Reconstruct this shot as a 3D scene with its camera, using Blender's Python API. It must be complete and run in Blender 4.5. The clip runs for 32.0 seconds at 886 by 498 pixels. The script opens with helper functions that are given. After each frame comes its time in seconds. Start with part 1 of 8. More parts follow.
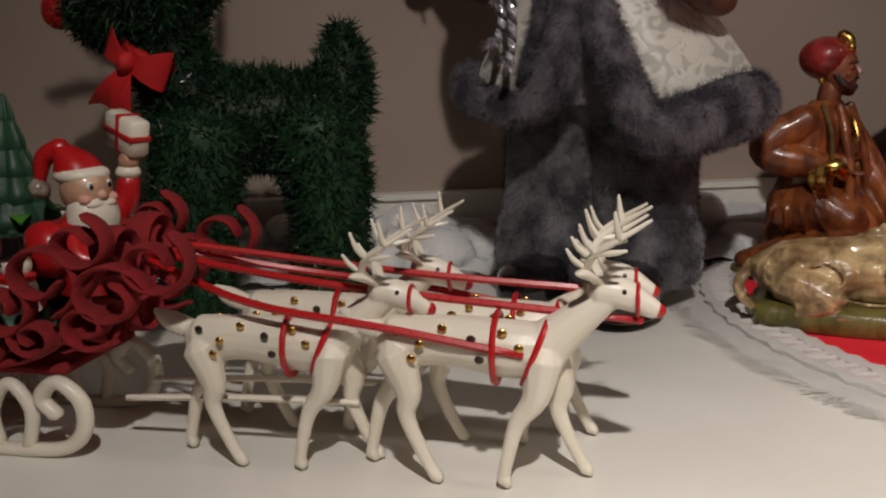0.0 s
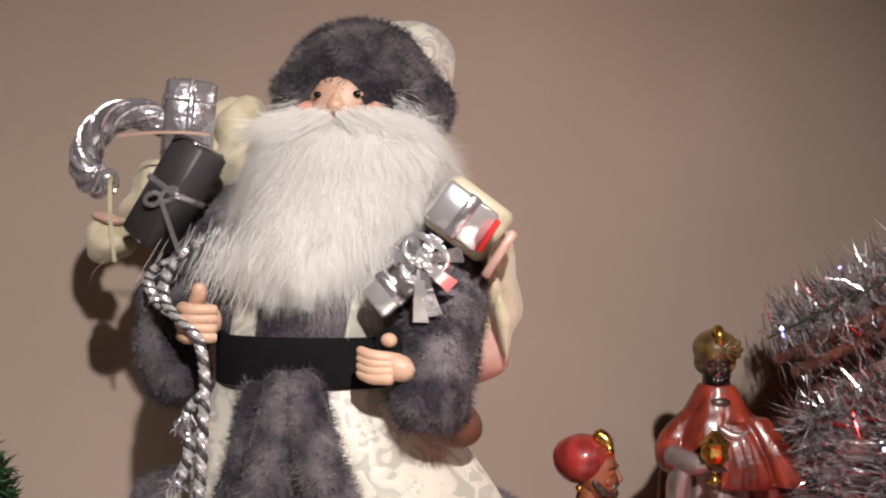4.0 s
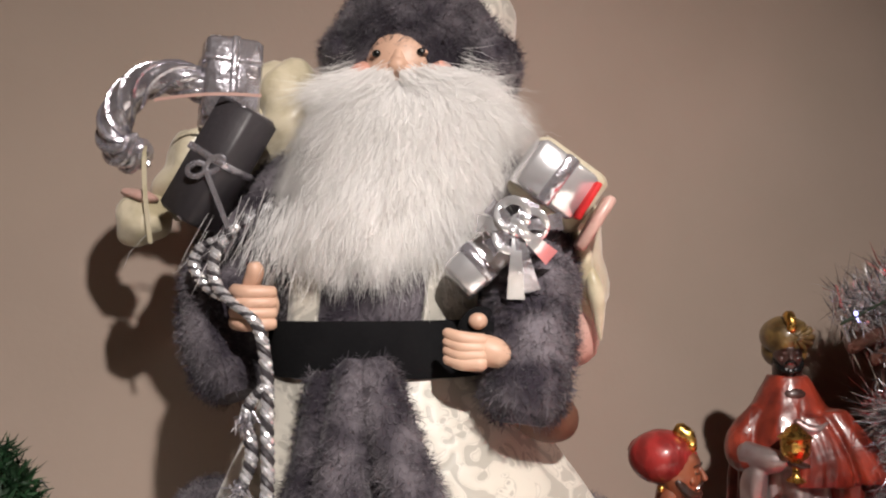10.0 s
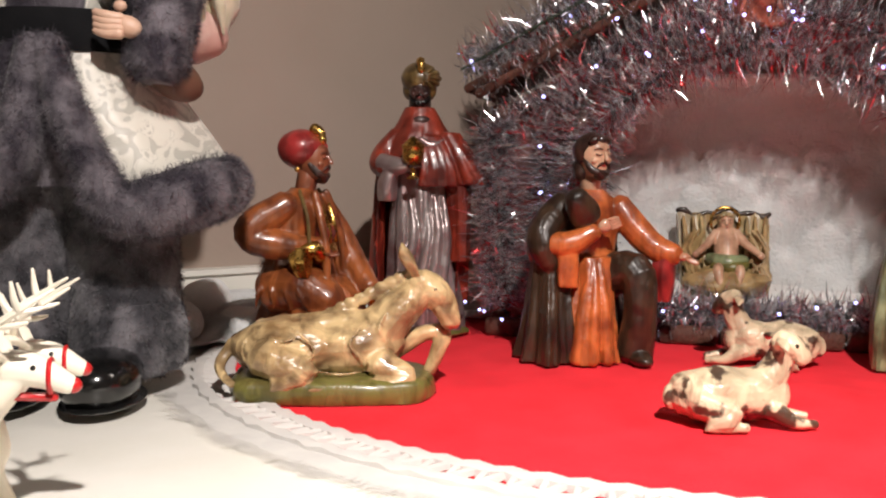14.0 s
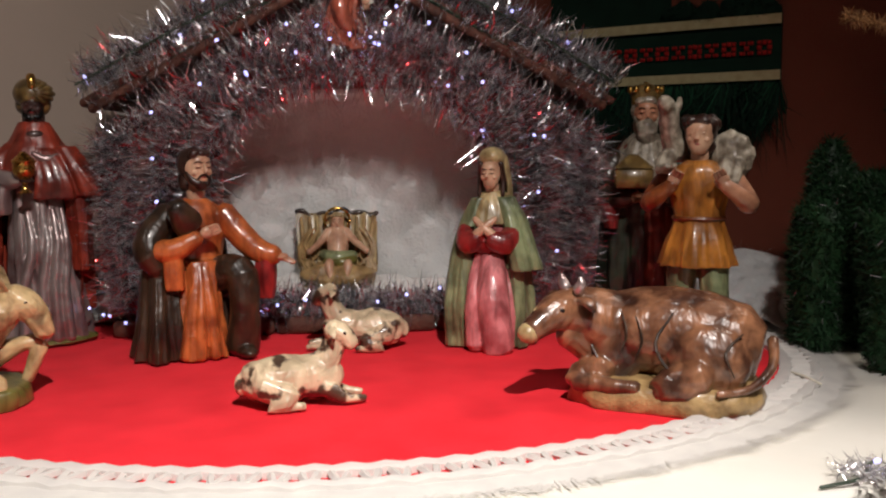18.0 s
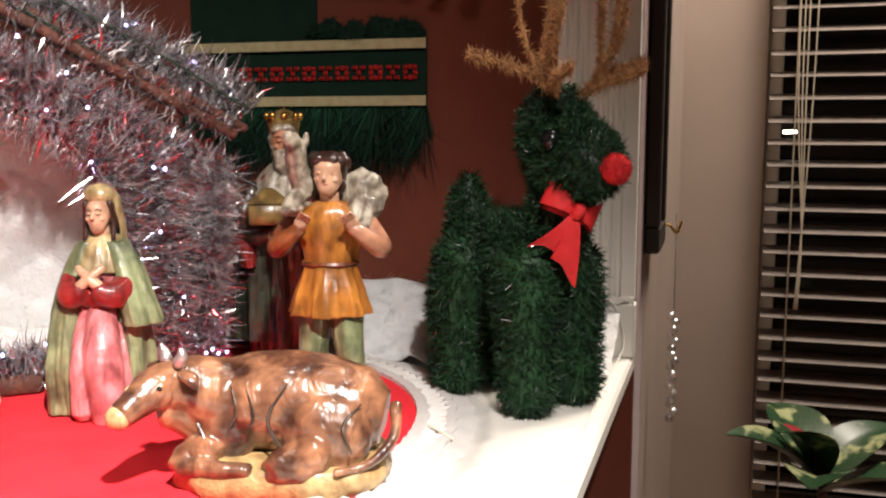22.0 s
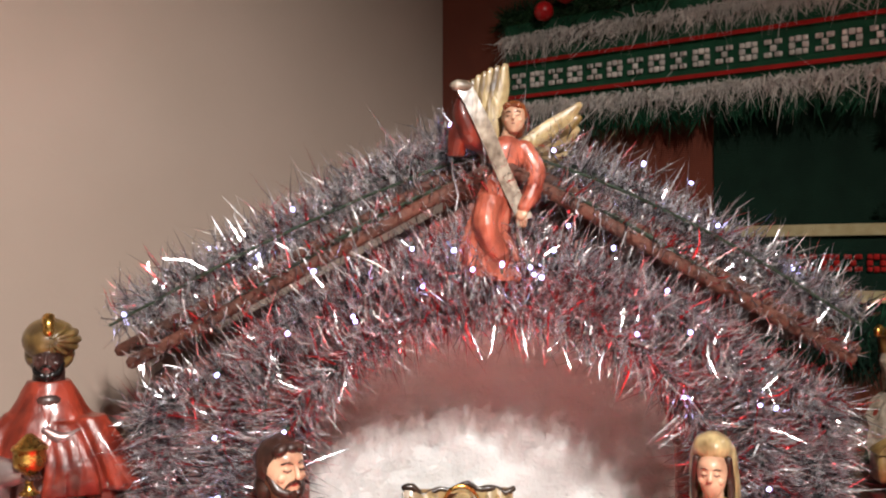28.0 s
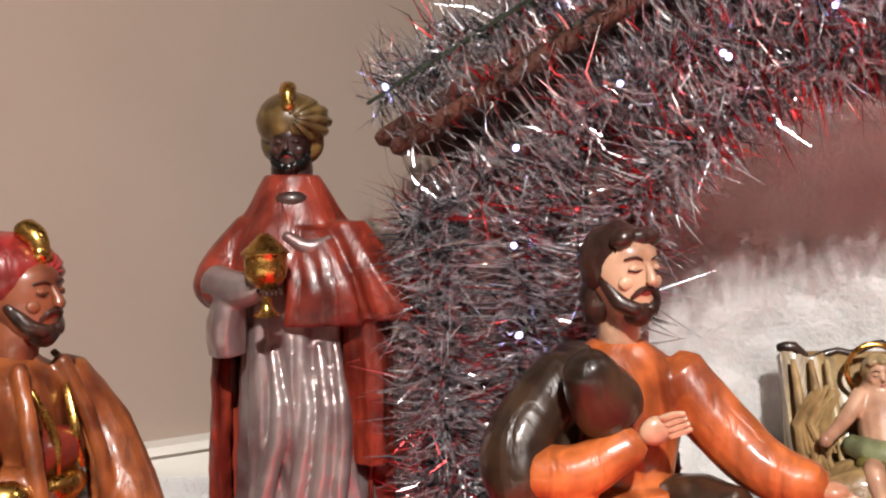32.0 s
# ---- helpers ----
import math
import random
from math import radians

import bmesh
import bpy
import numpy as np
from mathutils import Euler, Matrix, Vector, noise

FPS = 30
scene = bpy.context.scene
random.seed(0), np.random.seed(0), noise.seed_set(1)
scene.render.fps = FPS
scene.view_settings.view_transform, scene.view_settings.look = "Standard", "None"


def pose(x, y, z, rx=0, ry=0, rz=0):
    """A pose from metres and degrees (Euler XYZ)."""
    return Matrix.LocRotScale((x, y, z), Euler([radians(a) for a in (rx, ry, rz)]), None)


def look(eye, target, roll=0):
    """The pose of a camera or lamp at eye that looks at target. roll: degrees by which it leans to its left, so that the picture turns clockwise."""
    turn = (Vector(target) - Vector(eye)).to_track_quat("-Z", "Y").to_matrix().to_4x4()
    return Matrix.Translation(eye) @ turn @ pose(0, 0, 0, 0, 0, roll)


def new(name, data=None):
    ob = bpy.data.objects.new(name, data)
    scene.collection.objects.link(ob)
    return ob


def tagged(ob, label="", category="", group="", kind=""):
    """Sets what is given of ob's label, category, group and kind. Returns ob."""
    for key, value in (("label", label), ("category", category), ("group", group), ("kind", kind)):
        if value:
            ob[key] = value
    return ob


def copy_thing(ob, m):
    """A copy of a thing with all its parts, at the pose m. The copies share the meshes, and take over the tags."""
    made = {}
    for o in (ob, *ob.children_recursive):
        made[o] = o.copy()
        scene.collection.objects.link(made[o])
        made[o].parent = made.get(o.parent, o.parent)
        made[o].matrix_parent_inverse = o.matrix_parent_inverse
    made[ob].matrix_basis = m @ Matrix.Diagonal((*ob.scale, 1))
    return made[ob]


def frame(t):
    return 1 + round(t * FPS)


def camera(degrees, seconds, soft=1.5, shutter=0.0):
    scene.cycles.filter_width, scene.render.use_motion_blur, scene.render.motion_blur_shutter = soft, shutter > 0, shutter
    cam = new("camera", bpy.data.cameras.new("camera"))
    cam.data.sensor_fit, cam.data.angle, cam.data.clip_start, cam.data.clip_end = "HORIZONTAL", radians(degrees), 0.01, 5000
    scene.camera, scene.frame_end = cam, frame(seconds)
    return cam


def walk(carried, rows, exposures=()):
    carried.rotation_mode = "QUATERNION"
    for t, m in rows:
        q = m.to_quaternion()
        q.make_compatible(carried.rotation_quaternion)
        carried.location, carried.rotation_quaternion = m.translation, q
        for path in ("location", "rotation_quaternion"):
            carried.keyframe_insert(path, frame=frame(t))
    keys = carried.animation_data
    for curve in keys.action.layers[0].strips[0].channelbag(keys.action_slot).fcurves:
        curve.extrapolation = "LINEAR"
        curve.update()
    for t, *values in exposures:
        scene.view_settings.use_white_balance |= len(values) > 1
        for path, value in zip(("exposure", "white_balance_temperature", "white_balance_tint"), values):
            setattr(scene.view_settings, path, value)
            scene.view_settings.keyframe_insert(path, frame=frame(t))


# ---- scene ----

cam = camera(50.7, 32.0, soft=2.2)
# seconds, eye, heading to the left, pitch up, roll
ROWS = [
    (0, 0.0396, -0.0023, 0.1904, -13.07, -11.65, -1.22),
    (0.5, 0.0294, 0.0096, 0.2073, -9.81, -6.94, -0.98),
    (1, 0.0238, 0.0167, 0.2195, -8.17, -4.53, -0.36),
    (1.5, 0.0288, 0.0110, 0.2357, -8.79, -3.12, 0.31),
    (2, 0.0383, 0.0028, 0.2349, -16.44, -2.38, -0.66),
    (2.5, 0.0551, 0.0095, 0.2466, -21.12, -2.19, -0.89),
    (3, 0.0881, 0.0420, 0.2604, -22.89, -1.00, 0.73),
    (3.5, 0.1082, 0.0876, 0.2851, -24.79, 0.40, 1.09),
    (4, 0.1201, 0.1323, 0.3098, -27.66, 1.45, 0.49),
    (4.5, 0.1402, 0.1714, 0.3299, -29.95, 2.48, 0.68),
    (6.5, 0.1641, 0.2553, 0.3827, -29.92, 4.91, -0.13),
    (7, 0.1641, 0.2780, 0.3857, -31.27, 4.96, -0.82),
    (7.5, 0.1589, 0.3058, 0.3830, -33.30, 3.97, -1.72),
    (8, 0.1505, 0.3060, 0.3739, -34.38, 4.06, -1.70),
    (8.5, 0.1310, 0.2925, 0.3533, -34.98, 3.37, -1.44),
    (9, 0.1135, 0.2807, 0.3364, -32.04, 2.41, -0.70),
    (9.5, 0.1065, 0.2525, 0.3107, -30.20, 2.96, -0.51),
    (10, 0.0938, 0.2148, 0.2878, -29.92, 2.57, -0.57),
    (10.5, 0.0941, 0.1720, 0.2641, -29.91, 1.48, -0.42),
    (11, 0.0911, 0.1406, 0.2396, -29.12, 0.21, 0.12),
    (11.5, 0.0807, 0.1188, 0.2197, -28.26, -1.05, 0.62),
    (12, 0.0748, 0.0958, 0.2040, -28.58, -2.07, 0.65),
    (12.5, 0.0796, 0.0598, 0.1882, -31.13, -4.05, 0.51),
    (13, 0.0847, 0.0312, 0.1835, -33.75, -4.56, 0.36),
    (13.5, 0.0898, -0.0053, 0.1774, -37.04, -4.95, 1.06),
    (14, 0.0938, -0.0327, 0.1757, -39.39, -5.53, 0.49),
    (14.5, 0.0962, -0.0589, 0.1774, -41.55, -5.88, 0.45),
    (16.5, 0.1016, -0.1119, 0.1843, -45.94, -6.51, -0.38),
    (17, 0.0986, -0.1370, 0.1949, -49.40, -6.85, -0.15),
    (17.5, 0.1047, -0.1599, 0.1986, -52.66, -6.59, -0.17),
    (18, 0.1159, -0.1760, 0.1990, -55.31, -6.43, -0.58),
    (18.5, 0.1378, -0.1935, 0.2031, -57.79, -6.76, -0.38),
    (19, 0.1603, -0.1956, 0.2074, -60.30, -7.46, -0.82),
    (19.5, 0.1742, -0.1824, 0.2165, -60.67, -7.58, -1.46),
    (20, 0.1940, -0.1814, 0.2190, -61.30, -7.33, -2.37),
    (20.5, 0.2113, -0.1842, 0.2214, -64.88, -7.62, -2.11),
    (21, 0.2107, -0.1955, 0.2296, -69.86, -7.78, -0.74),
    (21.5, 0.2159, -0.2004, 0.2334, -72.45, -7.44, 0.09),
    (22, 0.2213, -0.1997, 0.2364, -73.29, -7.01, 0.10),
    (22.5, 0.2188, -0.1979, 0.2439, -73.12, -6.08, 0.20),
    (23, 0.2129, -0.1889, 0.2487, -71.94, -4.87, 0.56),
    (23.5, 0.2115, -0.1789, 0.2480, -68.73, -3.96, 0.73),
    (24, 0.2301, -0.1607, 0.2507, -65.25, -3.17, 0.56),
    (24.5, 0.2423, -0.1401, 0.2576, -62.83, -2.82, 0.04),
    (26.5, 0.2920, -0.0122, 0.3150, -59.18, 0.22, -0.44),
    (27, 0.2955, 0.0266, 0.3229, -57.58, 0.65, -0.54),
    (27.5, 0.2879, 0.0603, 0.3246, -55.68, 0.66, -0.10),
    (28, 0.2849, 0.0805, 0.3070, -54.12, 0.72, 0.01),
    (28.5, 0.2918, 0.1021, 0.2904, -51.68, -0.75, -0.47),
    (29, 0.2902, 0.1257, 0.2818, -49.42, -3.69, -0.57),
    (29.5, 0.2923, 0.1306, 0.2642, -47.33, -4.16, -0.06),
    (30, 0.2907, 0.1303, 0.2552, -46.56, -4.80, -0.57),
    (30.5, 0.2836, 0.1278, 0.2499, -46.40, -4.93, -0.69),
    (31, 0.2741, 0.1289, 0.2421, -45.48, -4.65, -0.48),
    (31.5, 0.3037, 0.1612, 0.2254, -43.76, -3.52, -0.49),
    (31.8, 0.3728, 0.2161, 0.2095, -41.06, -2.41, -0.93),
    (32, 0.4162, 0.2551, 0.2027, -37.84, -2.14, -1.21),
]


def row_pose(x, y, z, heading, pitch, roll):
    way = Vector((-math.sin(radians(heading)) * math.cos(radians(pitch)), math.cos(radians(heading)) * math.cos(radians(pitch)), math.sin(radians(pitch))))
    return look((x, y, z), Vector((x, y, z)) + way, roll)


EXPOSURES = [(0, -1.6), (0.5, -1.1), (1.0, -0.2), (2.0, 0.5), (3.0, 0.35), (4.0, -0.1), (7.0, -0.4), (8.0, -0.6), (9.0, -0.65), (10.0, -0.15), (12.0, 0.2), (13.0, 0.2), (14.0, -0.4), (17.0, -1.05), (19.2, -0.95), (21.0, 0.0), (22.0, 0.5), (24.0, 0.58), (27.0, 0.6), (28.0, 0.55), (30.0, 0.25), (32.0, 0.2)]
walk(cam, [(t, row_pose(*r)) for t, *r in ROWS], EXPOSURES)

# ---- light ----
world = bpy.data.worlds.new("night_room")
world.use_nodes = True
world.node_tree.nodes["Background"].inputs[0].default_value = (0.02, 0.025, 0.04, 1)
world.node_tree.nodes["Background"].inputs[1].default_value = 0.3
scene.world = world
lamp_data = bpy.data.lights.new("room_lamp", "SPOT")
lamp_data.energy, lamp_data.color, lamp_data.shadow_soft_size = 122.0, (1.0, 0.92, 0.87), 0.022
lamp_data.spot_size, lamp_data.spot_blend = radians(82), 1.0
new("room_lamp", lamp_data).matrix_world = look((0.03, -0.44, 1.04), (0.43, 0.35, 0.07))
# second spot added at the lamp's place to brighten the front of the cloth
boost_data = bpy.data.lights.new("cloth_front_boost", "SPOT")
boost_data.energy, boost_data.color, boost_data.shadow_soft_size = 140.0, (1.0, 0.92, 0.87), 0.022
boost_data.spot_size, boost_data.spot_blend = radians(49), 1.0
new("cloth_front_boost", boost_data).matrix_world = look((0.03, -0.44, 1.04), (0.4, 0.02, 0))
# unseen area lamp, added as fill to brighten the window wall
fill_data = bpy.data.lights.new("window_wall_fill", "AREA")
fill_data.energy, fill_data.color, fill_data.size = 36.0, (1.0, 0.88, 0.77), 0.5
new("window_wall_fill", fill_data).matrix_world = look((1.8, -0.55, 1.58), (1.85, -0.55, 0))


# ---- materials ----
def surf(name, c1, c2=None, rough=0.5, metal=0.0, scale=40.0, fine=400.0, bump=0.2, coat=0.0, sheen=0.0, vary=0.0, emit=0.0, edge=(0.35, 0.7), relief=0.001):
    m = bpy.data.materials.new(name)
    m.use_nodes = True
    nt = m.node_tree
    p = nt.nodes["Principled BSDF"]
    c2 = c2 or tuple(v * 0.75 for v in c1)
    at = nt.nodes.new("ShaderNodeTexCoord")
    big = nt.nodes.new("ShaderNodeTexNoise")
    big.inputs["Scale"].default_value, big.inputs["Detail"].default_value = scale, 6.0
    small = nt.nodes.new("ShaderNodeTexNoise")
    small.inputs["Scale"].default_value, small.inputs["Detail"].default_value = fine, 3.0
    ramp = nt.nodes.new("ShaderNodeValToRGB")
    ramp.color_ramp.elements[0].position, ramp.color_ramp.elements[1].position = edge
    ramp.color_ramp.elements[0].color, ramp.color_ramp.elements[1].color = (*c1, 1), (*c2, 1)
    for n in (big, small):
        nt.links.new(at.outputs["Object"], n.inputs["Vector"])
    nt.links.new(big.outputs["Fac"], ramp.inputs["Fac"])
    colour = ramp.outputs["Color"]
    if vary:
        info = nt.nodes.new("ShaderNodeNewGeometry")
        hsv = nt.nodes.new("ShaderNodeHueSaturation")
        mul = nt.nodes.new("ShaderNodeMapRange")
        mul.inputs["To Min"].default_value, mul.inputs["To Max"].default_value = 1 - vary, 1 + vary
        nt.links.new(info.outputs["Random Per Island"], mul.inputs["Value"])
        nt.links.new(mul.outputs["Result"], hsv.inputs["Value"])
        nt.links.new(colour, hsv.inputs["Color"])
        colour = hsv.outputs["Color"]
    nt.links.new(colour, p.inputs["Base Color"])
    rr = nt.nodes.new("ShaderNodeMapRange")
    rr.inputs["To Min"].default_value, rr.inputs["To Max"].default_value = max(0.02, rough - 0.1), min(1.0, rough + 0.1)
    nt.links.new(small.outputs["Fac"], rr.inputs["Value"])
    nt.links.new(rr.outputs["Result"], p.inputs["Roughness"])
    p.inputs["Metallic"].default_value = metal
    p.inputs["Coat Weight"].default_value, p.inputs["Coat Roughness"].default_value = coat, 0.12
    p.inputs["Sheen Weight"].default_value, p.inputs["Sheen Roughness"].default_value = sheen, 0.5
    if bump:
        b = nt.nodes.new("ShaderNodeBump")
        b.inputs["Strength"].default_value, b.inputs["Distance"].default_value = bump, relief
        nt.links.new(small.outputs["Fac"], b.inputs["Height"])
        nt.links.new(b.outputs["Normal"], p.inputs["Normal"])
    if emit:
        p.inputs["Emission Color"].default_value, p.inputs["Emission Strength"].default_value = (*c1, 1), emit
    return m


def glaze(name, c1, c2=None, scale=70.0, metal=0.0, rough=0.38, fold=True):
    c2 = c2 or tuple(v * 0.6 for v in c1)
    m = surf(name, c1, tuple(v * 0.7 for v in c2), rough=rough, metal=metal, scale=scale, fine=220.0, bump=0.0, coat=0.35, edge=(0.4, 0.66))
    if fold:
        wash(m, 95.0, 0.25, 0.6, 0.0018)
    return m


def wash(m, scale, tall, share, depth):
    """Dark antique wash in drawn-out streaks, with their relief."""
    nt = m.node_tree
    p = nt.nodes["Principled BSDF"]
    base = p.inputs["Base Color"].links[0].from_socket
    at = nt.nodes.new("ShaderNodeTexCoord")
    long = nt.nodes.new("ShaderNodeMapping")
    long.inputs["Scale"].default_value = (1.0, 1.0, tall)
    n = nt.nodes.new("ShaderNodeTexNoise")
    n.inputs["Scale"].default_value, n.inputs["Detail"].default_value, n.inputs["Distortion"].default_value = scale, 3.0, 0.6
    nt.links.new(at.outputs["Object"], long.inputs["Vector"])
    nt.links.new(long.outputs["Vector"], n.inputs["Vector"])
    r = nt.nodes.new("ShaderNodeValToRGB")
    r.color_ramp.elements[0].position, r.color_ramp.elements[1].position = 0.38, 0.56
    r.color_ramp.elements[0].color, r.color_ramp.elements[1].color = (0.3, 0.26, 0.24, 1), (1, 1, 1, 1)
    mix = nt.nodes.new("ShaderNodeMix")
    mix.data_type, mix.blend_type = "RGBA", "MULTIPLY"
    mix.inputs["Factor"].default_value = share
    nt.links.new(n.outputs["Fac"], r.inputs["Fac"])
    nt.links.new(base, mix.inputs["A"])
    nt.links.new(r.outputs["Color"], mix.inputs["B"])
    nt.links.new(mix.outputs["Result"], p.inputs["Base Color"])
    b = nt.nodes.new("ShaderNodeBump")
    b.inputs["Strength"].default_value, b.inputs["Distance"].default_value = 0.8, depth
    nt.links.new(n.outputs["Fac"], b.inputs["Height"])
    nt.links.new(b.outputs["Normal"], p.inputs["Normal"])


def thin(name, share):
    """Hair or fibre that lets light through."""
    nt = M[name].node_tree
    p = nt.nodes["Principled BSDF"]
    tr = nt.nodes.new("ShaderNodeBsdfTranslucent")
    nt.links.new(p.inputs["Base Color"].links[0].from_socket, tr.inputs["Color"])
    mix = nt.nodes.new("ShaderNodeMixShader")
    mix.inputs[0].default_value = share
    nt.links.new(p.outputs[0], mix.inputs[1])
    nt.links.new(tr.outputs[0], mix.inputs[2])
    nt.links.new(mix.outputs[0], nt.nodes["Material Output"].inputs[0])


def weave(name, c1, c2, fx, fz, rough=0.9):
    """Coarse woven cloth: threads both ways, with slubs."""
    m = surf(name, c1, c2, rough=rough, scale=9.0, fine=220.0, bump=0.0, sheen=0.2)
    nt = m.node_tree
    p = nt.nodes["Principled BSDF"]
    at = nt.nodes.new("ShaderNodeTexCoord")
    waves = []
    for axis, scale in (("Y", fx), ("Z", fz)):
        w = nt.nodes.new("ShaderNodeTexWave")
        w.bands_direction = axis
        w.inputs["Scale"].default_value, w.inputs["Distortion"].default_value, w.inputs["Detail Scale"].default_value = scale, 2.5, 3.0
        nt.links.new(at.outputs["Object"], w.inputs["Vector"])
        waves.append(w)
    add = nt.nodes.new("ShaderNodeMath")
    nt.links.new(waves[0].outputs["Fac"], add.inputs[0])
    nt.links.new(waves[1].outputs["Fac"], add.inputs[1])
    b = nt.nodes.new("ShaderNodeBump")
    b.inputs["Strength"].default_value, b.inputs["Distance"].default_value = 0.35, 0.0006
    nt.links.new(add.outputs[0], b.inputs["Height"])
    nt.links.new(b.outputs["Normal"], p.inputs["Normal"])
    return m


def brocade(name):
    """Cream satin with a raised leafy scroll."""
    m = surf(name, (0.5, 0.47, 0.4), (0.45, 0.42, 0.35), rough=0.45, scale=30.0, fine=900.0, bump=0.0, sheen=0.3)
    nt = m.node_tree
    p = nt.nodes["Principled BSDF"]
    at = nt.nodes.new("ShaderNodeTexCoord")
    n = nt.nodes.new("ShaderNodeTexNoise")
    n.inputs["Scale"].default_value, n.inputs["Detail"].default_value, n.inputs["Distortion"].default_value = 62.0, 0.0, 2.2
    r = nt.nodes.new("ShaderNodeValToRGB")
    r.color_ramp.elements[0].position, r.color_ramp.elements[1].position = 0.44, 0.57
    r.color_ramp.elements[0].color, r.color_ramp.elements[1].color = (0.42, 0.4, 0.35, 1), (0.6, 0.57, 0.5, 1)
    for at_pos, tone in ((0.47, 0.42), (0.49, 0.62), (0.525, 0.62), (0.545, 0.44)):
        r.color_ramp.elements.new(at_pos).color = (tone, tone * 0.95, tone * 0.84, 1)
    b = nt.nodes.new("ShaderNodeBump")
    b.inputs["Strength"].default_value, b.inputs["Distance"].default_value = 0.7, 0.001
    nt.links.new(at.outputs["Object"], n.inputs["Vector"])
    nt.links.new(n.outputs["Fac"], r.inputs["Fac"])
    nt.links.new(r.outputs["Color"], p.inputs["Base Color"])
    nt.links.new(n.outputs["Fac"], b.inputs["Height"])
    nt.links.new(b.outputs["Normal"], p.inputs["Normal"])
    return m


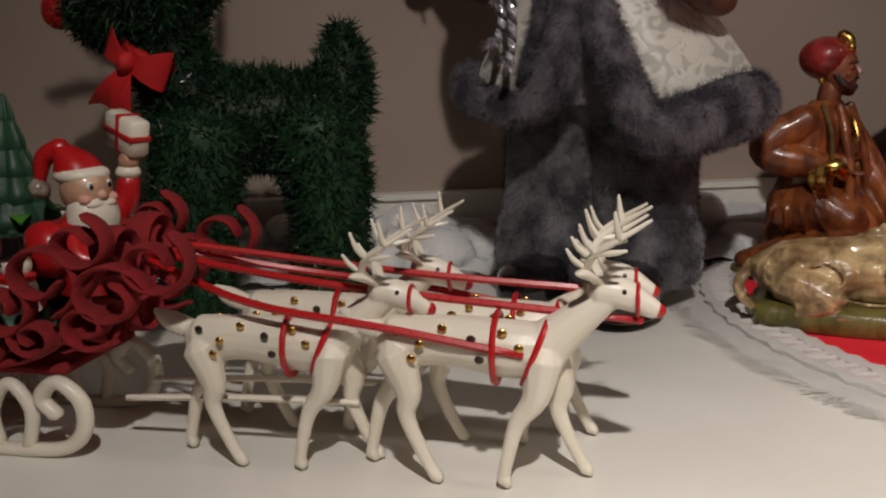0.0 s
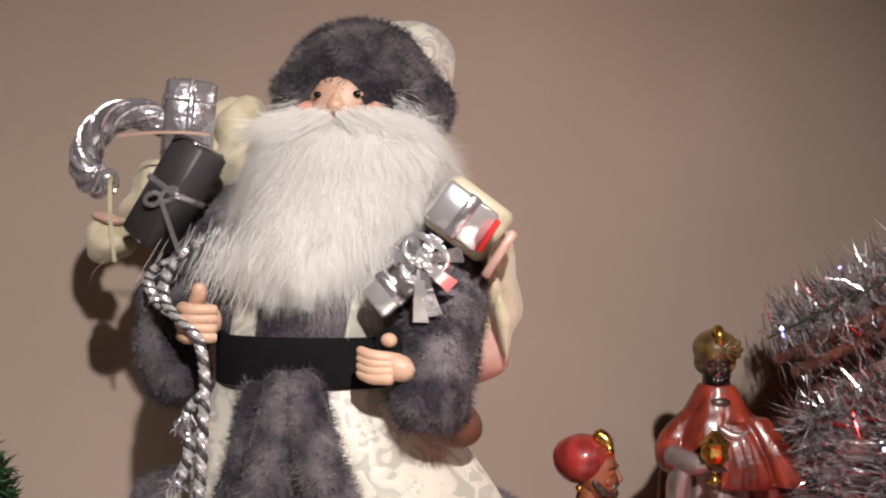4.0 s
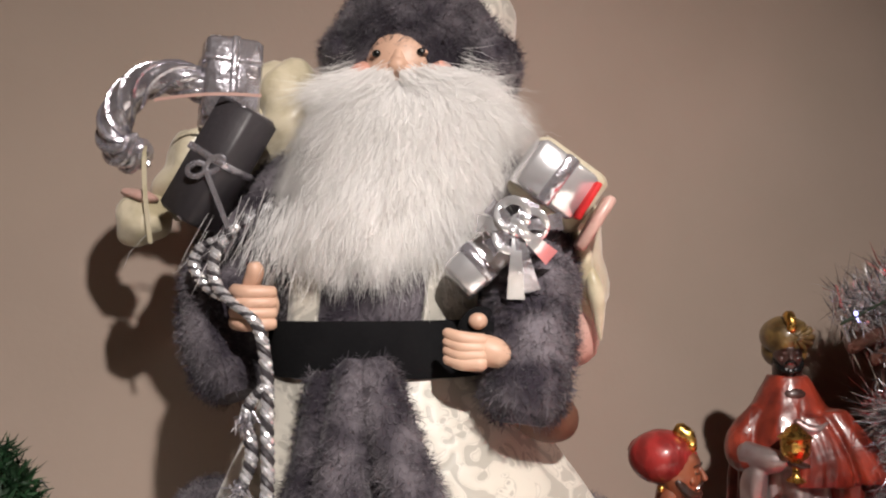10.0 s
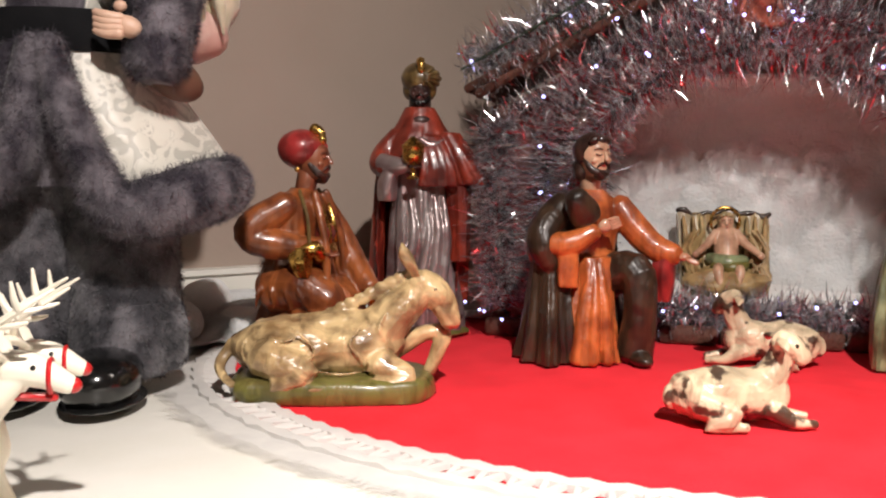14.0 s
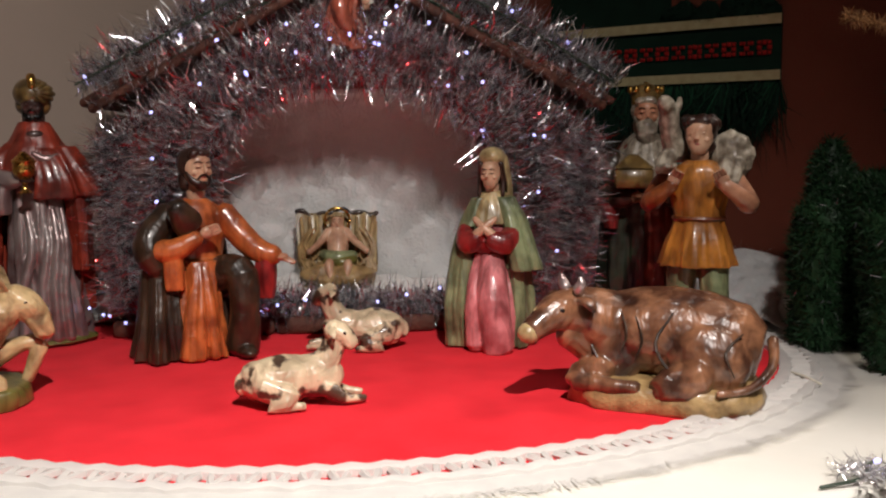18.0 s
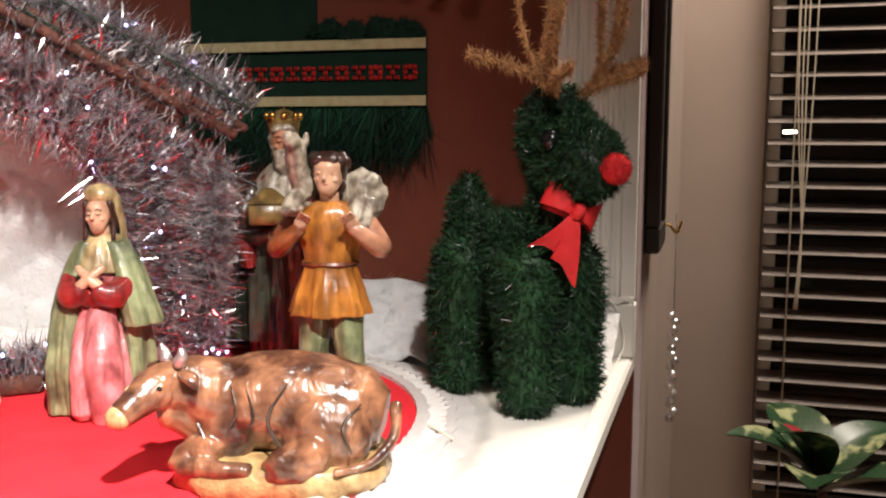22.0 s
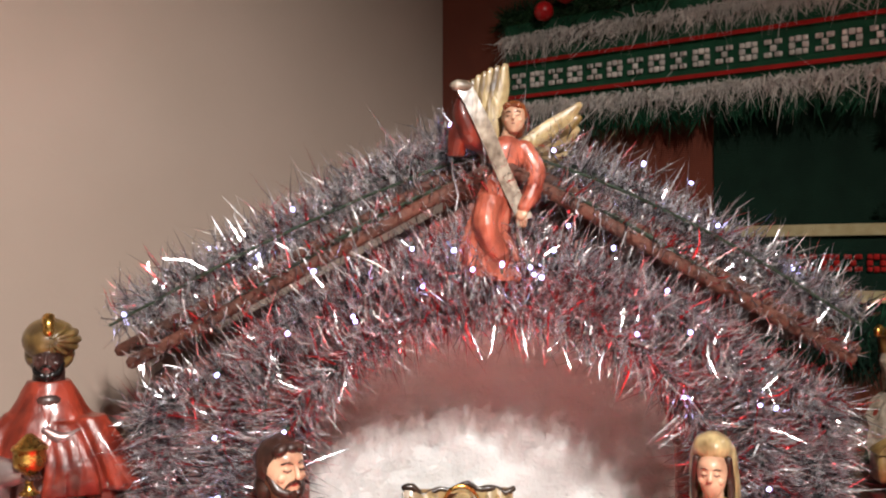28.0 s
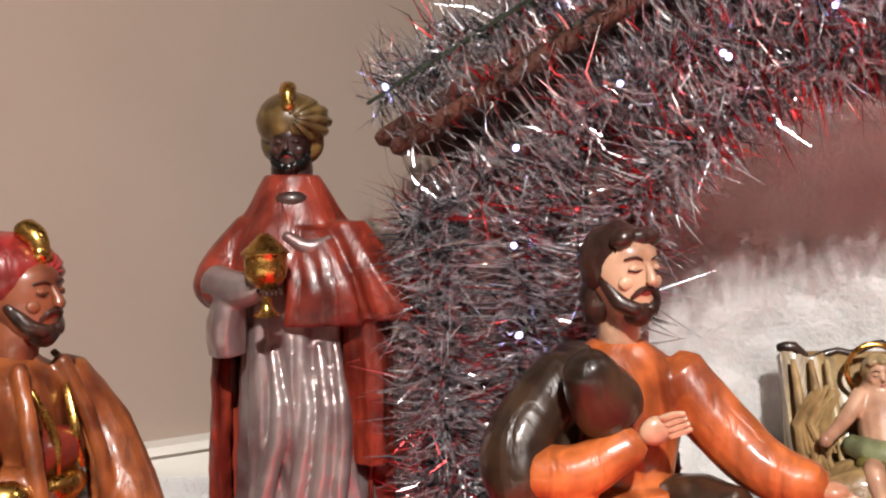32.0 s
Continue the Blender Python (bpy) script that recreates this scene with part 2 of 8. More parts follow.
M = {
    "plaster": surf("beige_plaster", (0.36, 0.285, 0.238), (0.325, 0.258, 0.212), rough=0.8, scale=5, fine=120, bump=0.25),
    "burlap": weave("rust_burlap", (0.145, 0.036, 0.019), (0.115, 0.027, 0.014), 130, 160),
    "white": surf("white_paint", (0.78, 0.76, 0.7), (0.72, 0.7, 0.63), rough=0.4, scale=12, fine=150, bump=0.12),
    "floor": surf("brown_carpet", (0.2, 0.14, 0.1), (0.16, 0.11, 0.08), rough=0.95, scale=30, fine=500, bump=0.6),
    "felt": surf("red_felt", (0.78, 0.016, 0.03), (0.66, 0.009, 0.02), rough=1.0, scale=25, fine=900, bump=0.5, sheen=0.05),
    "lace": surf("white_lace", (0.8, 0.78, 0.74), (0.72, 0.7, 0.67), rough=0.85, scale=60, fine=600, bump=0.3, sheen=0.2),
    "cotton": surf("white_cotton", (0.85, 0.83, 0.8), (0.76, 0.74, 0.72), rough=1.0, scale=30, fine=260, bump=0.7, sheen=0.5, relief=0.003),
    "bark": surf("brown_bark", (0.12, 0.042, 0.025), (0.05, 0.02, 0.013), rough=0.75, scale=60, fine=300, bump=0.8, relief=0.002),
    "inside": surf("dark_red_board", (0.34, 0.15, 0.13), (0.24, 0.09, 0.075), rough=0.8, scale=20, fine=200, bump=0.5),
    "giftfoil": surf("wrapping_foil", (0.58, 0.56, 0.6), (0.42, 0.4, 0.45), rough=0.24, metal=0.78, scale=60, fine=90, bump=0.7, relief=0.003),
    "chrome": surf("mirror_foil", (0.86, 0.86, 0.88), (0.74, 0.74, 0.77), rough=0.24, metal=0.7, scale=60, fine=60, bump=0.25, relief=0.002),
    "silver": surf("silver_foil", (0.95, 0.94, 0.97), (0.84, 0.83, 0.88), rough=0.2, metal=0.88, scale=90, fine=500, bump=0.0, vary=0.3),
    "darksilver": surf("darkened_foil", (0.24, 0.24, 0.27), (0.13, 0.13, 0.15), rough=0.24, metal=0.88, scale=90, bump=0.0, vary=0.4),
    "redfoil": surf("red_foil", (0.85, 0.08, 0.09), (0.65, 0.04, 0.05), rough=0.2, metal=0.9, scale=90, bump=0.0, vary=0.3),
    "led": surf("led_glow", (0.48, 0.47, 1.0), (0.48, 0.47, 1.0), rough=0.3, bump=0.0, emit=4.5),
    "wire": surf("dark_wire", (0.03, 0.05, 0.03), rough=0.5, bump=0.0),
    "skin": glaze("painted_skin", (0.5, 0.24, 0.14), (0.42, 0.18, 0.1), fold=False),
    "skinpale": glaze("painted_pale_skin", (0.6, 0.37, 0.24), (0.5, 0.26, 0.16), fold=False),
    "vinyl": surf("doll_skin", (0.62, 0.4, 0.29), (0.57, 0.35, 0.25), rough=0.45, scale=30, bump=0.08),
    "blush": surf("doll_cheek", (0.64, 0.29, 0.22), (0.62, 0.35, 0.27), rough=0.5, scale=40, bump=0.05),
    "brownskin": glaze("painted_brown_skin", (0.24, 0.075, 0.035), (0.17, 0.05, 0.025), fold=False),
    "blackskin": glaze("painted_dark_skin", (0.055, 0.022, 0.018), (0.03, 0.014, 0.012), fold=False),
    "hair": glaze("painted_brown_hair", (0.045, 0.018, 0.012), (0.02, 0.01, 0.008)),
    "orange": glaze("orange_glaze", (0.55, 0.14, 0.035), (0.3, 0.06, 0.016), scale=45),
    "ochre": glaze("ochre_glaze", (0.52, 0.2, 0.03), (0.38, 0.13, 0.02), scale=45),
    "rust": glaze("rust_glaze", (0.34, 0.098, 0.026), (0.18, 0.042, 0.013), scale=45),
    "crimson": glaze("crimson_glaze", (0.27, 0.036, 0.018), (0.12, 0.012, 0.008), scale=45),
    "wine": glaze("wine_glaze", (0.34, 0.028, 0.026), (0.18, 0.014, 0.014), scale=45),
    "pink": glaze("pink_glaze", (0.72, 0.24, 0.25), (0.52, 0.12, 0.13), scale=45),
    "coral": glaze("coral_glaze", (0.56, 0.15, 0.09), (0.36, 0.07, 0.04), scale=45),
    "silverrobe": glaze("pewter_glaze", (0.52, 0.46, 0.45), (0.36, 0.2, 0.2), scale=24, metal=0.75, rough=0.36, fold=False),
    "sage": glaze("sage_glaze", (0.27, 0.31, 0.16), (0.13, 0.16, 0.08), scale=40),
    "darkgreen": glaze("dark_green_glaze", (0.03, 0.045, 0.025), (0.02, 0.025, 0.018), scale=40),
    "umber": glaze("umber_glaze", (0.05, 0.027, 0.014), (0.02, 0.011, 0.007), scale=50),
    "cream": glaze("cream_glaze", (0.52, 0.4, 0.2), (0.38, 0.26, 0.11), scale=60),
    # ivory toned down: the shade on the crowned king is in this colour
    "ermine": glaze("ivory_glaze", (0.42, 0.37, 0.29), (0.22, 0.17, 0.12), scale=120),
    "olive": glaze("olive_gold_glaze", (0.22, 0.14, 0.045), (0.1, 0.06, 0.02), scale=60),
    "gold": surf("gold_leaf", (0.72, 0.45, 0.12), (0.45, 0.25, 0.06), rough=0.28, metal=1.0, scale=60, fine=300, bump=0.2),
    "donkey": surf("donkey_glaze", (0.62, 0.45, 0.23), (0.25, 0.15, 0.065), rough=0.32, scale=48, fine=160, bump=0.6, coat=0.5, edge=(0.44, 0.68), relief=0.0015),
    "oxhide": surf("ox_glaze", (0.31, 0.14, 0.07), (0.06, 0.022, 0.012), rough=0.34, scale=40, fine=130, bump=0.6, coat=0.5, edge=(0.36, 0.6), relief=0.0015),
    "sheep": surf("sheep_glaze", (0.62, 0.5, 0.33), (0.07, 0.04, 0.025), rough=0.35, scale=50, fine=200, bump=0.4, coat=0.4, edge=(0.53, 0.58)),
    "moss": glaze("moss_glaze", (0.14, 0.13, 0.03), (0.24, 0.2, 0.06), scale=90),
    "straw": surf("straw_glaze", (0.42, 0.28, 0.12), (0.17, 0.1, 0.04), rough=0.45, scale=80, fine=240, bump=0.8, coat=0.3, relief=0.0015),
    "greyfur": surf("grey_plush", (0.04, 0.033, 0.045), (0.2, 0.178, 0.2), rough=0.95, scale=42, fine=500, bump=0.6, sheen=0.3, vary=0.3, edge=(0.4, 0.62)),
    "greycloth": surf("grey_velvet", (0.03, 0.029, 0.034), (0.16, 0.152, 0.165), rough=0.9, scale=34, fine=400, bump=0.6, sheen=0.3, vary=0.25, edge=(0.41, 0.61)),
    "velvet": surf("black_velvet", (0.006, 0.006, 0.007), (0.004, 0.004, 0.005), rough=0.95, scale=60, bump=0.2),
    "brocade": brocade("cream_brocade"),
    "satin": surf("cream_satin", (0.56, 0.5, 0.37), (0.38, 0.33, 0.21), rough=0.35, scale=45, fine=120, bump=0.5, sheen=0.3, edge=(0.42, 0.62), relief=0.002),
    "peach": surf("pink_satin", (0.58, 0.38, 0.33), (0.42, 0.25, 0.21), rough=0.35, scale=45, fine=300, bump=0.2),
    "beard": surf("white_doll_hair", (0.96, 0.95, 0.94), (0.92, 0.91, 0.9), rough=0.8, scale=60, bump=0.0, vary=0.08),
    "box": surf("charcoal_paper", (0.04, 0.035, 0.04), (0.03, 0.027, 0.03), rough=0.5, scale=40, bump=0.2),
    "boot": surf("black_vinyl", (0.006, 0.006, 0.006), rough=0.18, scale=30, bump=0.05, coat=0.5),
    "brownleather": surf("brown_leather", (0.13, 0.06, 0.035), (0.09, 0.04, 0.025), rough=0.6, scale=40, bump=0.3),
    "needle": surf("green_needles", (0.016, 0.046, 0.018), (0.009, 0.027, 0.012), rough=0.5, scale=40, bump=0.0, vary=0.6),
    "redfabric": surf("red_ribbon", (0.6, 0.012, 0.015), (0.5, 0.01, 0.012), rough=0.7, scale=50, fine=600, bump=0.3),
    "pompom": surf("red_pompom", (0.55, 0.012, 0.015), (0.4, 0.008, 0.01), rough=1.0, scale=90, fine=500, bump=0.8, relief=0.002),
    "chenille": surf("brown_chenille", (0.33, 0.16, 0.06), (0.2, 0.09, 0.03), rough=0.9, scale=60, bump=0.0, vary=0.35),
    "black": surf("black_eye", (0.005, 0.005, 0.005), rough=0.25, bump=0.0),
    "plasticwhite": surf("white_plastic", (0.76, 0.71, 0.6), (0.7, 0.64, 0.52), rough=0.38, scale=50, fine=300, bump=0.1),
    "redplastic": surf("red_plastic", (0.48, 0.012, 0.014), (0.38, 0.01, 0.012), rough=0.3, scale=40, bump=0.05),
    "redflock": surf("red_flock", (0.24, 0.008, 0.01), (0.17, 0.006, 0.008), rough=0.95, scale=60, fine=700, bump=0.4),
    "pine": surf("painted_green", (0.02, 0.07, 0.035), (0.012, 0.045, 0.022), rough=0.5, scale=80, fine=300, bump=0.4),
    "leaf": surf("green_leaf", (0.1, 0.3, 0.03), (0.06, 0.2, 0.02), rough=0.4, scale=40, bump=0.1),
    "wool": surf("green_wool", (0.012, 0.06, 0.03), (0.008, 0.04, 0.02), rough=1.0, scale=50, fine=500, bump=0.7, vary=0.3),
    "darkwool": surf("dark_green_weave", (0.006, 0.022, 0.013), (0.004, 0.015, 0.009), rough=1.0, scale=40, fine=700, bump=0.7),
    "redwool": surf("red_wool", (0.32, 0.015, 0.012), (0.25, 0.012, 0.01), rough=1.0, scale=50, fine=600, bump=0.6),
    "creamwool": surf("cream_wool", (0.42, 0.36, 0.2), (0.34, 0.28, 0.14), rough=1.0, scale=120, fine=600, bump=0.6),
    "whitewool": surf("white_wool", (0.6, 0.55, 0.5), (0.5, 0.46, 0.42), rough=1.0, scale=60, fine=600, bump=0.5, vary=0.2),
    "darkwood": surf("dark_wood", (0.025, 0.017, 0.013), (0.015, 0.01, 0.008), rough=0.5, scale=25, bump=0.2),
    "slat": surf("grey_slat", (0.17, 0.14, 0.12), (0.14, 0.115, 0.1), rough=0.5, scale=20, bump=0.05),
    "cord": surf("ivory_cord", (0.5, 0.43, 0.33), rough=0.8, bump=0.2),
    "glassnight": surf("night_glass", (0.01, 0.01, 0.012), rough=0.05, bump=0.0),
    "streetlight": surf("street_glow", (1.0, 0.93, 0.75), (1.0, 0.93, 0.75), bump=0.0, emit=5.0),
    "varileaf": surf("variegated_leaf", (0.02, 0.05, 0.02), (0.3, 0.32, 0.16), rough=0.3, scale=22, bump=0.1, edge=(0.55, 0.62)),
}


soft = M["cotton"].node_tree.nodes["Principled BSDF"]
soft.inputs["Subsurface Weight"].default_value, soft.inputs["Subsurface Scale"].default_value = 0.7, 0.02
soft.inputs["Subsurface Radius"].default_value = (1.0, 0.9, 0.85)

for k in ("donkey", "oxhide", "sheep"):
    wash(M[k], 55.0, 0.7, {"donkey": 0.85, "sheep": 0.5, "oxhide": 0.8}[k], 0.006)
thin("beard", 0.62)
thin("greyfur", 0.25)
thin("lace", 0.3)
for k in ("burlap", "wool", "darkwool", "redwool", "felt", "greyfur", "greycloth", "needle", "plaster", "velvet"):
    M[k].node_tree.nodes["Principled BSDF"].inputs["Specular IOR Level"].default_value = 0.2


# ---- mesh tools ----
class Build:
    """Collects shells with materials into one mesh."""

    def __init__(self):
        self.v, self.f, self.mi, self.slots, self.t = [], [], [], [], Matrix()

    def slot(self, mat):
        if mat not in self.slots:
            self.slots.append(mat)
        return self.slots.index(mat)

    def grid(self, rows, mat, closed=True, caps=True, thick=0.0):
        """Rings of equally many points become a skin."""
        s, n, base = self.slot(mat), len(rows[0]), len(self.v)
        self.v += [tuple(self.t @ Vector(p)) for r in rows for p in r]
        for i in range(len(rows) - 1):
            for j in range(n if closed else n - 1):
                k = (j + 1) % n
                self.f.append((base + i * n + j, base + i * n + k, base + (i + 1) * n + k, base + (i + 1) * n + j))
                self.mi.append(s)
        if closed and caps:
            self.f.append(tuple(base + j for j in reversed(range(n))))
            self.f.append(tuple(base + (len(rows) - 1) * n + j for j in range(n)))
            self.mi += [s, s]
        return self

    def loft(self, sections, mat, seg=28, fold=0.0, k=9, twist=0.0, arc=None, n=4, thick=0.0025, phase=0.0, sharp=1.0):
        """Level rings (x, y, z, rx, ry[, fold share]) with drapery folds; arc: an open cloak from one angle to another, 0 at +x, -90 at the front."""
        sec = [tuple(s) + (1.0,) * (6 - len(s)) for s in sections]
        rings = smooth_rows(sec, n)
        rows = []
        span = (0, 360) if arc is None else arc
        count = seg if arc is None else seg + 1
        for x, y, z, rx, ry, fs in rings:
            ring = []
            for j in range(count):
                a = radians(span[0] + (span[1] - span[0]) * j / seg)
                wave = math.cos(k * a + twist * z + phase + 1.3 * math.sin(2 * a + phase))
                g = 1 + fold * fs * math.copysign(abs(wave) ** sharp, wave) + 0.4 * fold * fs * math.sin(2.3 * k * a + 40 * z)
                ring.append((x + rx * g * math.cos(a), y + ry * g * math.sin(a), z))
            rows.append(ring)
        if arc is None:
            return self.grid(rows, mat)
        full = []
        for ring, (x, y, z, rx, ry, fs) in zip(rows, rings):
            q = 1 - thick / max(rx, 0.004)
            full.append(ring + [(x + (p[0] - x) * q, y + (p[1] - y) * q, z) for p in reversed(ring)])
        return self.grid(full, mat)

    def tube(self, pts, radii, mat, seg=10, n=4, flat=1.0, flatten=None):
        """A round or flattened limb along points."""
        if not isinstance(radii, (list, tuple)):
            radii = [radii] * len(pts)
        rings = smooth_rows([(*p, r) for p, r in zip(pts, radii)], n)
        c = [Vector(r[:3]) for r in rings]
        rows, side = [], None
        for i, r in enumerate(rings):
            d = (c[min(i + 1, len(c) - 1)] - c[max(i - 1, 0)]).normalized()
            if side is None:
                side = d.cross(Vector((0.02, 0.05, 1)) if abs(d.z) < 0.95 else Vector((1, 0.03, 0))).normalized()
            side = (side - d * side.dot(d)).normalized()
            up = d.cross(side)
            rows.append([tuple(c[i] + (side * math.cos(a) + up * math.sin(a) * flat) * r[3]) for a in (2 * math.pi * j / seg for j in range(seg))])
        d0, d1 = (c[1] - c[0]).normalized(), (c[-1] - c[-2]).normalized()
        first = [tuple(c[0] - d0 * rings[0][3] * 0.5 + (Vector(p) - c[0]) * 0.6) for p in rows[0]]
        last = [tuple(c[-1] + d1 * rings[-1][3] * 0.5 + (Vector(p) - c[-1]) * 0.6) for p in rows[-1]]
        return self.grid([first] + rows + [last], mat)

    def ball(self, c, r, mat, turn=(0, 0, 0), seg=18, rings=12, power=1.0, lump=0.0, lf=60.0):
        """An ellipsoid; power under 1 squares it to a rounded block."""
        if not isinstance(r, (list, tuple)):
            r = (r, r, r)
        e = Euler([radians(a) for a in turn]).to_matrix()
        bend = lambda v: math.copysign(abs(v) ** power, v)
        rows = []
        for i in range(rings + 1):
            b = -math.pi / 2 + math.pi * (i + 0.02 + (-0.04 if i == rings else 0)) / rings
            row = []
            for j in range(seg):
                a = 2 * math.pi * j / seg
                p = Vector((r[0] * bend(math.cos(b)) * bend(math.cos(a)), r[1] * bend(math.cos(b)) * bend(math.sin(a)), r[2] * bend(math.sin(b))))
                if lump:
                    p *= 1 + lump * noise.noise((p + Vector(c)) * lf)
                row.append(tuple(Vector(c) + e @ p))
            rows.append(row)
        return self.grid(rows, mat)

    def block(self, c, s, mat, turn=(0, 0, 0), bevel=0.0015):
        """A box with chamfered upright and level edges."""
        e = Euler([radians(a) for a in turn]).to_matrix()
        h = [v / 2 for v in s]
        b = min(bevel, *[v * 0.45 for v in h])
        def ring(ix, z):
            x, y = h[0] - ix, h[1] - ix
            q = [(x, y - b), (x - b, y), (-x + b, y), (-x, y - b), (-x, -y + b), (-x + b, -y), (x - b, -y), (x, -y + b)]
            return [tuple(Vector(c) + e @ Vector((px, py, z))) for px, py in q]
        return self.grid([ring(b, -h[2]), ring(0, -h[2] + b), ring(0, h[2] - b), ring(b, h[2])], mat)

    def sheet(self, fn, nu, nv, mat, thick=0.001):
        """A cloth from fn(u, v), with a back a little behind it."""
        rows = [[Vector(fn(i / nu, j / nv)) for j in range(nv + 1)] for i in range(nu + 1)]
        full = []
        for i, r in enumerate(rows):
            back = []
            for j, p in enumerate(r):
                du = rows[min(i + 1, nu)][j] - rows[max(i - 1, 0)][j]
                dv = r[min(j + 1, nv)] - r[max(j - 1, 0)]
                q = du.cross(dv)
                back.append(tuple(p - (q.normalized() if q.length > 1e-12 else Vector((0, 0, 1))) * thick))
            full.append([tuple(p) for p in r] + back[::-1])
        return self.grid(full, mat)

    def wobble(self, amount, scale):
        """Uneven hand-modelled surface."""
        for i, p in enumerate(self.v):
            q = Vector(p) * scale
            self.v[i] = tuple(Vector(p) + noise.noise_vector(q) * amount)
        return self

    def fuse(self, mats, voxel=0.0011, rounds=3):
        """Shells of one material melt into a single moulded form."""
        for mat in mats:
            k = self.slots.index(mat)
            mine = [f for f, m in zip(self.f, self.mi) if m == k]
            rest = [(f, m) for f, m in zip(self.f, self.mi) if m != k]
            used = sorted({i for f in mine for i in f})
            back = {i: n for n, i in enumerate(used)}
            me = bpy.data.meshes.new("clay")
            me.from_pydata([self.v[i] for i in used], [], [tuple(back[i] for i in f) for f in mine])
            ob = bpy.data.objects.new("clay", me)
            scene.collection.objects.link(ob)
            melt = ob.modifiers.new("melt", "REMESH")
            melt.mode, melt.voxel_size = "VOXEL", voxel
            ease = ob.modifiers.new("ease", "SMOOTH")
            ease.factor, ease.iterations = 0.5, rounds
            bpy.context.view_layer.update()
            out = bpy.data.meshes.new_from_object(ob.evaluated_get(bpy.context.evaluated_depsgraph_get()))
            gone = set(used)
            keep = {}
            v = []
            for i, p in enumerate(self.v):
                if i not in gone:
                    keep[i] = len(v)
                    v.append(p)
            self.f = [tuple(keep[i] for i in f) for f, m in rest]
            self.mi = [m for f, m in rest]
            base = len(v)
            self.v = v + [tuple(q.co) for q in out.vertices]
            self.f += [tuple(base + i for i in q.vertices) for q in out.polygons]
            self.mi += [k] * len(out.polygons)
            bpy.data.objects.remove(ob)
            bpy.data.meshes.remove(me)
            bpy.data.meshes.remove(out)
        return self

    def strands(self, count, length, width, mat, on=None, fall=(0, 0, 0), spread=0.5, seed=1, lift=1.0, curl=0.0, where=None):
        """Hairs, needles or foil strips that stand on the skin built so far (on: only on these materials)."""
        rng = np.random.RandomState(seed)
        v = np.array(self.v)
        tri = []
        keep = None if on is None else {self.slots.index(o) for o in on if o in self.slots}
        for f, m in zip(self.f, self.mi):
            if keep is None or m in keep:
                for i in range(1, len(f) - 1) if len(f) < 5 else ():
                    tri.append((f[0], f[i], f[i + 1]))
        tri = np.array(tri)
        a, b, c = v[tri[:, 0]], v[tri[:, 1]], v[tri[:, 2]]
        cr = np.cross(b - a, c - a)
        area = np.linalg.norm(cr, axis=1)
        pick = rng.choice(len(tri), count, p=area / area.sum())
        w = rng.rand(count, 2)
        over = w.sum(1) > 1
        w[over] = 1 - w[over]
        p = a[pick] + (b - a)[pick] * w[:, :1] + (c - a)[pick] * w[:, 1:]
        nrm = cr[pick] / (area[pick][:, None] + 1e-12)
        if where is not None:
            ok = where(p)
            p, nrm = p[ok], nrm[ok]
        self.blades(p, nrm * lift + np.array(fall), length, width, mat, spread, rng, curl)
        return self

    def blades(self, p, d, length, width, mat, spread, rng, curl=0.0, face=None):
        """Narrow tapered strips from points p in directions d."""
        n = len(p)
        d = d + rng.normal(0, spread, (n, 3))
        d /= np.linalg.norm(d, axis=1)[:, None] + 1e-9
        ln = length * rng.uniform(0.6, 1.15, (n, 1))
        side = np.cross(d, rng.normal(0, 1, (n, 3)) if face is None else np.asarray(face) + rng.normal(0, 0.25, (n, 3)))
        side /= np.linalg.norm(side, axis=1)[:, None] + 1e-9
        side *= width / 2
        mid = p + d * ln * 0.55
        bend = rng.normal(0, 1, (n, 3)) * curl * ln
        tip = p + d * ln + bend
        base = len(self.v)
        pts = np.stack([p - side, p + side, mid + side * 0.9, mid - side * 0.9, tip], 1).reshape(-1, 3)
        self.v += [tuple(q) for q in pts.tolist()]
        s = self.slot(mat)
        for i in range(base, base + 5 * n, 5):
            self.f.append((i, i + 1, i + 2, i + 3))
            self.f.append((i + 3, i + 2, i + 4))
        self.mi += [s] * (2 * n)
        return self

    def done(self, name, where=None, parent=None, label="", category="", group="", kind="", smooth=True):
        me = bpy.data.meshes.new(name)
        me.from_pydata(self.v, [], self.f)
        for s in self.slots:
            me.materials.append(M[s])
        me.polygons.foreach_set("material_index", self.mi)
        me.polygons.foreach_set("use_smooth", [smooth] * len(self.f))
        me.update()
        if smooth:
            me.set_sharp_from_angle(angle=radians(50))
        ob = new(name, me)
        if where is not None:
            ob.matrix_world = where
        if parent is not None:
            ob.parent = parent
        return tagged(ob, label, category, group, kind)


def smooth_rows(rows, n):
    """Points between the given ones on a smooth curve."""
    a = np.array(rows, float)
    if n <= 1 or len(a) < 3:
        return [tuple(r) for r in a]
    ext = np.vstack([2 * a[0] - a[1], a, 2 * a[-1] - a[-2]])
    out = []
    for i in range(1, len(a)):
        p0, p1, p2, p3 = ext[i - 1], ext[i], ext[i + 1], ext[i + 2]
        for s in range(n):
            t = s / n
            out.append(0.5 * (2 * p1 + (p2 - p0) * t + (2 * p0 - 5 * p1 + 4 * p2 - p3) * t * t + (3 * p1 - p0 - 3 * p2 + p3) * t ** 3))
    out.append(a[-1])
    a2 = np.array(out)
    lo, hi = a.min(0), a.max(0)
    return [tuple(r) for r in np.clip(a2, lo - (hi - lo) * 0.05 - 1e-9, hi + (hi - lo) * 0.05 + 1e-9)]


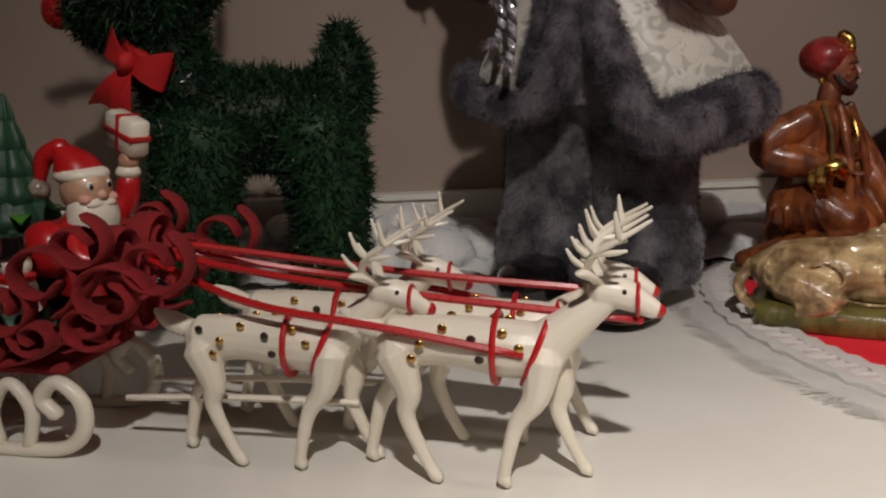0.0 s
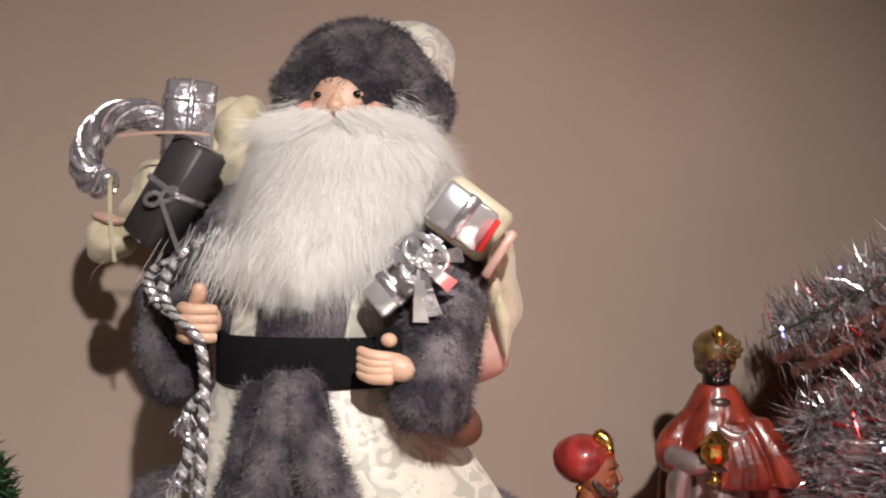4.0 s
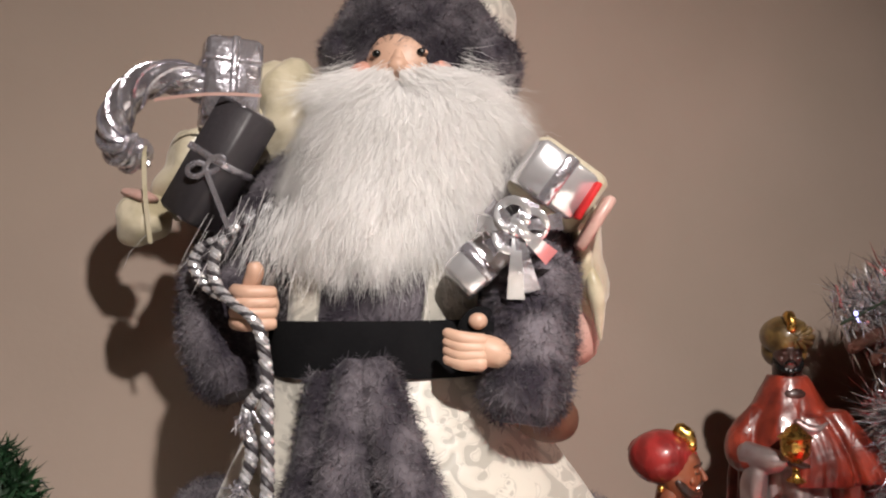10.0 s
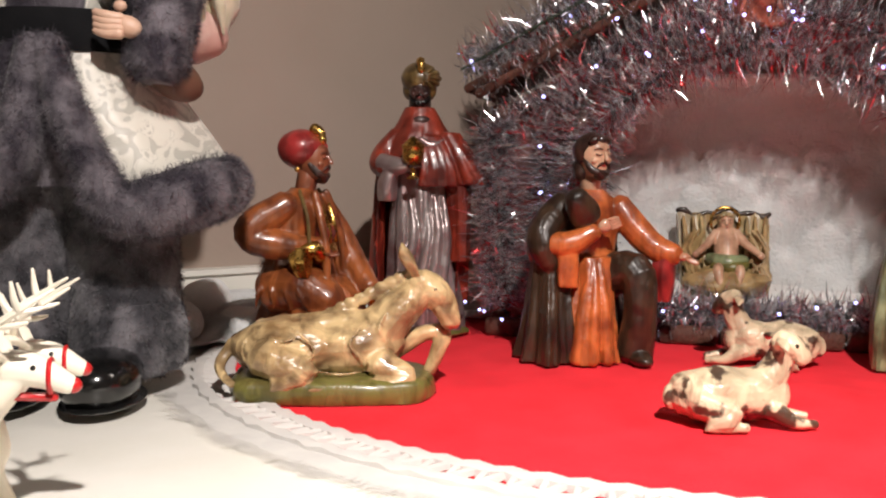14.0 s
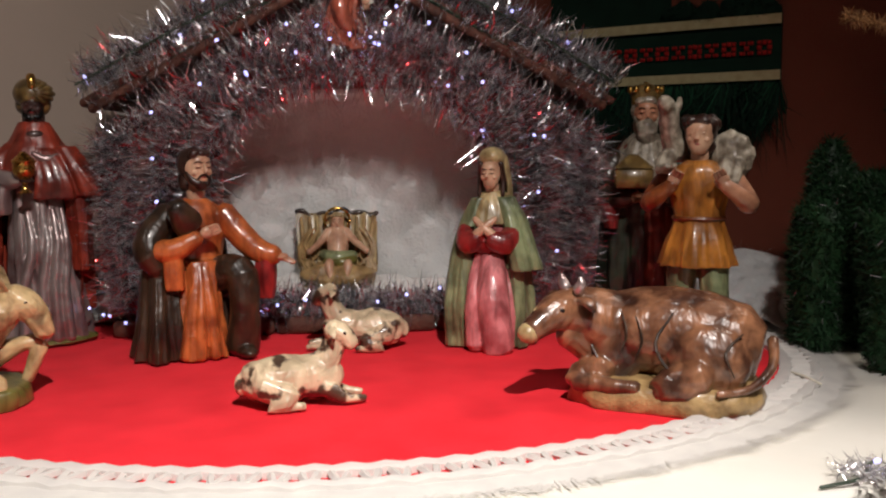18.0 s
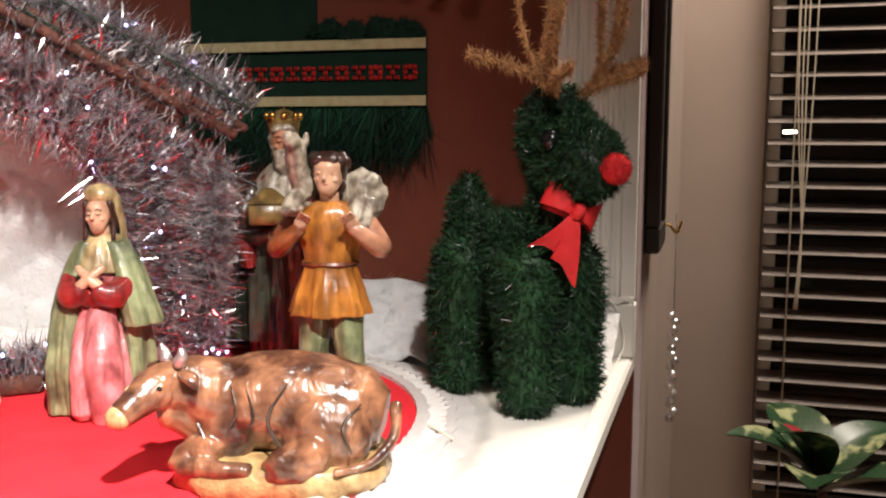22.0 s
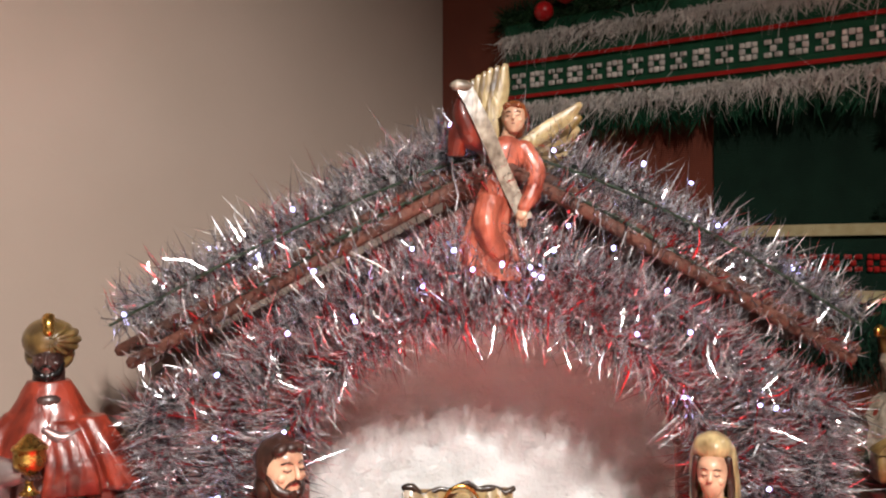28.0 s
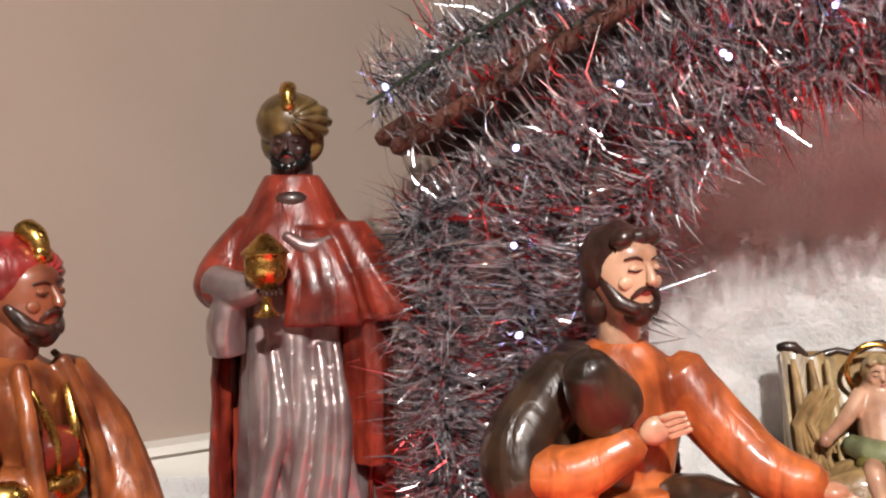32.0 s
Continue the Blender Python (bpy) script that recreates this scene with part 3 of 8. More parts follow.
def empty(name, where=None, label="", category="", group="", kind=""):
    ob = new(name)
    ob.empty_display_size = 0.02
    if where is not None:
        ob.matrix_world = where
    return tagged(ob, label, category, group, kind)


def box_between(x0, y0, z0, x1, y1, z1, mat, name, bevel=0.002, **tags):
    b = Build()
    c = Vector(((x0 + x1) / 2, (y0 + y1) / 2, (z0 + z1) / 2))
    b.block((0, 0, 0), (abs(x1 - x0), abs(y1 - y0), abs(z1 - z0)), mat, bevel=bevel)
    return b.done(name, Matrix.Translation(c) if tags.get("parent") is None else Matrix.Translation(c), smooth=False, **tags)


# ---- structure ----
WN, WE, FLOOR, CEIL, END = 0.77, 1.235, -0.8, 1.65, -0.113
SLANT = 0.1


def north(x):
    """Where the beige wall stands at x: it runs slightly aslant."""
    return WN + SLANT * (WE - x)


def along_north(x0, x1, d0, d1, z0, z1, mat, name, **tags):
    """A straight piece along the beige wall, from d0 to d1 in front of it."""
    b = Build()
    b.grid([[(x, north(x) - d0, z0), (x, north(x) - d1, z0), (x, north(x) - d1, z1), (x, north(x) - d0, z1)] for x in (x0, x1)], mat)
    return b.done(name, smooth=False, **tags)


along_north(-2.1, 1.335, -0.1, 0.0, FLOOR, CEIL, "plaster", "wall_north", kind="structure", label="beige painted plaster wall", category="wall")
box_between(WE, END, FLOOR, WE + 0.1, WN, CEIL, "burlap", "wall_east", kind="structure", label="wall covered in rust red woven burlap", category="wall")
box_between(WE + 0.1, END, FLOOR, 2.2, END + 0.1, CEIL, "plaster", "wall_recess", kind="structure", label="beige plaster wall round the corner", category="wall")
box_between(-2.1, -2.6, FLOOR, -2.0, WN + 0.45, CEIL, "plaster", "wall_west", kind="structure", label="beige plaster wall", category="wall")
box_between(-2.1, -2.7, FLOOR, 2.3, -2.6, CEIL, "plaster", "wall_south", kind="structure", label="beige plaster wall", category="wall")
box_between(-2.1, -2.7, FLOOR - 0.1, 2.3, WN + 0.45, FLOOR, "floor", "floor", kind="structure", label="brown carpet floor", category="floor")
box_between(-2.1, -2.7, CEIL, 2.3, WN + 0.45, CEIL + 0.1, "plaster", "ceiling", kind="structure", label="pale ceiling", category="ceiling")
# far wall with the window opening
WX, Y0, Y1, Z0, Z1 = 2.2, -0.275, -1.25, -0.55, 1.15
box_between(WX, Y0, FLOOR, WX + 0.1, END + 0.1, CEIL, "plaster", "wall_far_left", kind="structure", label="beige plaster wall beside the window", category="wall")
box_between(WX, -2.6, FLOOR, WX + 0.1, Y1, CEIL, "plaster", "wall_far_right", kind="structure", label="beige plaster wall beside the window", category="wall")
box_between(WX, Y1, FLOOR, WX + 0.1, Y0, Z0, "plaster", "wall_far_sill", kind="structure", label="beige plaster wall below the window", category="wall")
box_between(WX, Y1, Z1, WX + 0.1, Y0, CEIL, "plaster", "wall_far_head", kind="structure", label="beige plaster wall above the window", category="wall")
win = empty("window_1", pose(WX, 0, 0), kind="structure", label="dark night window in a white frame", category="window")
for nm, a, b, c, d in (("window_frame", Y0, Y0 - 0.03, Z0, Z1), ("window_frame", Y1 + 0.03, Y1, Z0, Z1), ("window_frame", Y0 - 0.03, Y1 + 0.03, Z1 - 0.03, Z1), ("window_sill", Y0 - 0.03, Y1 + 0.03, Z0, Z0 + 0.03)):
    box_between(0.02, b, c, 0.08, a, d, "white", nm, parent=win)
box_between(0.085, Y1, Z0, 0.095, Y0, Z1, "glassnight", "pane", parent=win)
lamp_far = Build()
for dy, dz, ln in ((0, 0, 0.05), (0.02, -0.028, 0.028)):
    lamp_far.block((0, dy, dz), (0.004, ln, 0.007), "streetlight")
lamp_far.done("street_lamp", pose(2.283, -0.345, 0.27), label="bright far street light seen between the slats", category="lamp")

blind = empty("venetian_blind", pose(WX - 0.035, 0, 0), label="grey brown slatted window blind with ivory cords", category="blind")
sl = Build()
wdt = Y0 - Y1 - 0.005
sl.sheet(lambda u, v: ((u - 0.5) * 0.046, -(v - 0.5) * wdt, 0.004 * math.sin(math.pi * u) + (u - 0.5) * 0.012), 6, 2, "slat", 0.0012)
first = sl.done("slat", pose(0, (Y0 + Y1) / 2, Z0 + 0.05), parent=blind)
for i in range(1, 39):
    s = new("slat", first.data)
    s.parent, s.matrix_basis = blind, pose(0, (Y0 + Y1) / 2, Z0 + 0.05 + 0.0425 * i, random.uniform(-0.15, 0.15), random.uniform(-2, 2))
for y in (Y0 - 0.05, Y0 - 0.35, Y0 - 0.65):
    Build().tube([(-0.026, y, Z0), (-0.026, y, Z1)], 0.0016, "cord", seg=6).done("ladder_cord", parent=blind)
for k, y in enumerate((-0.33, -0.338, -0.346, -0.36)):
    Build().tube([(-0.035, y, Z1), (-0.036, y + 0.004, 0.4), (-0.037, -0.345, 0.05), (-0.037, -0.344 + 0.002 * k, -0.1)], 0.0013, "cord", seg=6, n=5).done("pull_cord", parent=blind)
box_between(-0.03, Y1, Z1 - 0.05, 0.03, Y0, Z1, "slat", "head_rail", parent=blind)

# corner shelf with a moulded edge over a panelled base
PLAN = [(WE, WN), (-1.6, north(-1.6)), (-1.6, 0.32), (-0.05, 0.32), (0.741, END), (WE, END)]


def prism(plan, z0, z1, mat, name, inset=0.0, parent=None, steps=((0.0, 0.0),), **tags):
    b = Build()
    cx, cy = 0.4, 0.45
    rows = []
    for off, z in steps if len(steps) > 1 else ((inset, z0), (inset, z1)):
        ring = []
        n = len(plan)
        for i in range(n):
            p0, p1, p2 = Vector(plan[i - 1]), Vector(plan[i]), Vector(plan[(i + 1) % n])
            e1, e2 = (p1 - p0).normalized(), (p2 - p1).normalized()
            n1, n2 = Vector((-e1.y, e1.x)), Vector((-e2.y, e2.x))
            o1 = off if i in (3, 4, 5) else 0.0
            o2 = off if i in (2, 3, 4) else 0.0
            if i == 5:
                o1, o2 = off, 0.0
            if i == 2:
                o1, o2 = 0.0, off
            det = n1.x * n2.y - n1.y * n2.x
            r1, r2 = n1.dot(p1) + o1, n2.dot(p1) + o2
            ring.append(((r1 * n2.y - r2 * n1.y) / det, (n1.x * r2 - n2.x * r1) / det, z))
        rows.append(ring)
    b.grid(rows, mat)
    return b.done(name, parent=parent, smooth=False, **tags)


shelf = empty("corner_shelf", pose(0, 0, 0), label="white painted corner shelf unit with moulded edge", category="shelf")
prism(PLAN, 0, 0, "white", "shelf_top", parent=shelf, steps=((0.012, -0.022), (0.004, -0.021), (0.0, -0.016), (0.0, -0.004), (0.003, -0.0005), (0.01, 0.0)))
prism(PLAN, 0, 0, "white", "moulding", parent=shelf, steps=((0.05, -0.075), (0.044, -0.06), (0.034, -0.055), (0.032, -0.045), (0.02, -0.035), (0.016, -0.0225)))
prism(PLAN, FLOOR, -0.0755, "white", "cabinet_body", inset=0.06, parent=shelf)

# low white backboard at the foot of the beige wall
along_north(-1.6, WE, 0.0005, 0.016, 0.0005, 0.058, "white", "baseboard", kind="structure", label="low white painted backboard behind the snow", category="trim")
along_north(-1.6, WE, 0.0005, 0.02, 0.0585, 0.064, "white", "trim", kind="structure", label="narrow white cap moulding on the backboard", category="trim")

# fluted door casing on a plinth at the end of the burlap wall
casing = empty("door_casing", pose(WE, 0, 0), kind="structure", label="white fluted wooden door casing", category="trim")
prof = [(0.0, -0.027), (-0.018, -0.027), (-0.02, -0.031)]
for i in range(6):
    y = -0.036 - i * 0.011
    prof += [(-0.022, y), (-0.018, y - 0.0028), (-0.018, y - 0.0052), (-0.022, y - 0.008)]
prof += [(-0.02, -0.106), (-0.018, -0.1125), (0.0, -0.1125)]
b = Build()
b.grid([[(x, y, z) for x, y in prof] for z in (0.06, CEIL - 0.01)], "white")
b.done("fluted_board", parent=casing, smooth=False)
b = Build()
b.block((-0.012, -0.07, 0.029), (0.024, 0.088, 0.058), "white")
b.done("plinth_block", parent=casing, smooth=False)
b = Build()
b.sheet(lambda u, v: (-0.0262 + 0.0015 * math.sin(9 * v), -0.03 - 0.083 * v, 0.06 + 0.006 * u + 0.003 * math.sin(30 * v) * (1 - u)), 2, 16, "white", 0.002)
b.done("cracked_paint", parent=casing, label="cracked paint edge")
Build().tube([(WE - 0.027, -0.085, 0.062), (WE - 0.028, -0.095, 0.055), (WE - 0.03, -0.104, 0.02), (WE - 0.06, -0.1, 0.0015), (WE - 0.2, -0.098, 0.0015), (WE - 0.4, -0.104, 0.0015)], 0.0012, "white", seg=6, n=6).done("lead_wire", label="thin white wire lying along the shelf edge", category="wire")

# dark framed board, hooks and beads on the wall round the corner
pic = empty("picture_frame", pose(0, 0, 0), label="dark wooden frame hanging on the beige wall", category="picture frame")
for a in ((1.31, 0.1, 1.43, 0.13), (1.31, 0.7, 1.43, 0.73), (1.31, 0.13, 1.335, 0.7), (1.405, 0.13, 1.43, 0.7)):
    box_between(a[0], END - 0.018, a[1], a[2], END - 0.001, a[3], "darkwood", "frame_bar", parent=pic)
box_between(1.335, END - 0.012, 0.13, 1.405, END - 0.001, 0.7, "darkwood", "backing", parent=pic)
for z in (0.12, 0.43):
    hk = Build()
    hk.tube([(1.46, END, z), (1.46, END - 0.02, z), (1.46, END - 0.03, z - 0.01), (1.46, END - 0.036, z + 0.005)], 0.0018, "gold", seg=8)
    hk.ball((1.46, END - 0.002, z), (0.007, 0.002, 0.009), "gold")
    hk.done("wall_hook", label="small brass wall hook", category="hook", group="wall hooks")
beads = Build()
for i in range(17):
    beads.ball((1.46 + 0.004 * math.sin(i * 1.9), END - 0.03 + 0.003 * math.cos(i * 2.3), 0.0 - i * 0.0085), 0.0058, "silver", seg=8, rings=6)
beads.tube([(1.46, END - 0.03, 0.135), (1.46, END - 0.03, 0.0)], 0.0008, "cord", seg=5)
beads.done("bead_strand", label="hanging strand of silver glass beads", category="beads")

# plant by the window
plant = empty("potted_plant", pose(1.54, -0.36, 0.02), label="potted plant with dark leaves edged in cream", category="plant")
pb = Build()
pb.loft([(0, 0, FLOOR, 0.1, 0.1), (0, 0, FLOOR + 0.25, 0.13, 0.13), (0, 0, FLOOR + 0.27, 0.14, 0.14), (0, 0, FLOOR + 0.28, 0.12, 0.12)], "brownleather", n=2)
pb.done("pot", parent=plant)
Build().tube([(0, 0, FLOOR + 0.2), (0.01, 0, -0.5), (-0.01, 0.02, -0.24)], [0.012, 0.009, 0.006], "bark").done("stem", parent=plant)
for i, (az, el, ln, z) in enumerate(((100, 55, 0.15, -0.26), (170, 30, 0.16, -0.25), (20, 35, 0.17, -0.24), (240, 40, 0.15, -0.27), (310, 50, 0.16, -0.26), (70, 80, 0.09, -0.24), (140, 70, 0.13, -0.24))):
    def blade(u, v, az=radians(az), el=radians(el), ln=ln, z=z):
        w = (0.014 if ln < 0.1 else 0.042) * math.sin(math.pi * (0.08 + 0.9 * u)) ** 0.8 * (v - 0.5) * 2
        r, h = ln * u * math.cos(el * (1 - 0.4 * u)), ln * u * math.sin(el * (1 - 0.5 * u))
        return (r * math.cos(az) - w * math.sin(az), 0.02 + r * math.sin(az) + w * math.cos(az), z + h + abs(w) * 0.35)
    Build().sheet(blade, 10, 6, "redflock" if i == 5 else "varileaf", 0.001).done("leaf", parent=plant, label="young red leaf" if i == 5 else "")

# snow of cotton along the two walls
def snow(name, length, place, depth, high, label, seed, nu=140, nv=16):
    b = Build()
    def fn(u, v):
        s = u * length
        d = depth * v * (1 + 0.3 * noise.noise((s * 6, seed, 0)))
        h = 0.78 * high * (0.5 + 0.5 * math.cos(math.pi * v)) ** 0.8 * (0.8 + 0.5 * noise.noise((s * 10, 3 + seed, 0)))
        l = (0.5 - abs(noise.noise((s * 17, v * 2.2, seed)))) * 0.026 + noise.noise((s * 50, v * 7, seed)) * 0.006
        return place(s, max(0.0, d + 1.1 * l * min(1, v * 3)), max(0.0015, h + l * min(1, v * 4)))
    b.sheet(fn, nu, nv, "cotton", 0.002)
    rng = np.random.RandomState(40 + seed)
    for i in range(int(length / 0.03)):
        s = (i + rng.uniform(0.1, 0.9)) * 0.03
        r = rng.uniform(0.5, 1.0) * 0.03
        e = place(s, 0.0, 1.0)[2]
        q = place(s, max(r, depth * rng.uniform(0.15, 0.95)), rng.uniform(0.1, 0.62) * high * min(1.0, e))
        b.ball(q, (r * 1.25, r * 1.1, r), "cotton", turn=(0, rng.uniform(-40, 40), rng.uniform(0, 90)), lump=0.35, lf=26, seg=26, rings=18)
    b.strands(9000, 0.011, 0.00026, "cotton", spread=1.1, seed=seed, curl=0.5)
    return b.done(name, kind="stuff", label=label, category="cotton snow")


snow("cotton_snow", 1.9, lambda s, d, h: (-0.95 + s, north(-0.95 + s) - 0.022 - d, h), 0.085, 0.062, "white cotton batting heaped as snow along the beige wall", 1)
snow("cotton_snow", 0.85, lambda s, d, h: (WE - 0.003 - d, WN - 0.02 - s, h * (1.5 - 0.95 * min(1, max(0, (s - 0.45) / 0.34)))), 0.12, 0.1, "white cotton batting heaped as snow along the red wall", 5)


# ---- cloth on the shelf ----
AX, CC, CA, CB = Vector((0.62, -0.78)).normalized(), Vector((0.763, 0.407)), 0.42, 0.32
AN = Vector((-AX.y, AX.x))


def rim(a, grow=0.0):
    """A point of the cloth's oval edge, grown outward."""
    p = CC + AX * (CA + grow) * math.cos(a) + AN * (CB + grow) * math.sin(a)
    return p


cloth = empty("christmas_cloth", pose(0, 0, 0), label="oval red felt cloth with white lace border", category="cloth")
b = Build()
rings = [[(*(CC + (rim(2 * math.pi * j / 96) - CC) * r), 0.0042 - 0.0016 * (r > 0.99) + 0.0007 * noise.noise((r * 4, 9 * math.cos(j / 15.3), 9 * math.sin(j / 15.3)))) for j in range(96)] for r in (1.0, 0.995, 0.85, 0.6, 0.35, 0.05)]
rings = [[(p[0], p[1], 0.0008) for p in rings[0]]] + rings
b.grid(rings, "felt")
b.done("felt", parent=cloth)
b = Build()
N = 240
for row, (g0, g1, z) in enumerate(((-0.004, 0.006, 0.0055), (0.021, 0.029, 0.005))):
    ring = []
    for j in range(N):
        a = 2 * math.pi * j / N
        p0, p1 = rim(a, g0), rim(a, g1 + 0.0025 * (j % 3 == 0))
        h = z + 0.0016 * (j % 2)
        ring.append([(*p0, 0.001), (*p0, h), (*((p0 + p1) / 2), h + 0.0012), (*p1, h - 0.0005), (*p1, 0.001)])
    b.grid(ring + [ring[0]], "lace", closed=True, caps=False)
b.done("lace_braid", parent=cloth)
b = Build()
b.grid([[(*rim(2 * math.pi * j / 120, -0.003), 0.0012), (*rim(2 * math.pi * j / 120, 0.024), 0.0012)] for j in list(range(120)) + [0]], "felt", closed=False)
b.done("felt_band", parent=cloth)
b = Build()
for j in range(150):
    a = 2 * math.pi * j / 150
    da = 0.0125
    p = [rim(a - da, 0.005), rim(a, 0.024), rim(a + da, 0.005)]
    b.tube([(*p[0], 0.0035), (*p[1], 0.004), (*p[2], 0.0035)], 0.0027, "lace", seg=5, n=3)
b.done("crochet_edge", parent=cloth, kind="stuff", label="looped white crochet edge")
# white sheet added under the fringe so no shadow gaps show between threads
b = Build()
b.grid([[(*rim(2 * math.pi * j / 360, 0.025), 0.0026), (*rim(2 * math.pi * j / 360, 0.041), 0.0026), (*rim(2 * math.pi * j / 360, 0.049 + 0.007 * noise.noise((j * 0.35, 1, 0))), 0.0009)] for j in list(range(360)) + [0]], "lace", closed=False)
b.done("fringe_underlay", parent=cloth, label="plain white sheet added under the fringe threads")
b = Build()
rng = np.random.RandomState(4)
a = rng.uniform(0, 2 * math.pi, 11000)
lay = rng.uniform(0.0009, 0.0016, len(a))
p = np.array([(*rim(t, 0.026), z) for t, z in zip(a, lay)])
d = np.array([(*(rim(t, 0.3) - rim(t, 0.0)).normalized(), 0.0) for t in a])
jit = np.sin(a * 37) * 0.25
d[:, 0] += jit * -d[:, 1]
d[:, 1] += jit * d[:, 0]
b.blades(p, d, 0.034, 0.0022, "lace", 0.07, rng, 0.05, face=np.tile((0.0, 0.0, 4.0), (len(p), 1)))
v = np.array(b.v)
v[:, 2] = 0.0009 + 0.25 * np.abs(v[:, 2] - 0.0009)
b.v = [tuple(q) for q in v.tolist()]
b.done("fringe", parent=cloth, kind="stuff", label="white fringe threads")

# ---- stable ----
HUT = Matrix(((0.62, 0.78, 0, 0.86), (-0.78, 0.62, 0, 0.45), (0, 0, 1, 0.0045), (0, 0, 0, 1)))
hut = empty("nativity_stable", HUT, label="brown bark stable with open arched front", category="stable")


def hut_part(name, b, label=""):
    return b.done(name, parent=hut, label=label)


for s in (-1, 1):
    b = Build()
    b.block((s * 0.235, 0.01, 0.12), (0.024, 0.022, 0.21), "bark", bevel=0.004)
    b.wobble(0.002, 60)
    hut_part("post", b)
    b = Build()
    b.block((s * 0.235, 0.19, 0.1), (0.022, 0.02, 0.2), "bark", bevel=0.004)
    hut_part("post", b)
    b = Build()
    ang = math.atan2(0.142, 0.262)
    b.block((s * 0.131, -0.02, 0.3), (0.29, 0.012, 0.009), "bark", turn=(0, s * math.degrees(ang), 0), bevel=0.003)
    b.wobble(0.0015, 50)
    hut_part("rafter", b)
    b = Build()
    b.block((s * 0.133, 0.1, 0.312), (0.315, 0.21, 0.008), "bark", turn=(0, s * math.degrees(ang), 0), bevel=0.002)
    b.wobble(0.002, 40)
    hut_part("roof_board", b)
    b = Build()
    b.block((s * 0.236, 0.1, 0.11), (0.006, 0.17, 0.2), "inside", bevel=0.001)
    hut_part("side_board", b)
    # front cheek between post, roof and arch
    rows = []
    for i in range(13):
        t = i / 12
        a = radians(90 * t)
        inner = (0.135 * math.cos(a) ** 0.8 if t < 1 else 0.0, 0.15 + 0.112 * math.sin(a))
        outer = (0.225 * (1 - t), 0.225 + 0.13 * t) if t > 0 else (0.225, 0.225)
        rows.append([(s * inner[0], 0.0, inner[1]), (s * outer[0], 0.0, outer[1]), (s * outer[0], 0.006, outer[1]), (s * inner[0], 0.006, inner[1])])
    rows = [[(s * 0.135, 0, 0.02), (s * 0.225, 0, 0.02), (s * 0.225, 0.006, 0.02), (s * 0.135, 0.006, 0.02)]] + rows
    b = Build()
    b.grid(rows, "inside")
    hut_part("front_board", b)
b = Build()
b.block((0, 0.205, 0.12), (0.47, 0.008, 0.24), "inside", bevel=0.001)
b.grid([[(-0.235, 0.201, 0.24), (0.235, 0.201, 0.24), (0.235, 0.209, 0.24), (-0.235, 0.209, 0.24)], [(-0.01, 0.201, 0.36), (0.01, 0.201, 0.36), (0.01, 0.209, 0.36), (-0.01, 0.209, 0.36)]], "inside")
hut_part("back_board", b)
for i in range(9):
    b = Build()
    b.block((-0.222 + i * 0.0555, -0.008, 0.009), (0.053, 0.014, 0.018), "bark", bevel=0.003)
    b.wobble(0.001, 80)
    hut_part("sill_brick", b)
b = Build()
b.block((0, 0.095, 0.004), (0.46, 0.19, 0.008), "bark")
hut_part("base_board", b)

# cotton sky and bed inside the stable
b = Build()


def cave(u, v):
    a = math.pi * (0.02 + 0.96 * u)
    b = 0.5 * math.pi * v
    h = 0.01 + 0.242 * math.sin(b) ** 0.75
    r = math.cos(b) ** 0.35 if v < 1 else 0.0
    q = Vector((math.cos(a) * r, math.sin(a) * r, 1.3 * math.sin(b)))
    l = (0.02 * noise.noise(q * 2.6) + 0.011 * noise.noise(q * 6.5) + 0.005 * noise.noise(q * 15.0)) * (1 - v) ** 0.7
    return (math.cos(a) * (0.21 - l) * r, 0.014 + math.sin(a) ** 0.55 * (0.099 - 0.035 * v - l) * (0.35 + 0.65 * r), h + 0.5 * l)


b.sheet(cave, 130, 70, "cotton", 0.004)
b.strands(9000, 0.006, 0.0002, "cotton", spread=1.4, seed=3, curl=0.8, lift=0.5)
b.done("cotton_sky", HUT, kind="stuff", label="white cotton batting lining the stable", category="cotton snow")
b = Build()
b.ball((-0.005, 0.056, 0.02), (0.16, 0.05, 0.03), "cotton", lump=0.35, lf=30, seg=40, rings=20)
b.strands(2500, 0.01, 0.0004, "cotton", spread=1.0, seed=9, curl=0.4)
b.done("cotton_bed", HUT, kind="stuff", label="white cotton batting under the manger", category="cotton snow")


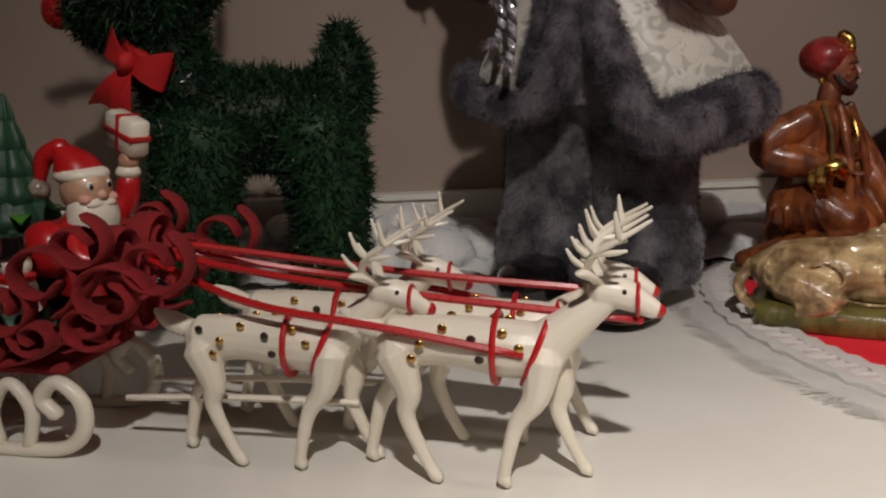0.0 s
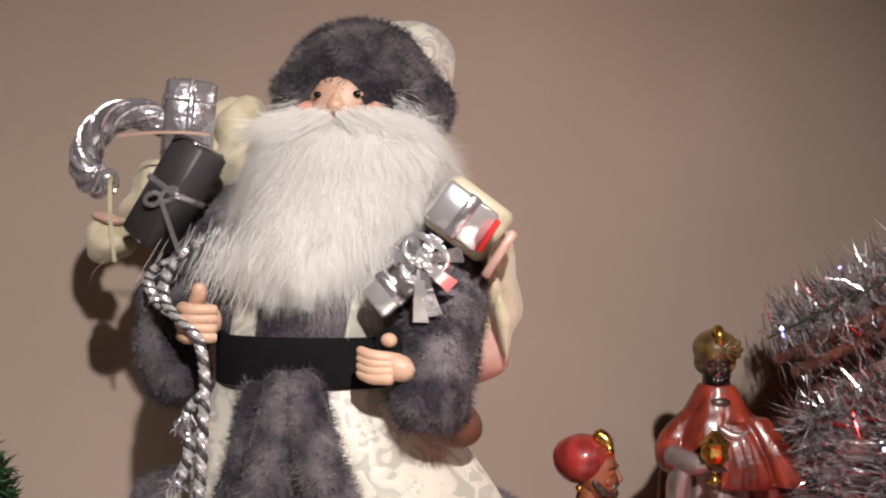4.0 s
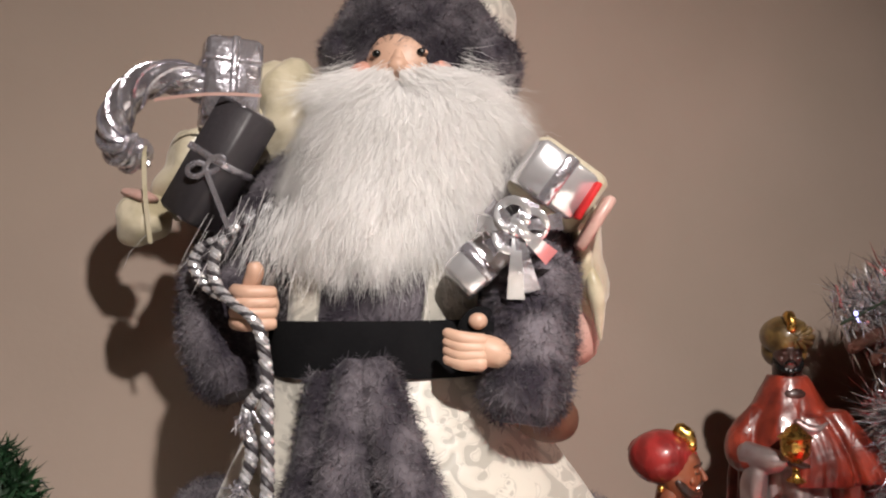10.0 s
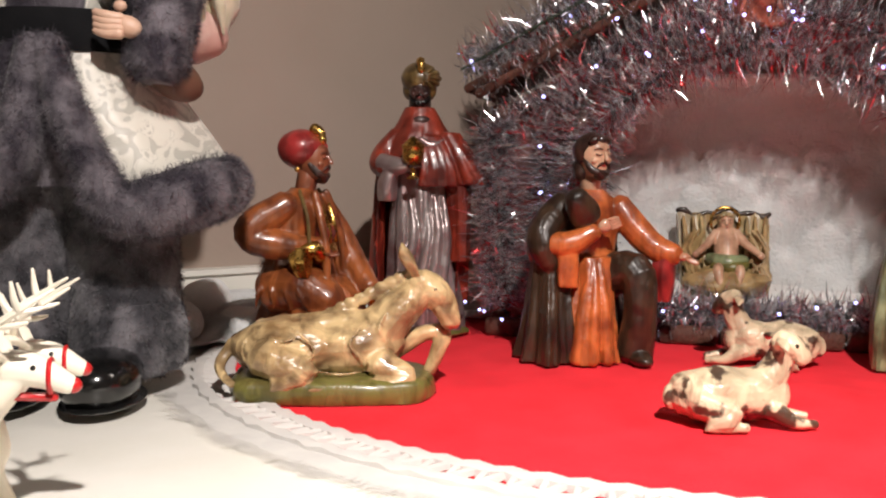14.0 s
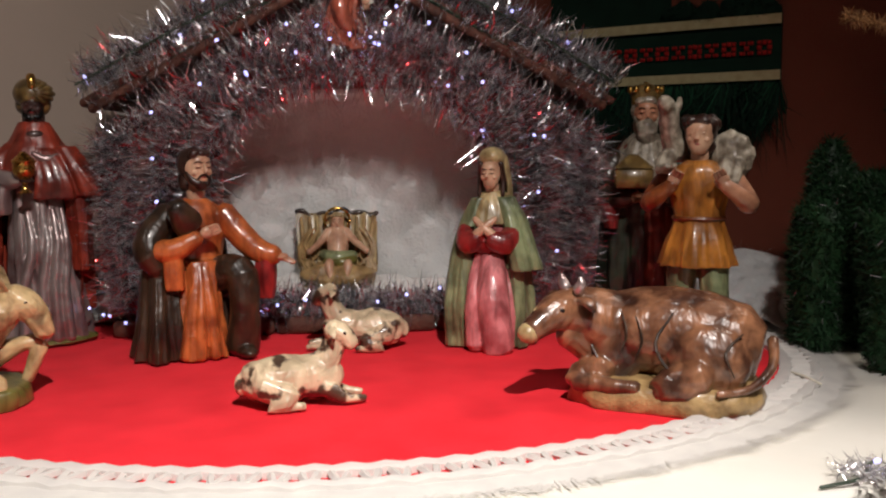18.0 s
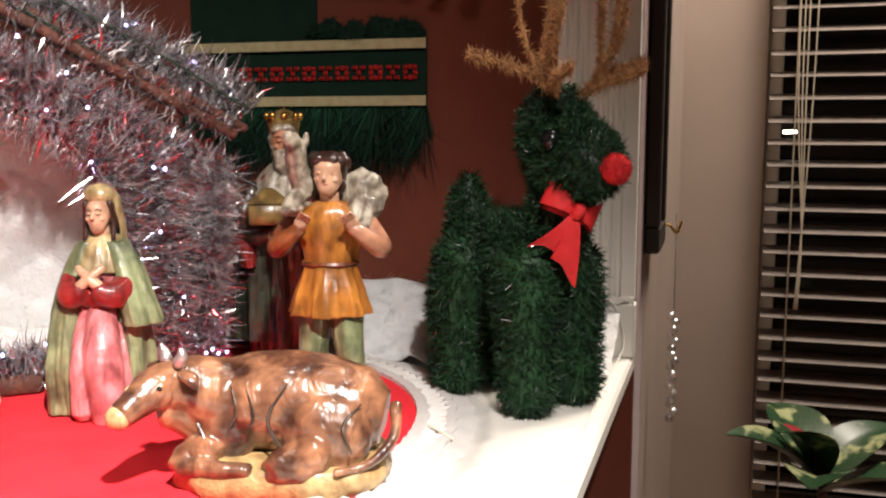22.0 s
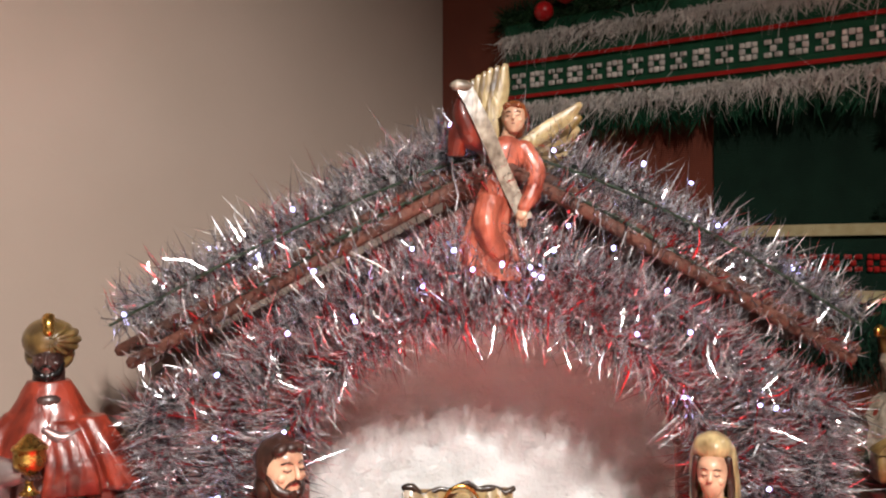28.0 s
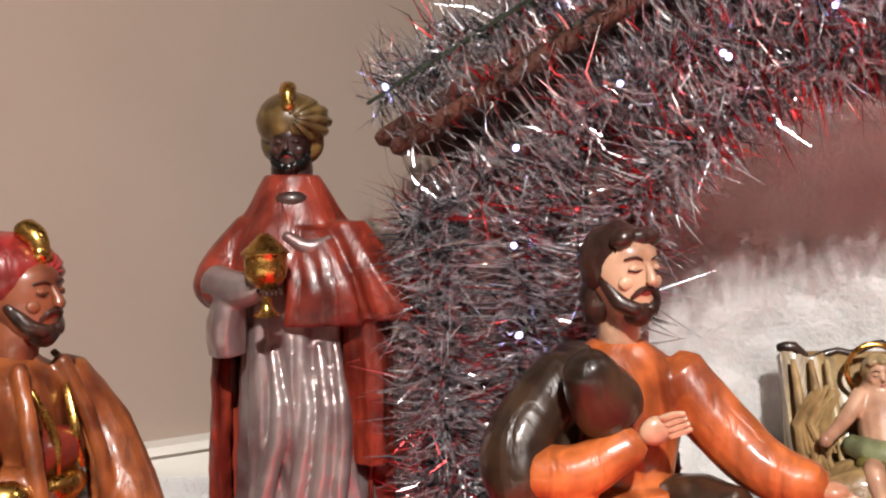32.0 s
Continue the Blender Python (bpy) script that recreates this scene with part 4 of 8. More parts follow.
# ---- tinsel ----
def tinsel(name, path, radius, count, label, seed, length=0.03, red=0.13, dark=0.22, lean=(0, 0, 0)):
    """Foil strips stand round a wire core along a path in the stable's own axes."""
    rng = np.random.RandomState(seed)
    c = np.array([r[:3] for r in smooth_rows([(*q, 0) for q in path], 8)])
    seg = np.linalg.norm(np.diff(c, axis=0), axis=1)
    at = np.r_[0, np.cumsum(seg)]
    count, length = int(count * 1.1), length * 0.86
    s = rng.uniform(0, at[-1], count)
    k = np.clip(np.searchsorted(at, s) - 1, 0, len(seg) - 1)
    t = (c[k + 1] - c[k]) / seg[k][:, None]
    p = c[k] + t * (s - at[k])[:, None] + rng.normal(0, radius * 0.25, (count, 3))
    d = np.cross(t, rng.normal(0, 1, (count, 3)))
    d /= np.linalg.norm(d, axis=1)[:, None]
    d = d + np.array(lean)
    b = Build()
    b.tube([tuple(q) for q in c[::3]], 0.0016, "wire", seg=5, n=1)
    red *= 0.6
    kind = rng.rand(count)
    # darksilver strips put the dark of foil without a glint into the colour
    for mat, m in (("redfoil", kind < red), ("darksilver", (kind >= red) & (kind < red + dark)), ("silver", kind >= red + dark)):
        b.blades(p[m], d[m], length, 0.0013 if mat == "redfoil" else 0.0012, mat, 0.3, rng, 0.22)
    return b.done(name, HUT, kind="stuff", label=label, category="tinsel")


EL, AP, ER = (-0.27, -0.01, 0.238), (0.0, -0.01, 0.385), (0.27, -0.01, 0.238)


def roofline(y, dz, x=0.275):
    return [(-x, y, 0.245 + dz), (-x * 0.62, y, 0.302 + dz), (-x * 0.28, y, 0.352 + dz), (0, y, 0.376 + dz), (x * 0.28, y, 0.352 + dz), (x * 0.62, y, 0.302 + dz), (x, y, 0.245 + dz)]


def archline(x, top, y, low=0.03):
    return [(-x * 1.02, y, low), (-x, y, low + 0.09), (-x * 0.9, y, top * 0.74), (-x * 0.5, y, top * 0.93), (0, y, top), (x * 0.5, y, top * 0.93), (x * 0.9, y, top * 0.74), (x, y, low + 0.09), (x * 1.02, y, low)]


T = "silver tinsel garland with red strands "
tinsel("tinsel_garland", roofline(0.012, 0.014), 0.02, 5600, T + "along the roof edge", 11, 0.035, red=0.05)
tinsel("tinsel_garland", roofline(0.11, 0.02), 0.02, 4600, T + "across the roof", 12, 0.033, red=0.04)
tinsel("tinsel_garland", roofline(-0.01, -0.052, 0.25), 0.014, 3600, T + "under the rafters", 13, 0.031, red=0.18, lean=(0, -0.5, 0.1))
tinsel("tinsel_garland", archline(0.195, 0.3, -0.018), 0.02, 7000, T + "round the stable front", 14, 0.034, red=0.18, lean=(0, -0.35, 0))
tinsel("tinsel_garland", archline(0.155, 0.272, -0.02), 0.014, 5600, T + "round the arched opening", 15, 0.036, red=0.24, lean=(0, -0.3, -0.35))
tinsel("tinsel_garland", [(-0.23, -0.015, 0.03), (-0.235, -0.018, 0.12), (-0.24, -0.015, 0.2)], 0.014, 3400, T + "on the post", 16, 0.036, red=0.15, lean=(0, -0.4, 0))
tinsel("tinsel_garland", [(0.22, -0.015, 0.03), (0.23, -0.018, 0.12), (0.24, -0.015, 0.2)], 0.014, 3400, T + "on the post", 17, 0.036, red=0.15, lean=(0, -0.4, 0))
tinsel("tinsel_garland", [(-0.14, -0.0, 0.03), (-0.05, -0.004, 0.032), (0.04, -0.004, 0.03), (0.13, 0.0, 0.031)], 0.01, 3800, T + "along the stable sill", 18, 0.027, red=0.05, dark=0.25)

tinsel("tinsel_garland", roofline(-0.022, -0.012, 0.255), 0.006, 1300, T + "over the rafters", 19, 0.024, red=0.2, lean=(0, -0.6, 0))

# string of small white lights
lights = empty("string_lights", HUT, label="string of small bluish white lights woven through the tinsel", category="string lights")
lb = Build()
lb.ball((0, 0, 0), (0.0015, 0.0015, 0.0022), "led", seg=10, rings=7)
lb.tube([(0, 0, -0.006), (0, 0, -0.0025)], 0.0011, "wire", seg=6)
bulb = lb.done("bulb", pose(0, -0.05, 0.3), parent=lights)
rng = np.random.RandomState(21)
spots = []
for path, n, dy in ((roofline(0.02, 0.02), 9, -0.02), (roofline(0.1, 0.03), 5, -0.01), (roofline(-0.03, -0.055, 0.23), 8, -0.022), (archline(0.19, 0.318, -0.02), 11, -0.024), (archline(0.15, 0.295, -0.02), 10, -0.022), ([(-0.13, -0.01, 0.04), (0, -0.015, 0.04), (0.12, -0.01, 0.04)], 6, -0.012), ([(-0.235, -0.02, 0.03), (-0.24, -0.02, 0.19)], 4, -0.02), ([(0.23, -0.02, 0.03), (0.24, -0.02, 0.19)], 7, -0.02)):
    c = smooth_rows([(*q, 0) for q in path], 8)
    for i in range(n):
        q = c[int((i + rng.rand() * 0.8) / n * (len(c) - 1))]
        spots.append((q[0] + rng.normal(0, 0.009), q[1] + dy + rng.normal(0, 0.006), max(0.02, q[2] + rng.normal(0, 0.009))))
spots += [(0.02, -0.045, 0.298), (0.028, -0.045, 0.291), (0.165, 0.06, 0.365)]
for q in spots:
    o = new("bulb", bulb.data)
    o.parent, o.matrix_basis = lights, pose(*q, rng.uniform(40, 140), rng.uniform(-60, 60), 0)
wire = Build()
for path in (roofline(0.0, 0.005), archline(0.17, 0.3, -0.012)):
    wire.tube([(q[0] + rng.normal(0, 0.004), q[1] - 0.004, q[2] + rng.normal(0, 0.004)) for q in path], 0.0011, "wire", seg=5)
wire.done("lead_wire", parent=lights)


# ---- painted figures of the nativity (each one mesh) ----
def head(b, c, r, skin, hair=None, beard=None, yaw=0.0, eyes=True):
    """Head looking along -y, turned by yaw degrees, with lowered lids."""
    keep = b.t
    b.t = keep @ Matrix.Translation(c) @ Matrix.Rotation(radians(yaw), 4, "Z")
    b.loft([(0, -0.42 * r, -1.08 * r, 0.2 * r, 0.22 * r), (0, -0.28 * r, -0.9 * r, 0.45 * r, 0.5 * r), (0, -0.12 * r, -0.5 * r, 0.66 * r, 0.74 * r), (0, -0.02 * r, -0.1 * r, 0.78 * r, 0.86 * r), (0, 0.02 * r, 0.25 * r, 0.79 * r, 0.9 * r), (0, 0.06 * r, 0.6 * r, 0.74 * r, 0.88 * r), (0, 0.12 * r, 0.95 * r, 0.5 * r, 0.6 * r), (0, 0.12 * r, 1.12 * r, 0.12 * r, 0.15 * r)], skin, seg=22)
    b.tube([(0, -0.84 * r, 0.24 * r), (0, -0.98 * r, -0.02 * r), (0, -1.02 * r, -0.17 * r)], [0.08 * r, 0.11 * r, 0.14 * r], skin, seg=8)
    for s in (-1, 1):
        b.ball((s * 0.4 * r, -0.62 * r, -0.2 * r), (0.26 * r, 0.16 * r, 0.2 * r), skin, seg=10, rings=6)
        if eyes:
            b.ball((s * 0.32 * r, -0.77 * r, 0.14 * r), (0.15 * r, 0.09 * r, 0.09 * r), skin, seg=8, rings=6)
            b.tube([(s * 0.17 * r, -0.86 * r, 0.11 * r), (s * 0.32 * r, -0.86 * r, 0.06 * r), (s * 0.48 * r, -0.77 * r, 0.1 * r)], 0.025 * r, "hair", seg=6, n=3)
            b.tube([(s * 0.14 * r, -0.88 * r, 0.33 * r), (s * 0.32 * r, -0.86 * r, 0.4 * r), (s * 0.54 * r, -0.72 * r, 0.34 * r)], 0.028 * r, "hair", seg=6, n=3)
    b.ball((0, -0.82 * r, -0.47 * r), (0.17 * r, 0.07 * r, 0.06 * r), "wine", seg=8, rings=6)
    if hair:
        b.ball((0, 0.22 * r, 0.27 * r), (0.93 * r, 0.93 * r, 1.0 * r), hair, lump=0.12, lf=180, seg=22, rings=14)
        b.ball((0, 0.5 * r, -0.6 * r), (0.8 * r, 0.6 * r, 0.8 * r), hair, lump=0.15, lf=180)
        for s in (-1, 0.1, 0.7):
            b.ball((s * 0.45 * r, -0.55 * r, 0.85 * r), (0.35 * r, 0.28 * r, 0.24 * r), hair, turn=(0, s * 30, 0), seg=10, rings=8)
    if beard:
        b.ball((0, -0.55 * r, -0.92 * r), (0.38 * r, 0.34 * r, 0.36 * r), beard, lump=0.2, lf=220, seg=14, rings=10)
        for s in (-1, 1):
            b.tube([(s * 0.2 * r, -0.72 * r, -0.85 * r), (s * 0.5 * r, -0.5 * r, -0.65 * r), (s * 0.7 * r, -0.15 * r, -0.2 * r)], [0.22 * r, 0.2 * r, 0.14 * r], beard, seg=8)
            b.tube([(0, -0.9 * r, -0.32 * r), (s * 0.2 * r, -0.86 * r, -0.38 * r), (s * 0.36 * r, -0.74 * r, -0.55 * r)], [0.06 * r, 0.08 * r, 0.05 * r], beard, seg=7)
    b.t = keep


def paw(b, c, r, mat, turn=(0, 0, 0)):
    """A closed figure palm with four fingers."""
    keep = b.t
    b.t = keep @ Matrix.Translation(c) @ Euler([radians(a) for a in turn]).to_matrix().to_4x4()
    b.ball((0, 0, 0), (r, 0.6 * r, 1.1 * r), mat, seg=12, rings=8)
    for i in range(4):
        b.tube([((i - 1.5) * 0.45 * r, -0.3 * r, 0.7 * r), ((i - 1.5) * 0.45 * r, -0.6 * r, 1.5 * r), ((i - 1.5) * 0.4 * r, -0.9 * r, 1.9 * r)], [0.27 * r, 0.24 * r, 0.18 * r], mat, seg=6, n=2)
    b.t = keep


def turban(b, c, r, mat, plume=True):
    b.ball(c, (1.1 * r, 1.12 * r, 0.98 * r), mat, seg=24, rings=12)
    for i in range(7):
        a = radians(i * 26 - 78)
        b.tube([(c[0] + 1.13 * r * math.cos(t) * math.cos(a) , c[1] + 1.16 * r * math.sin(t), c[2] + 0.8 * r * math.cos(t) * math.sin(a) * 0.9) for t in np.linspace(-1.35, 1.35, 7)], [0.05 * r, 0.14 * r, 0.17 * r, 0.17 * r, 0.17 * r, 0.14 * r, 0.05 * r], mat, seg=7, n=2)
    if plume:
        b.ball((c[0], c[1] - 1.05 * r, c[2] + 0.45 * r), (0.24 * r, 0.18 * r, 0.26 * r), "gold", seg=10, rings=8)
        b.tube([(c[0], c[1] - 1.08 * r, c[2] + 0.4 * r), (c[0], c[1] - 0.92 * r, c[2] + 0.8 * r), (c[0], c[1] - 0.6 * r, c[2] + 1.02 * r)], [0.16 * r, 0.25 * r, 0.26 * r], "gold", seg=10)


def standing_king():
    b = Build()
    P, R = "silverrobe", "crimson"
    b.ball((0, 0, 0.004), (0.05, 0.042, 0.008), "moss", lump=0.1, lf=60)
    b.loft([(0.004, -0.002, 0.004, 0.037, 0.032, 1.3), (0.003, -0.002, 0.05, 0.032, 0.029, 1.2), (0.0, -0.003, 0.1, 0.028, 0.026, 1), (0, -0.003, 0.14, 0.027, 0.024, 0.7), (0, 0, 0.18, 0.028, 0.021, 0.3), (0, 0, 0.205, 0.02, 0.015, 0.1), (0, 0, 0.215, 0.01, 0.01, 0)], P, seg=64, fold=0.12, k=9, twist=9)
    for x, w in ((0.004, 0.005), (0.013, 0.006), (0.021, 0.005), (-0.01, 0.005)):
        b.tube([(x, -0.024, 0.14), (x + 0.003, -0.029, 0.1), (x * 1.2 - 0.004, -0.032, 0.06), (x * 1.3 - 0.004, -0.034, 0.008)], [0.002, w, w, w * 1.2], P, seg=9)
    b.loft([(0.0, 0.008, 0.03, 0.043, 0.032, 1.2), (0.0, 0.006, 0.08, 0.044, 0.032, 1.1), (0.0, 0.004, 0.13, 0.042, 0.031, 0.9), (0, 0.003, 0.165, 0.039, 0.029, 0.5), (0, 0.002, 0.188, 0.031, 0.025, 0.3), (0, 0.002, 0.207, 0.021, 0.019, 0.2), (0, 0.001, 0.222, 0.0145, 0.0145, 0)], R, seg=64, fold=0.1, k=8, twist=6, arc=(-30, 208), thick=0.003)
    # collar and mantle over both shoulders
    b.loft([(0, -0.002, 0.176, 0.04, 0.029, 0.8), (0, -0.001, 0.193, 0.033, 0.025, 0.6), (0, 0, 0.212, 0.0225, 0.0185, 0.3), (0, 0, 0.228, 0.0142, 0.0138, 0)], R, seg=48, fold=0.06, k=7)
    b.loft([(0.045, -0.014, 0.152, 0.027, 0.019, 1.2), (0.041, -0.016, 0.163, 0.023, 0.018, 1), (0.034, -0.015, 0.182, 0.017, 0.016, 0.6), (0.026, -0.011, 0.203, 0.011, 0.012, 0.2)], R, seg=40, fold=0.14, k=6, twist=10)
    b.loft([(0.015, -0.024, 0.15, 0.021, 0.012, 1), (0.015, -0.024, 0.166, 0.019, 0.013, 1), (0.012, -0.02, 0.184, 0.017, 0.012, 0.6), (0.008, -0.014, 0.2, 0.014, 0.01, 0.3)], R, seg=36, fold=0.14, k=5, twist=30)
    b.loft([(0.036, -0.006, 0.075, 0.012, 0.016, 1.2), (0.037, -0.008, 0.12, 0.012, 0.016, 1), (0.036, -0.01, 0.158, 0.013, 0.015, 0.6)], R, seg=30, fold=0.14, k=5)
    b.tube([(-0.02, -0.004, 0.2), (-0.034, -0.006, 0.182), (-0.038, -0.018, 0.17), (-0.03, -0.028, 0.17)], [0.01, 0.0115, 0.0105, 0.009], R, seg=14)
    b.tube([(-0.036, -0.022, 0.172), (-0.022, -0.034, 0.17), (-0.012, -0.04, 0.171)], [0.0105, 0.009, 0.006], P, seg=12)
    b.loft([(-0.032, -0.024, 0.136, 0.008, 0.01, 1), (-0.032, -0.026, 0.15, 0.0095, 0.011, 0.8), (-0.029, -0.027, 0.168, 0.008, 0.009, 0.3)], P, seg=24, fold=0.1, k=4)
    b.tube([(-0.002, -0.025, 0.196), (0.01, -0.026, 0.19), (0.02, -0.022, 0.194)], [0.003, 0.0045, 0.003], P, seg=9)
    paw(b, (-0.009, -0.043, 0.17), 0.0056, "blackskin", (70, 0, 20))
    b.loft([(-0.009, -0.047, 0.158, 0.0068, 0.0068), (-0.009, -0.047, 0.162, 0.003, 0.003), (-0.009, -0.047, 0.17, 0.003, 0.003), (-0.009, -0.047, 0.177, 0.0095, 0.0095), (-0.009, -0.047, 0.187, 0.01, 0.01), (-0.009, -0.047, 0.1885, 0.0115, 0.0115), (-0.009, -0.047, 0.193, 0.007, 0.007), (-0.009, -0.047, 0.198, 0.002, 0.002)], "gold", seg=18, n=3)
    b.tube([(0, 0, 0.208), (0, -0.001, 0.236)], [0.0115, 0.0105], "blackskin", seg=14)
    b.ball((0, -0.008, 0.214), (0.0125, 0.011, 0.008), "blackskin")
    head(b, (0, -0.003, 0.243), 0.0132, "blackskin", beard="black", yaw=-6)
    turban(b, (0, 0.002, 0.2565), 0.0163, "olive")
    b.ball((0, 0.006, 0.246), (0.0165, 0.0125, 0.014), "olive")
    b.fuse(["crimson", "silverrobe"])
    b.wobble(0.0006, 90)
    return b


def kneeling_king():
    b = Build()
    b.ball((0, 0.012, 0.004), (0.038, 0.06, 0.007), "moss", lump=0.12, lf=60)
    b.loft([(0, 0.012, 0.048, 0.024, 0.026, 0.9), (0, 0.012, 0.07, 0.027, 0.025, 0.8), (0, 0.008, 0.095, 0.027, 0.022, 0.5), (0, 0.003, 0.12, 0.032, 0.023, 0.3), (0, 0, 0.14, 0.028, 0.018, 0.1), (0, 0, 0.152, 0.011, 0.01, 0)], "rust", seg=54, fold=0.09, k=8, twist=10)
    b.loft([(0.004, 0.014, 0.003, 0.026, 0.036, 1), (0.003, 0.012, 0.03, 0.024, 0.029, 1), (0.001, 0.011, 0.056, 0.021, 0.023, 0.5)], "rust", seg=40, fold=0.12, k=7)
    # bent leg on the ground, raised leg and the robe hanging between
    b.tube([(-0.012, 0.02, 0.064), (-0.017, -0.01, 0.064), (-0.018, -0.034, 0.052)], [0.023, 0.0215, 0.016], "rust", seg=20)
    b.tube([(-0.018, -0.034, 0.05), (-0.019, -0.006, 0.031), (-0.018, 0.026, 0.019), (-0.016, 0.056, 0.012)], [0.016, 0.0175, 0.0145, 0.008], "rust", seg=18)
    b.loft([(0.014, -0.036, 0.003, 0.017, 0.014), (0.013, -0.037, 0.03, 0.016, 0.015), (0.012, -0.032, 0.056, 0.016, 0.016), (0.01, -0.018, 0.072, 0.014, 0.015)], "rust", seg=30, fold=0.08, k=6, twist=20)
    b.loft([(-0.002, -0.026, 0.004, 0.012, 0.009), (-0.001, -0.026, 0.04, 0.011, 0.009), (0.0, -0.02, 0.08, 0.012, 0.008), (0, -0.016, 0.1, 0.012, 0.007)], "rust", seg=26, fold=0.12, k=5)
    for k in range(4):
        b.tube([(-0.031 + 0.002 * k, -0.004 + 0.01 * k, 0.078 - 0.002 * k), (-0.037, -0.012 + 0.012 * k, 0.063), (-0.034, -0.02 + 0.016 * k, 0.047)], [0.0008, 0.0024, 0.0008], "rust", seg=7)
    # crooked arm behind and reaching arm with the gift
    b.tube([(-0.024, 0.002, 0.138), (-0.039, 0.024, 0.122), (-0.042, 0.026, 0.11), (-0.034, 0.004, 0.103), (-0.018, -0.022, 0.102)], [0.013, 0.0145, 0.014, 0.0125, 0.008], "rust", seg=18)
    b.loft([(-0.03, -0.014, 0.076, 0.006, 0.006), (-0.033, -0.012, 0.09, 0.009, 0.009), (-0.032, -0.012, 0.102, 0.009, 0.01)], "gold", seg=18, fold=0.16, k=6)
    paw(b, (-0.016, -0.026, 0.096), 0.0062, "brownskin", (70, 0, -20))
    b.tube([(0.028, -0.002, 0.138), (0.038, -0.014, 0.112), (0.03, -0.036, 0.082), (0.018, -0.055, 0.062)], [0.013, 0.014, 0.012, 0.009], "rust", seg=14)
    b.loft([(0.02, -0.04, 0.058, 0.013, 0.008), (0.028, -0.03, 0.075, 0.012, 0.01), (0.032, -0.022, 0.095, 0.01, 0.01)], "rust", seg=20, fold=0.1, k=5)
    paw(b, (0.016, -0.06, 0.058), 0.0065, "brownskin", (100, 0, 0))
    b.ball((0.008, -0.064, 0.056), (0.011, 0.009, 0.009), "gold", lump=0.3, lf=200)
    b.ball((0.006, -0.068, 0.044), (0.012, 0.01, 0.011), "gold", lump=0.3, lf=200)
    for s in (-1, 1):
        b.tube([(s * 0.012, -0.016, 0.148), (s * 0.018, -0.025, 0.12), (s * 0.02, -0.03, 0.09), (s * 0.021, -0.03, 0.05)], 0.0036, "rust", seg=7)
        b.tube([(s * 0.02, -0.006, 0.15), (s * 0.03, -0.017, 0.128), (s * 0.032, -0.02, 0.1)], 0.0017, "olive", seg=6)
    b.ball((0, -0.021, 0.112), (0.016, 0.008, 0.01), "crimson")
    b.tube([(-0.034, -0.012, 0.098), (-0.027, -0.022, 0.1), (-0.022, -0.026, 0.092)], [0.005, 0.0075, 0.005], "gold", seg=9)
    b.ball((0, -0.022, 0.097), (0.014, 0.008, 0.008), "gold", lump=0.2, lf=200)
    b.tube([(0, -0.002, 0.146), (0, -0.006, 0.166)], 0.0095, "brownskin")
    head(b, (0, -0.009, 0.176), 0.0165, "brownskin", beard="hair")
    turban(b, (0, 0.0005, 0.1855), 0.0182, "wine")
    for s in (-1, 1):
        b.ball((s * 0.0145, -0.002, 0.168), 0.0025, "gold", seg=8, rings=6)
    for x in (-0.006, 0.006):
        b.tube([(x * 1.6, -0.02, 0.138), (x, -0.026, 0.12), (x * 1.2, -0.028, 0.104)], [0.0012, 0.002, 0.0012], "gold", seg=7)
    b.tube([(0.03, -0.018, 0.12), (0.031, -0.032, 0.1), (0.024, -0.05, 0.075)], [0.001, 0.0022, 0.0012], "gold", seg=7)
    b.fuse(["rust"])
    b.wobble(0.0006, 90)
    return b


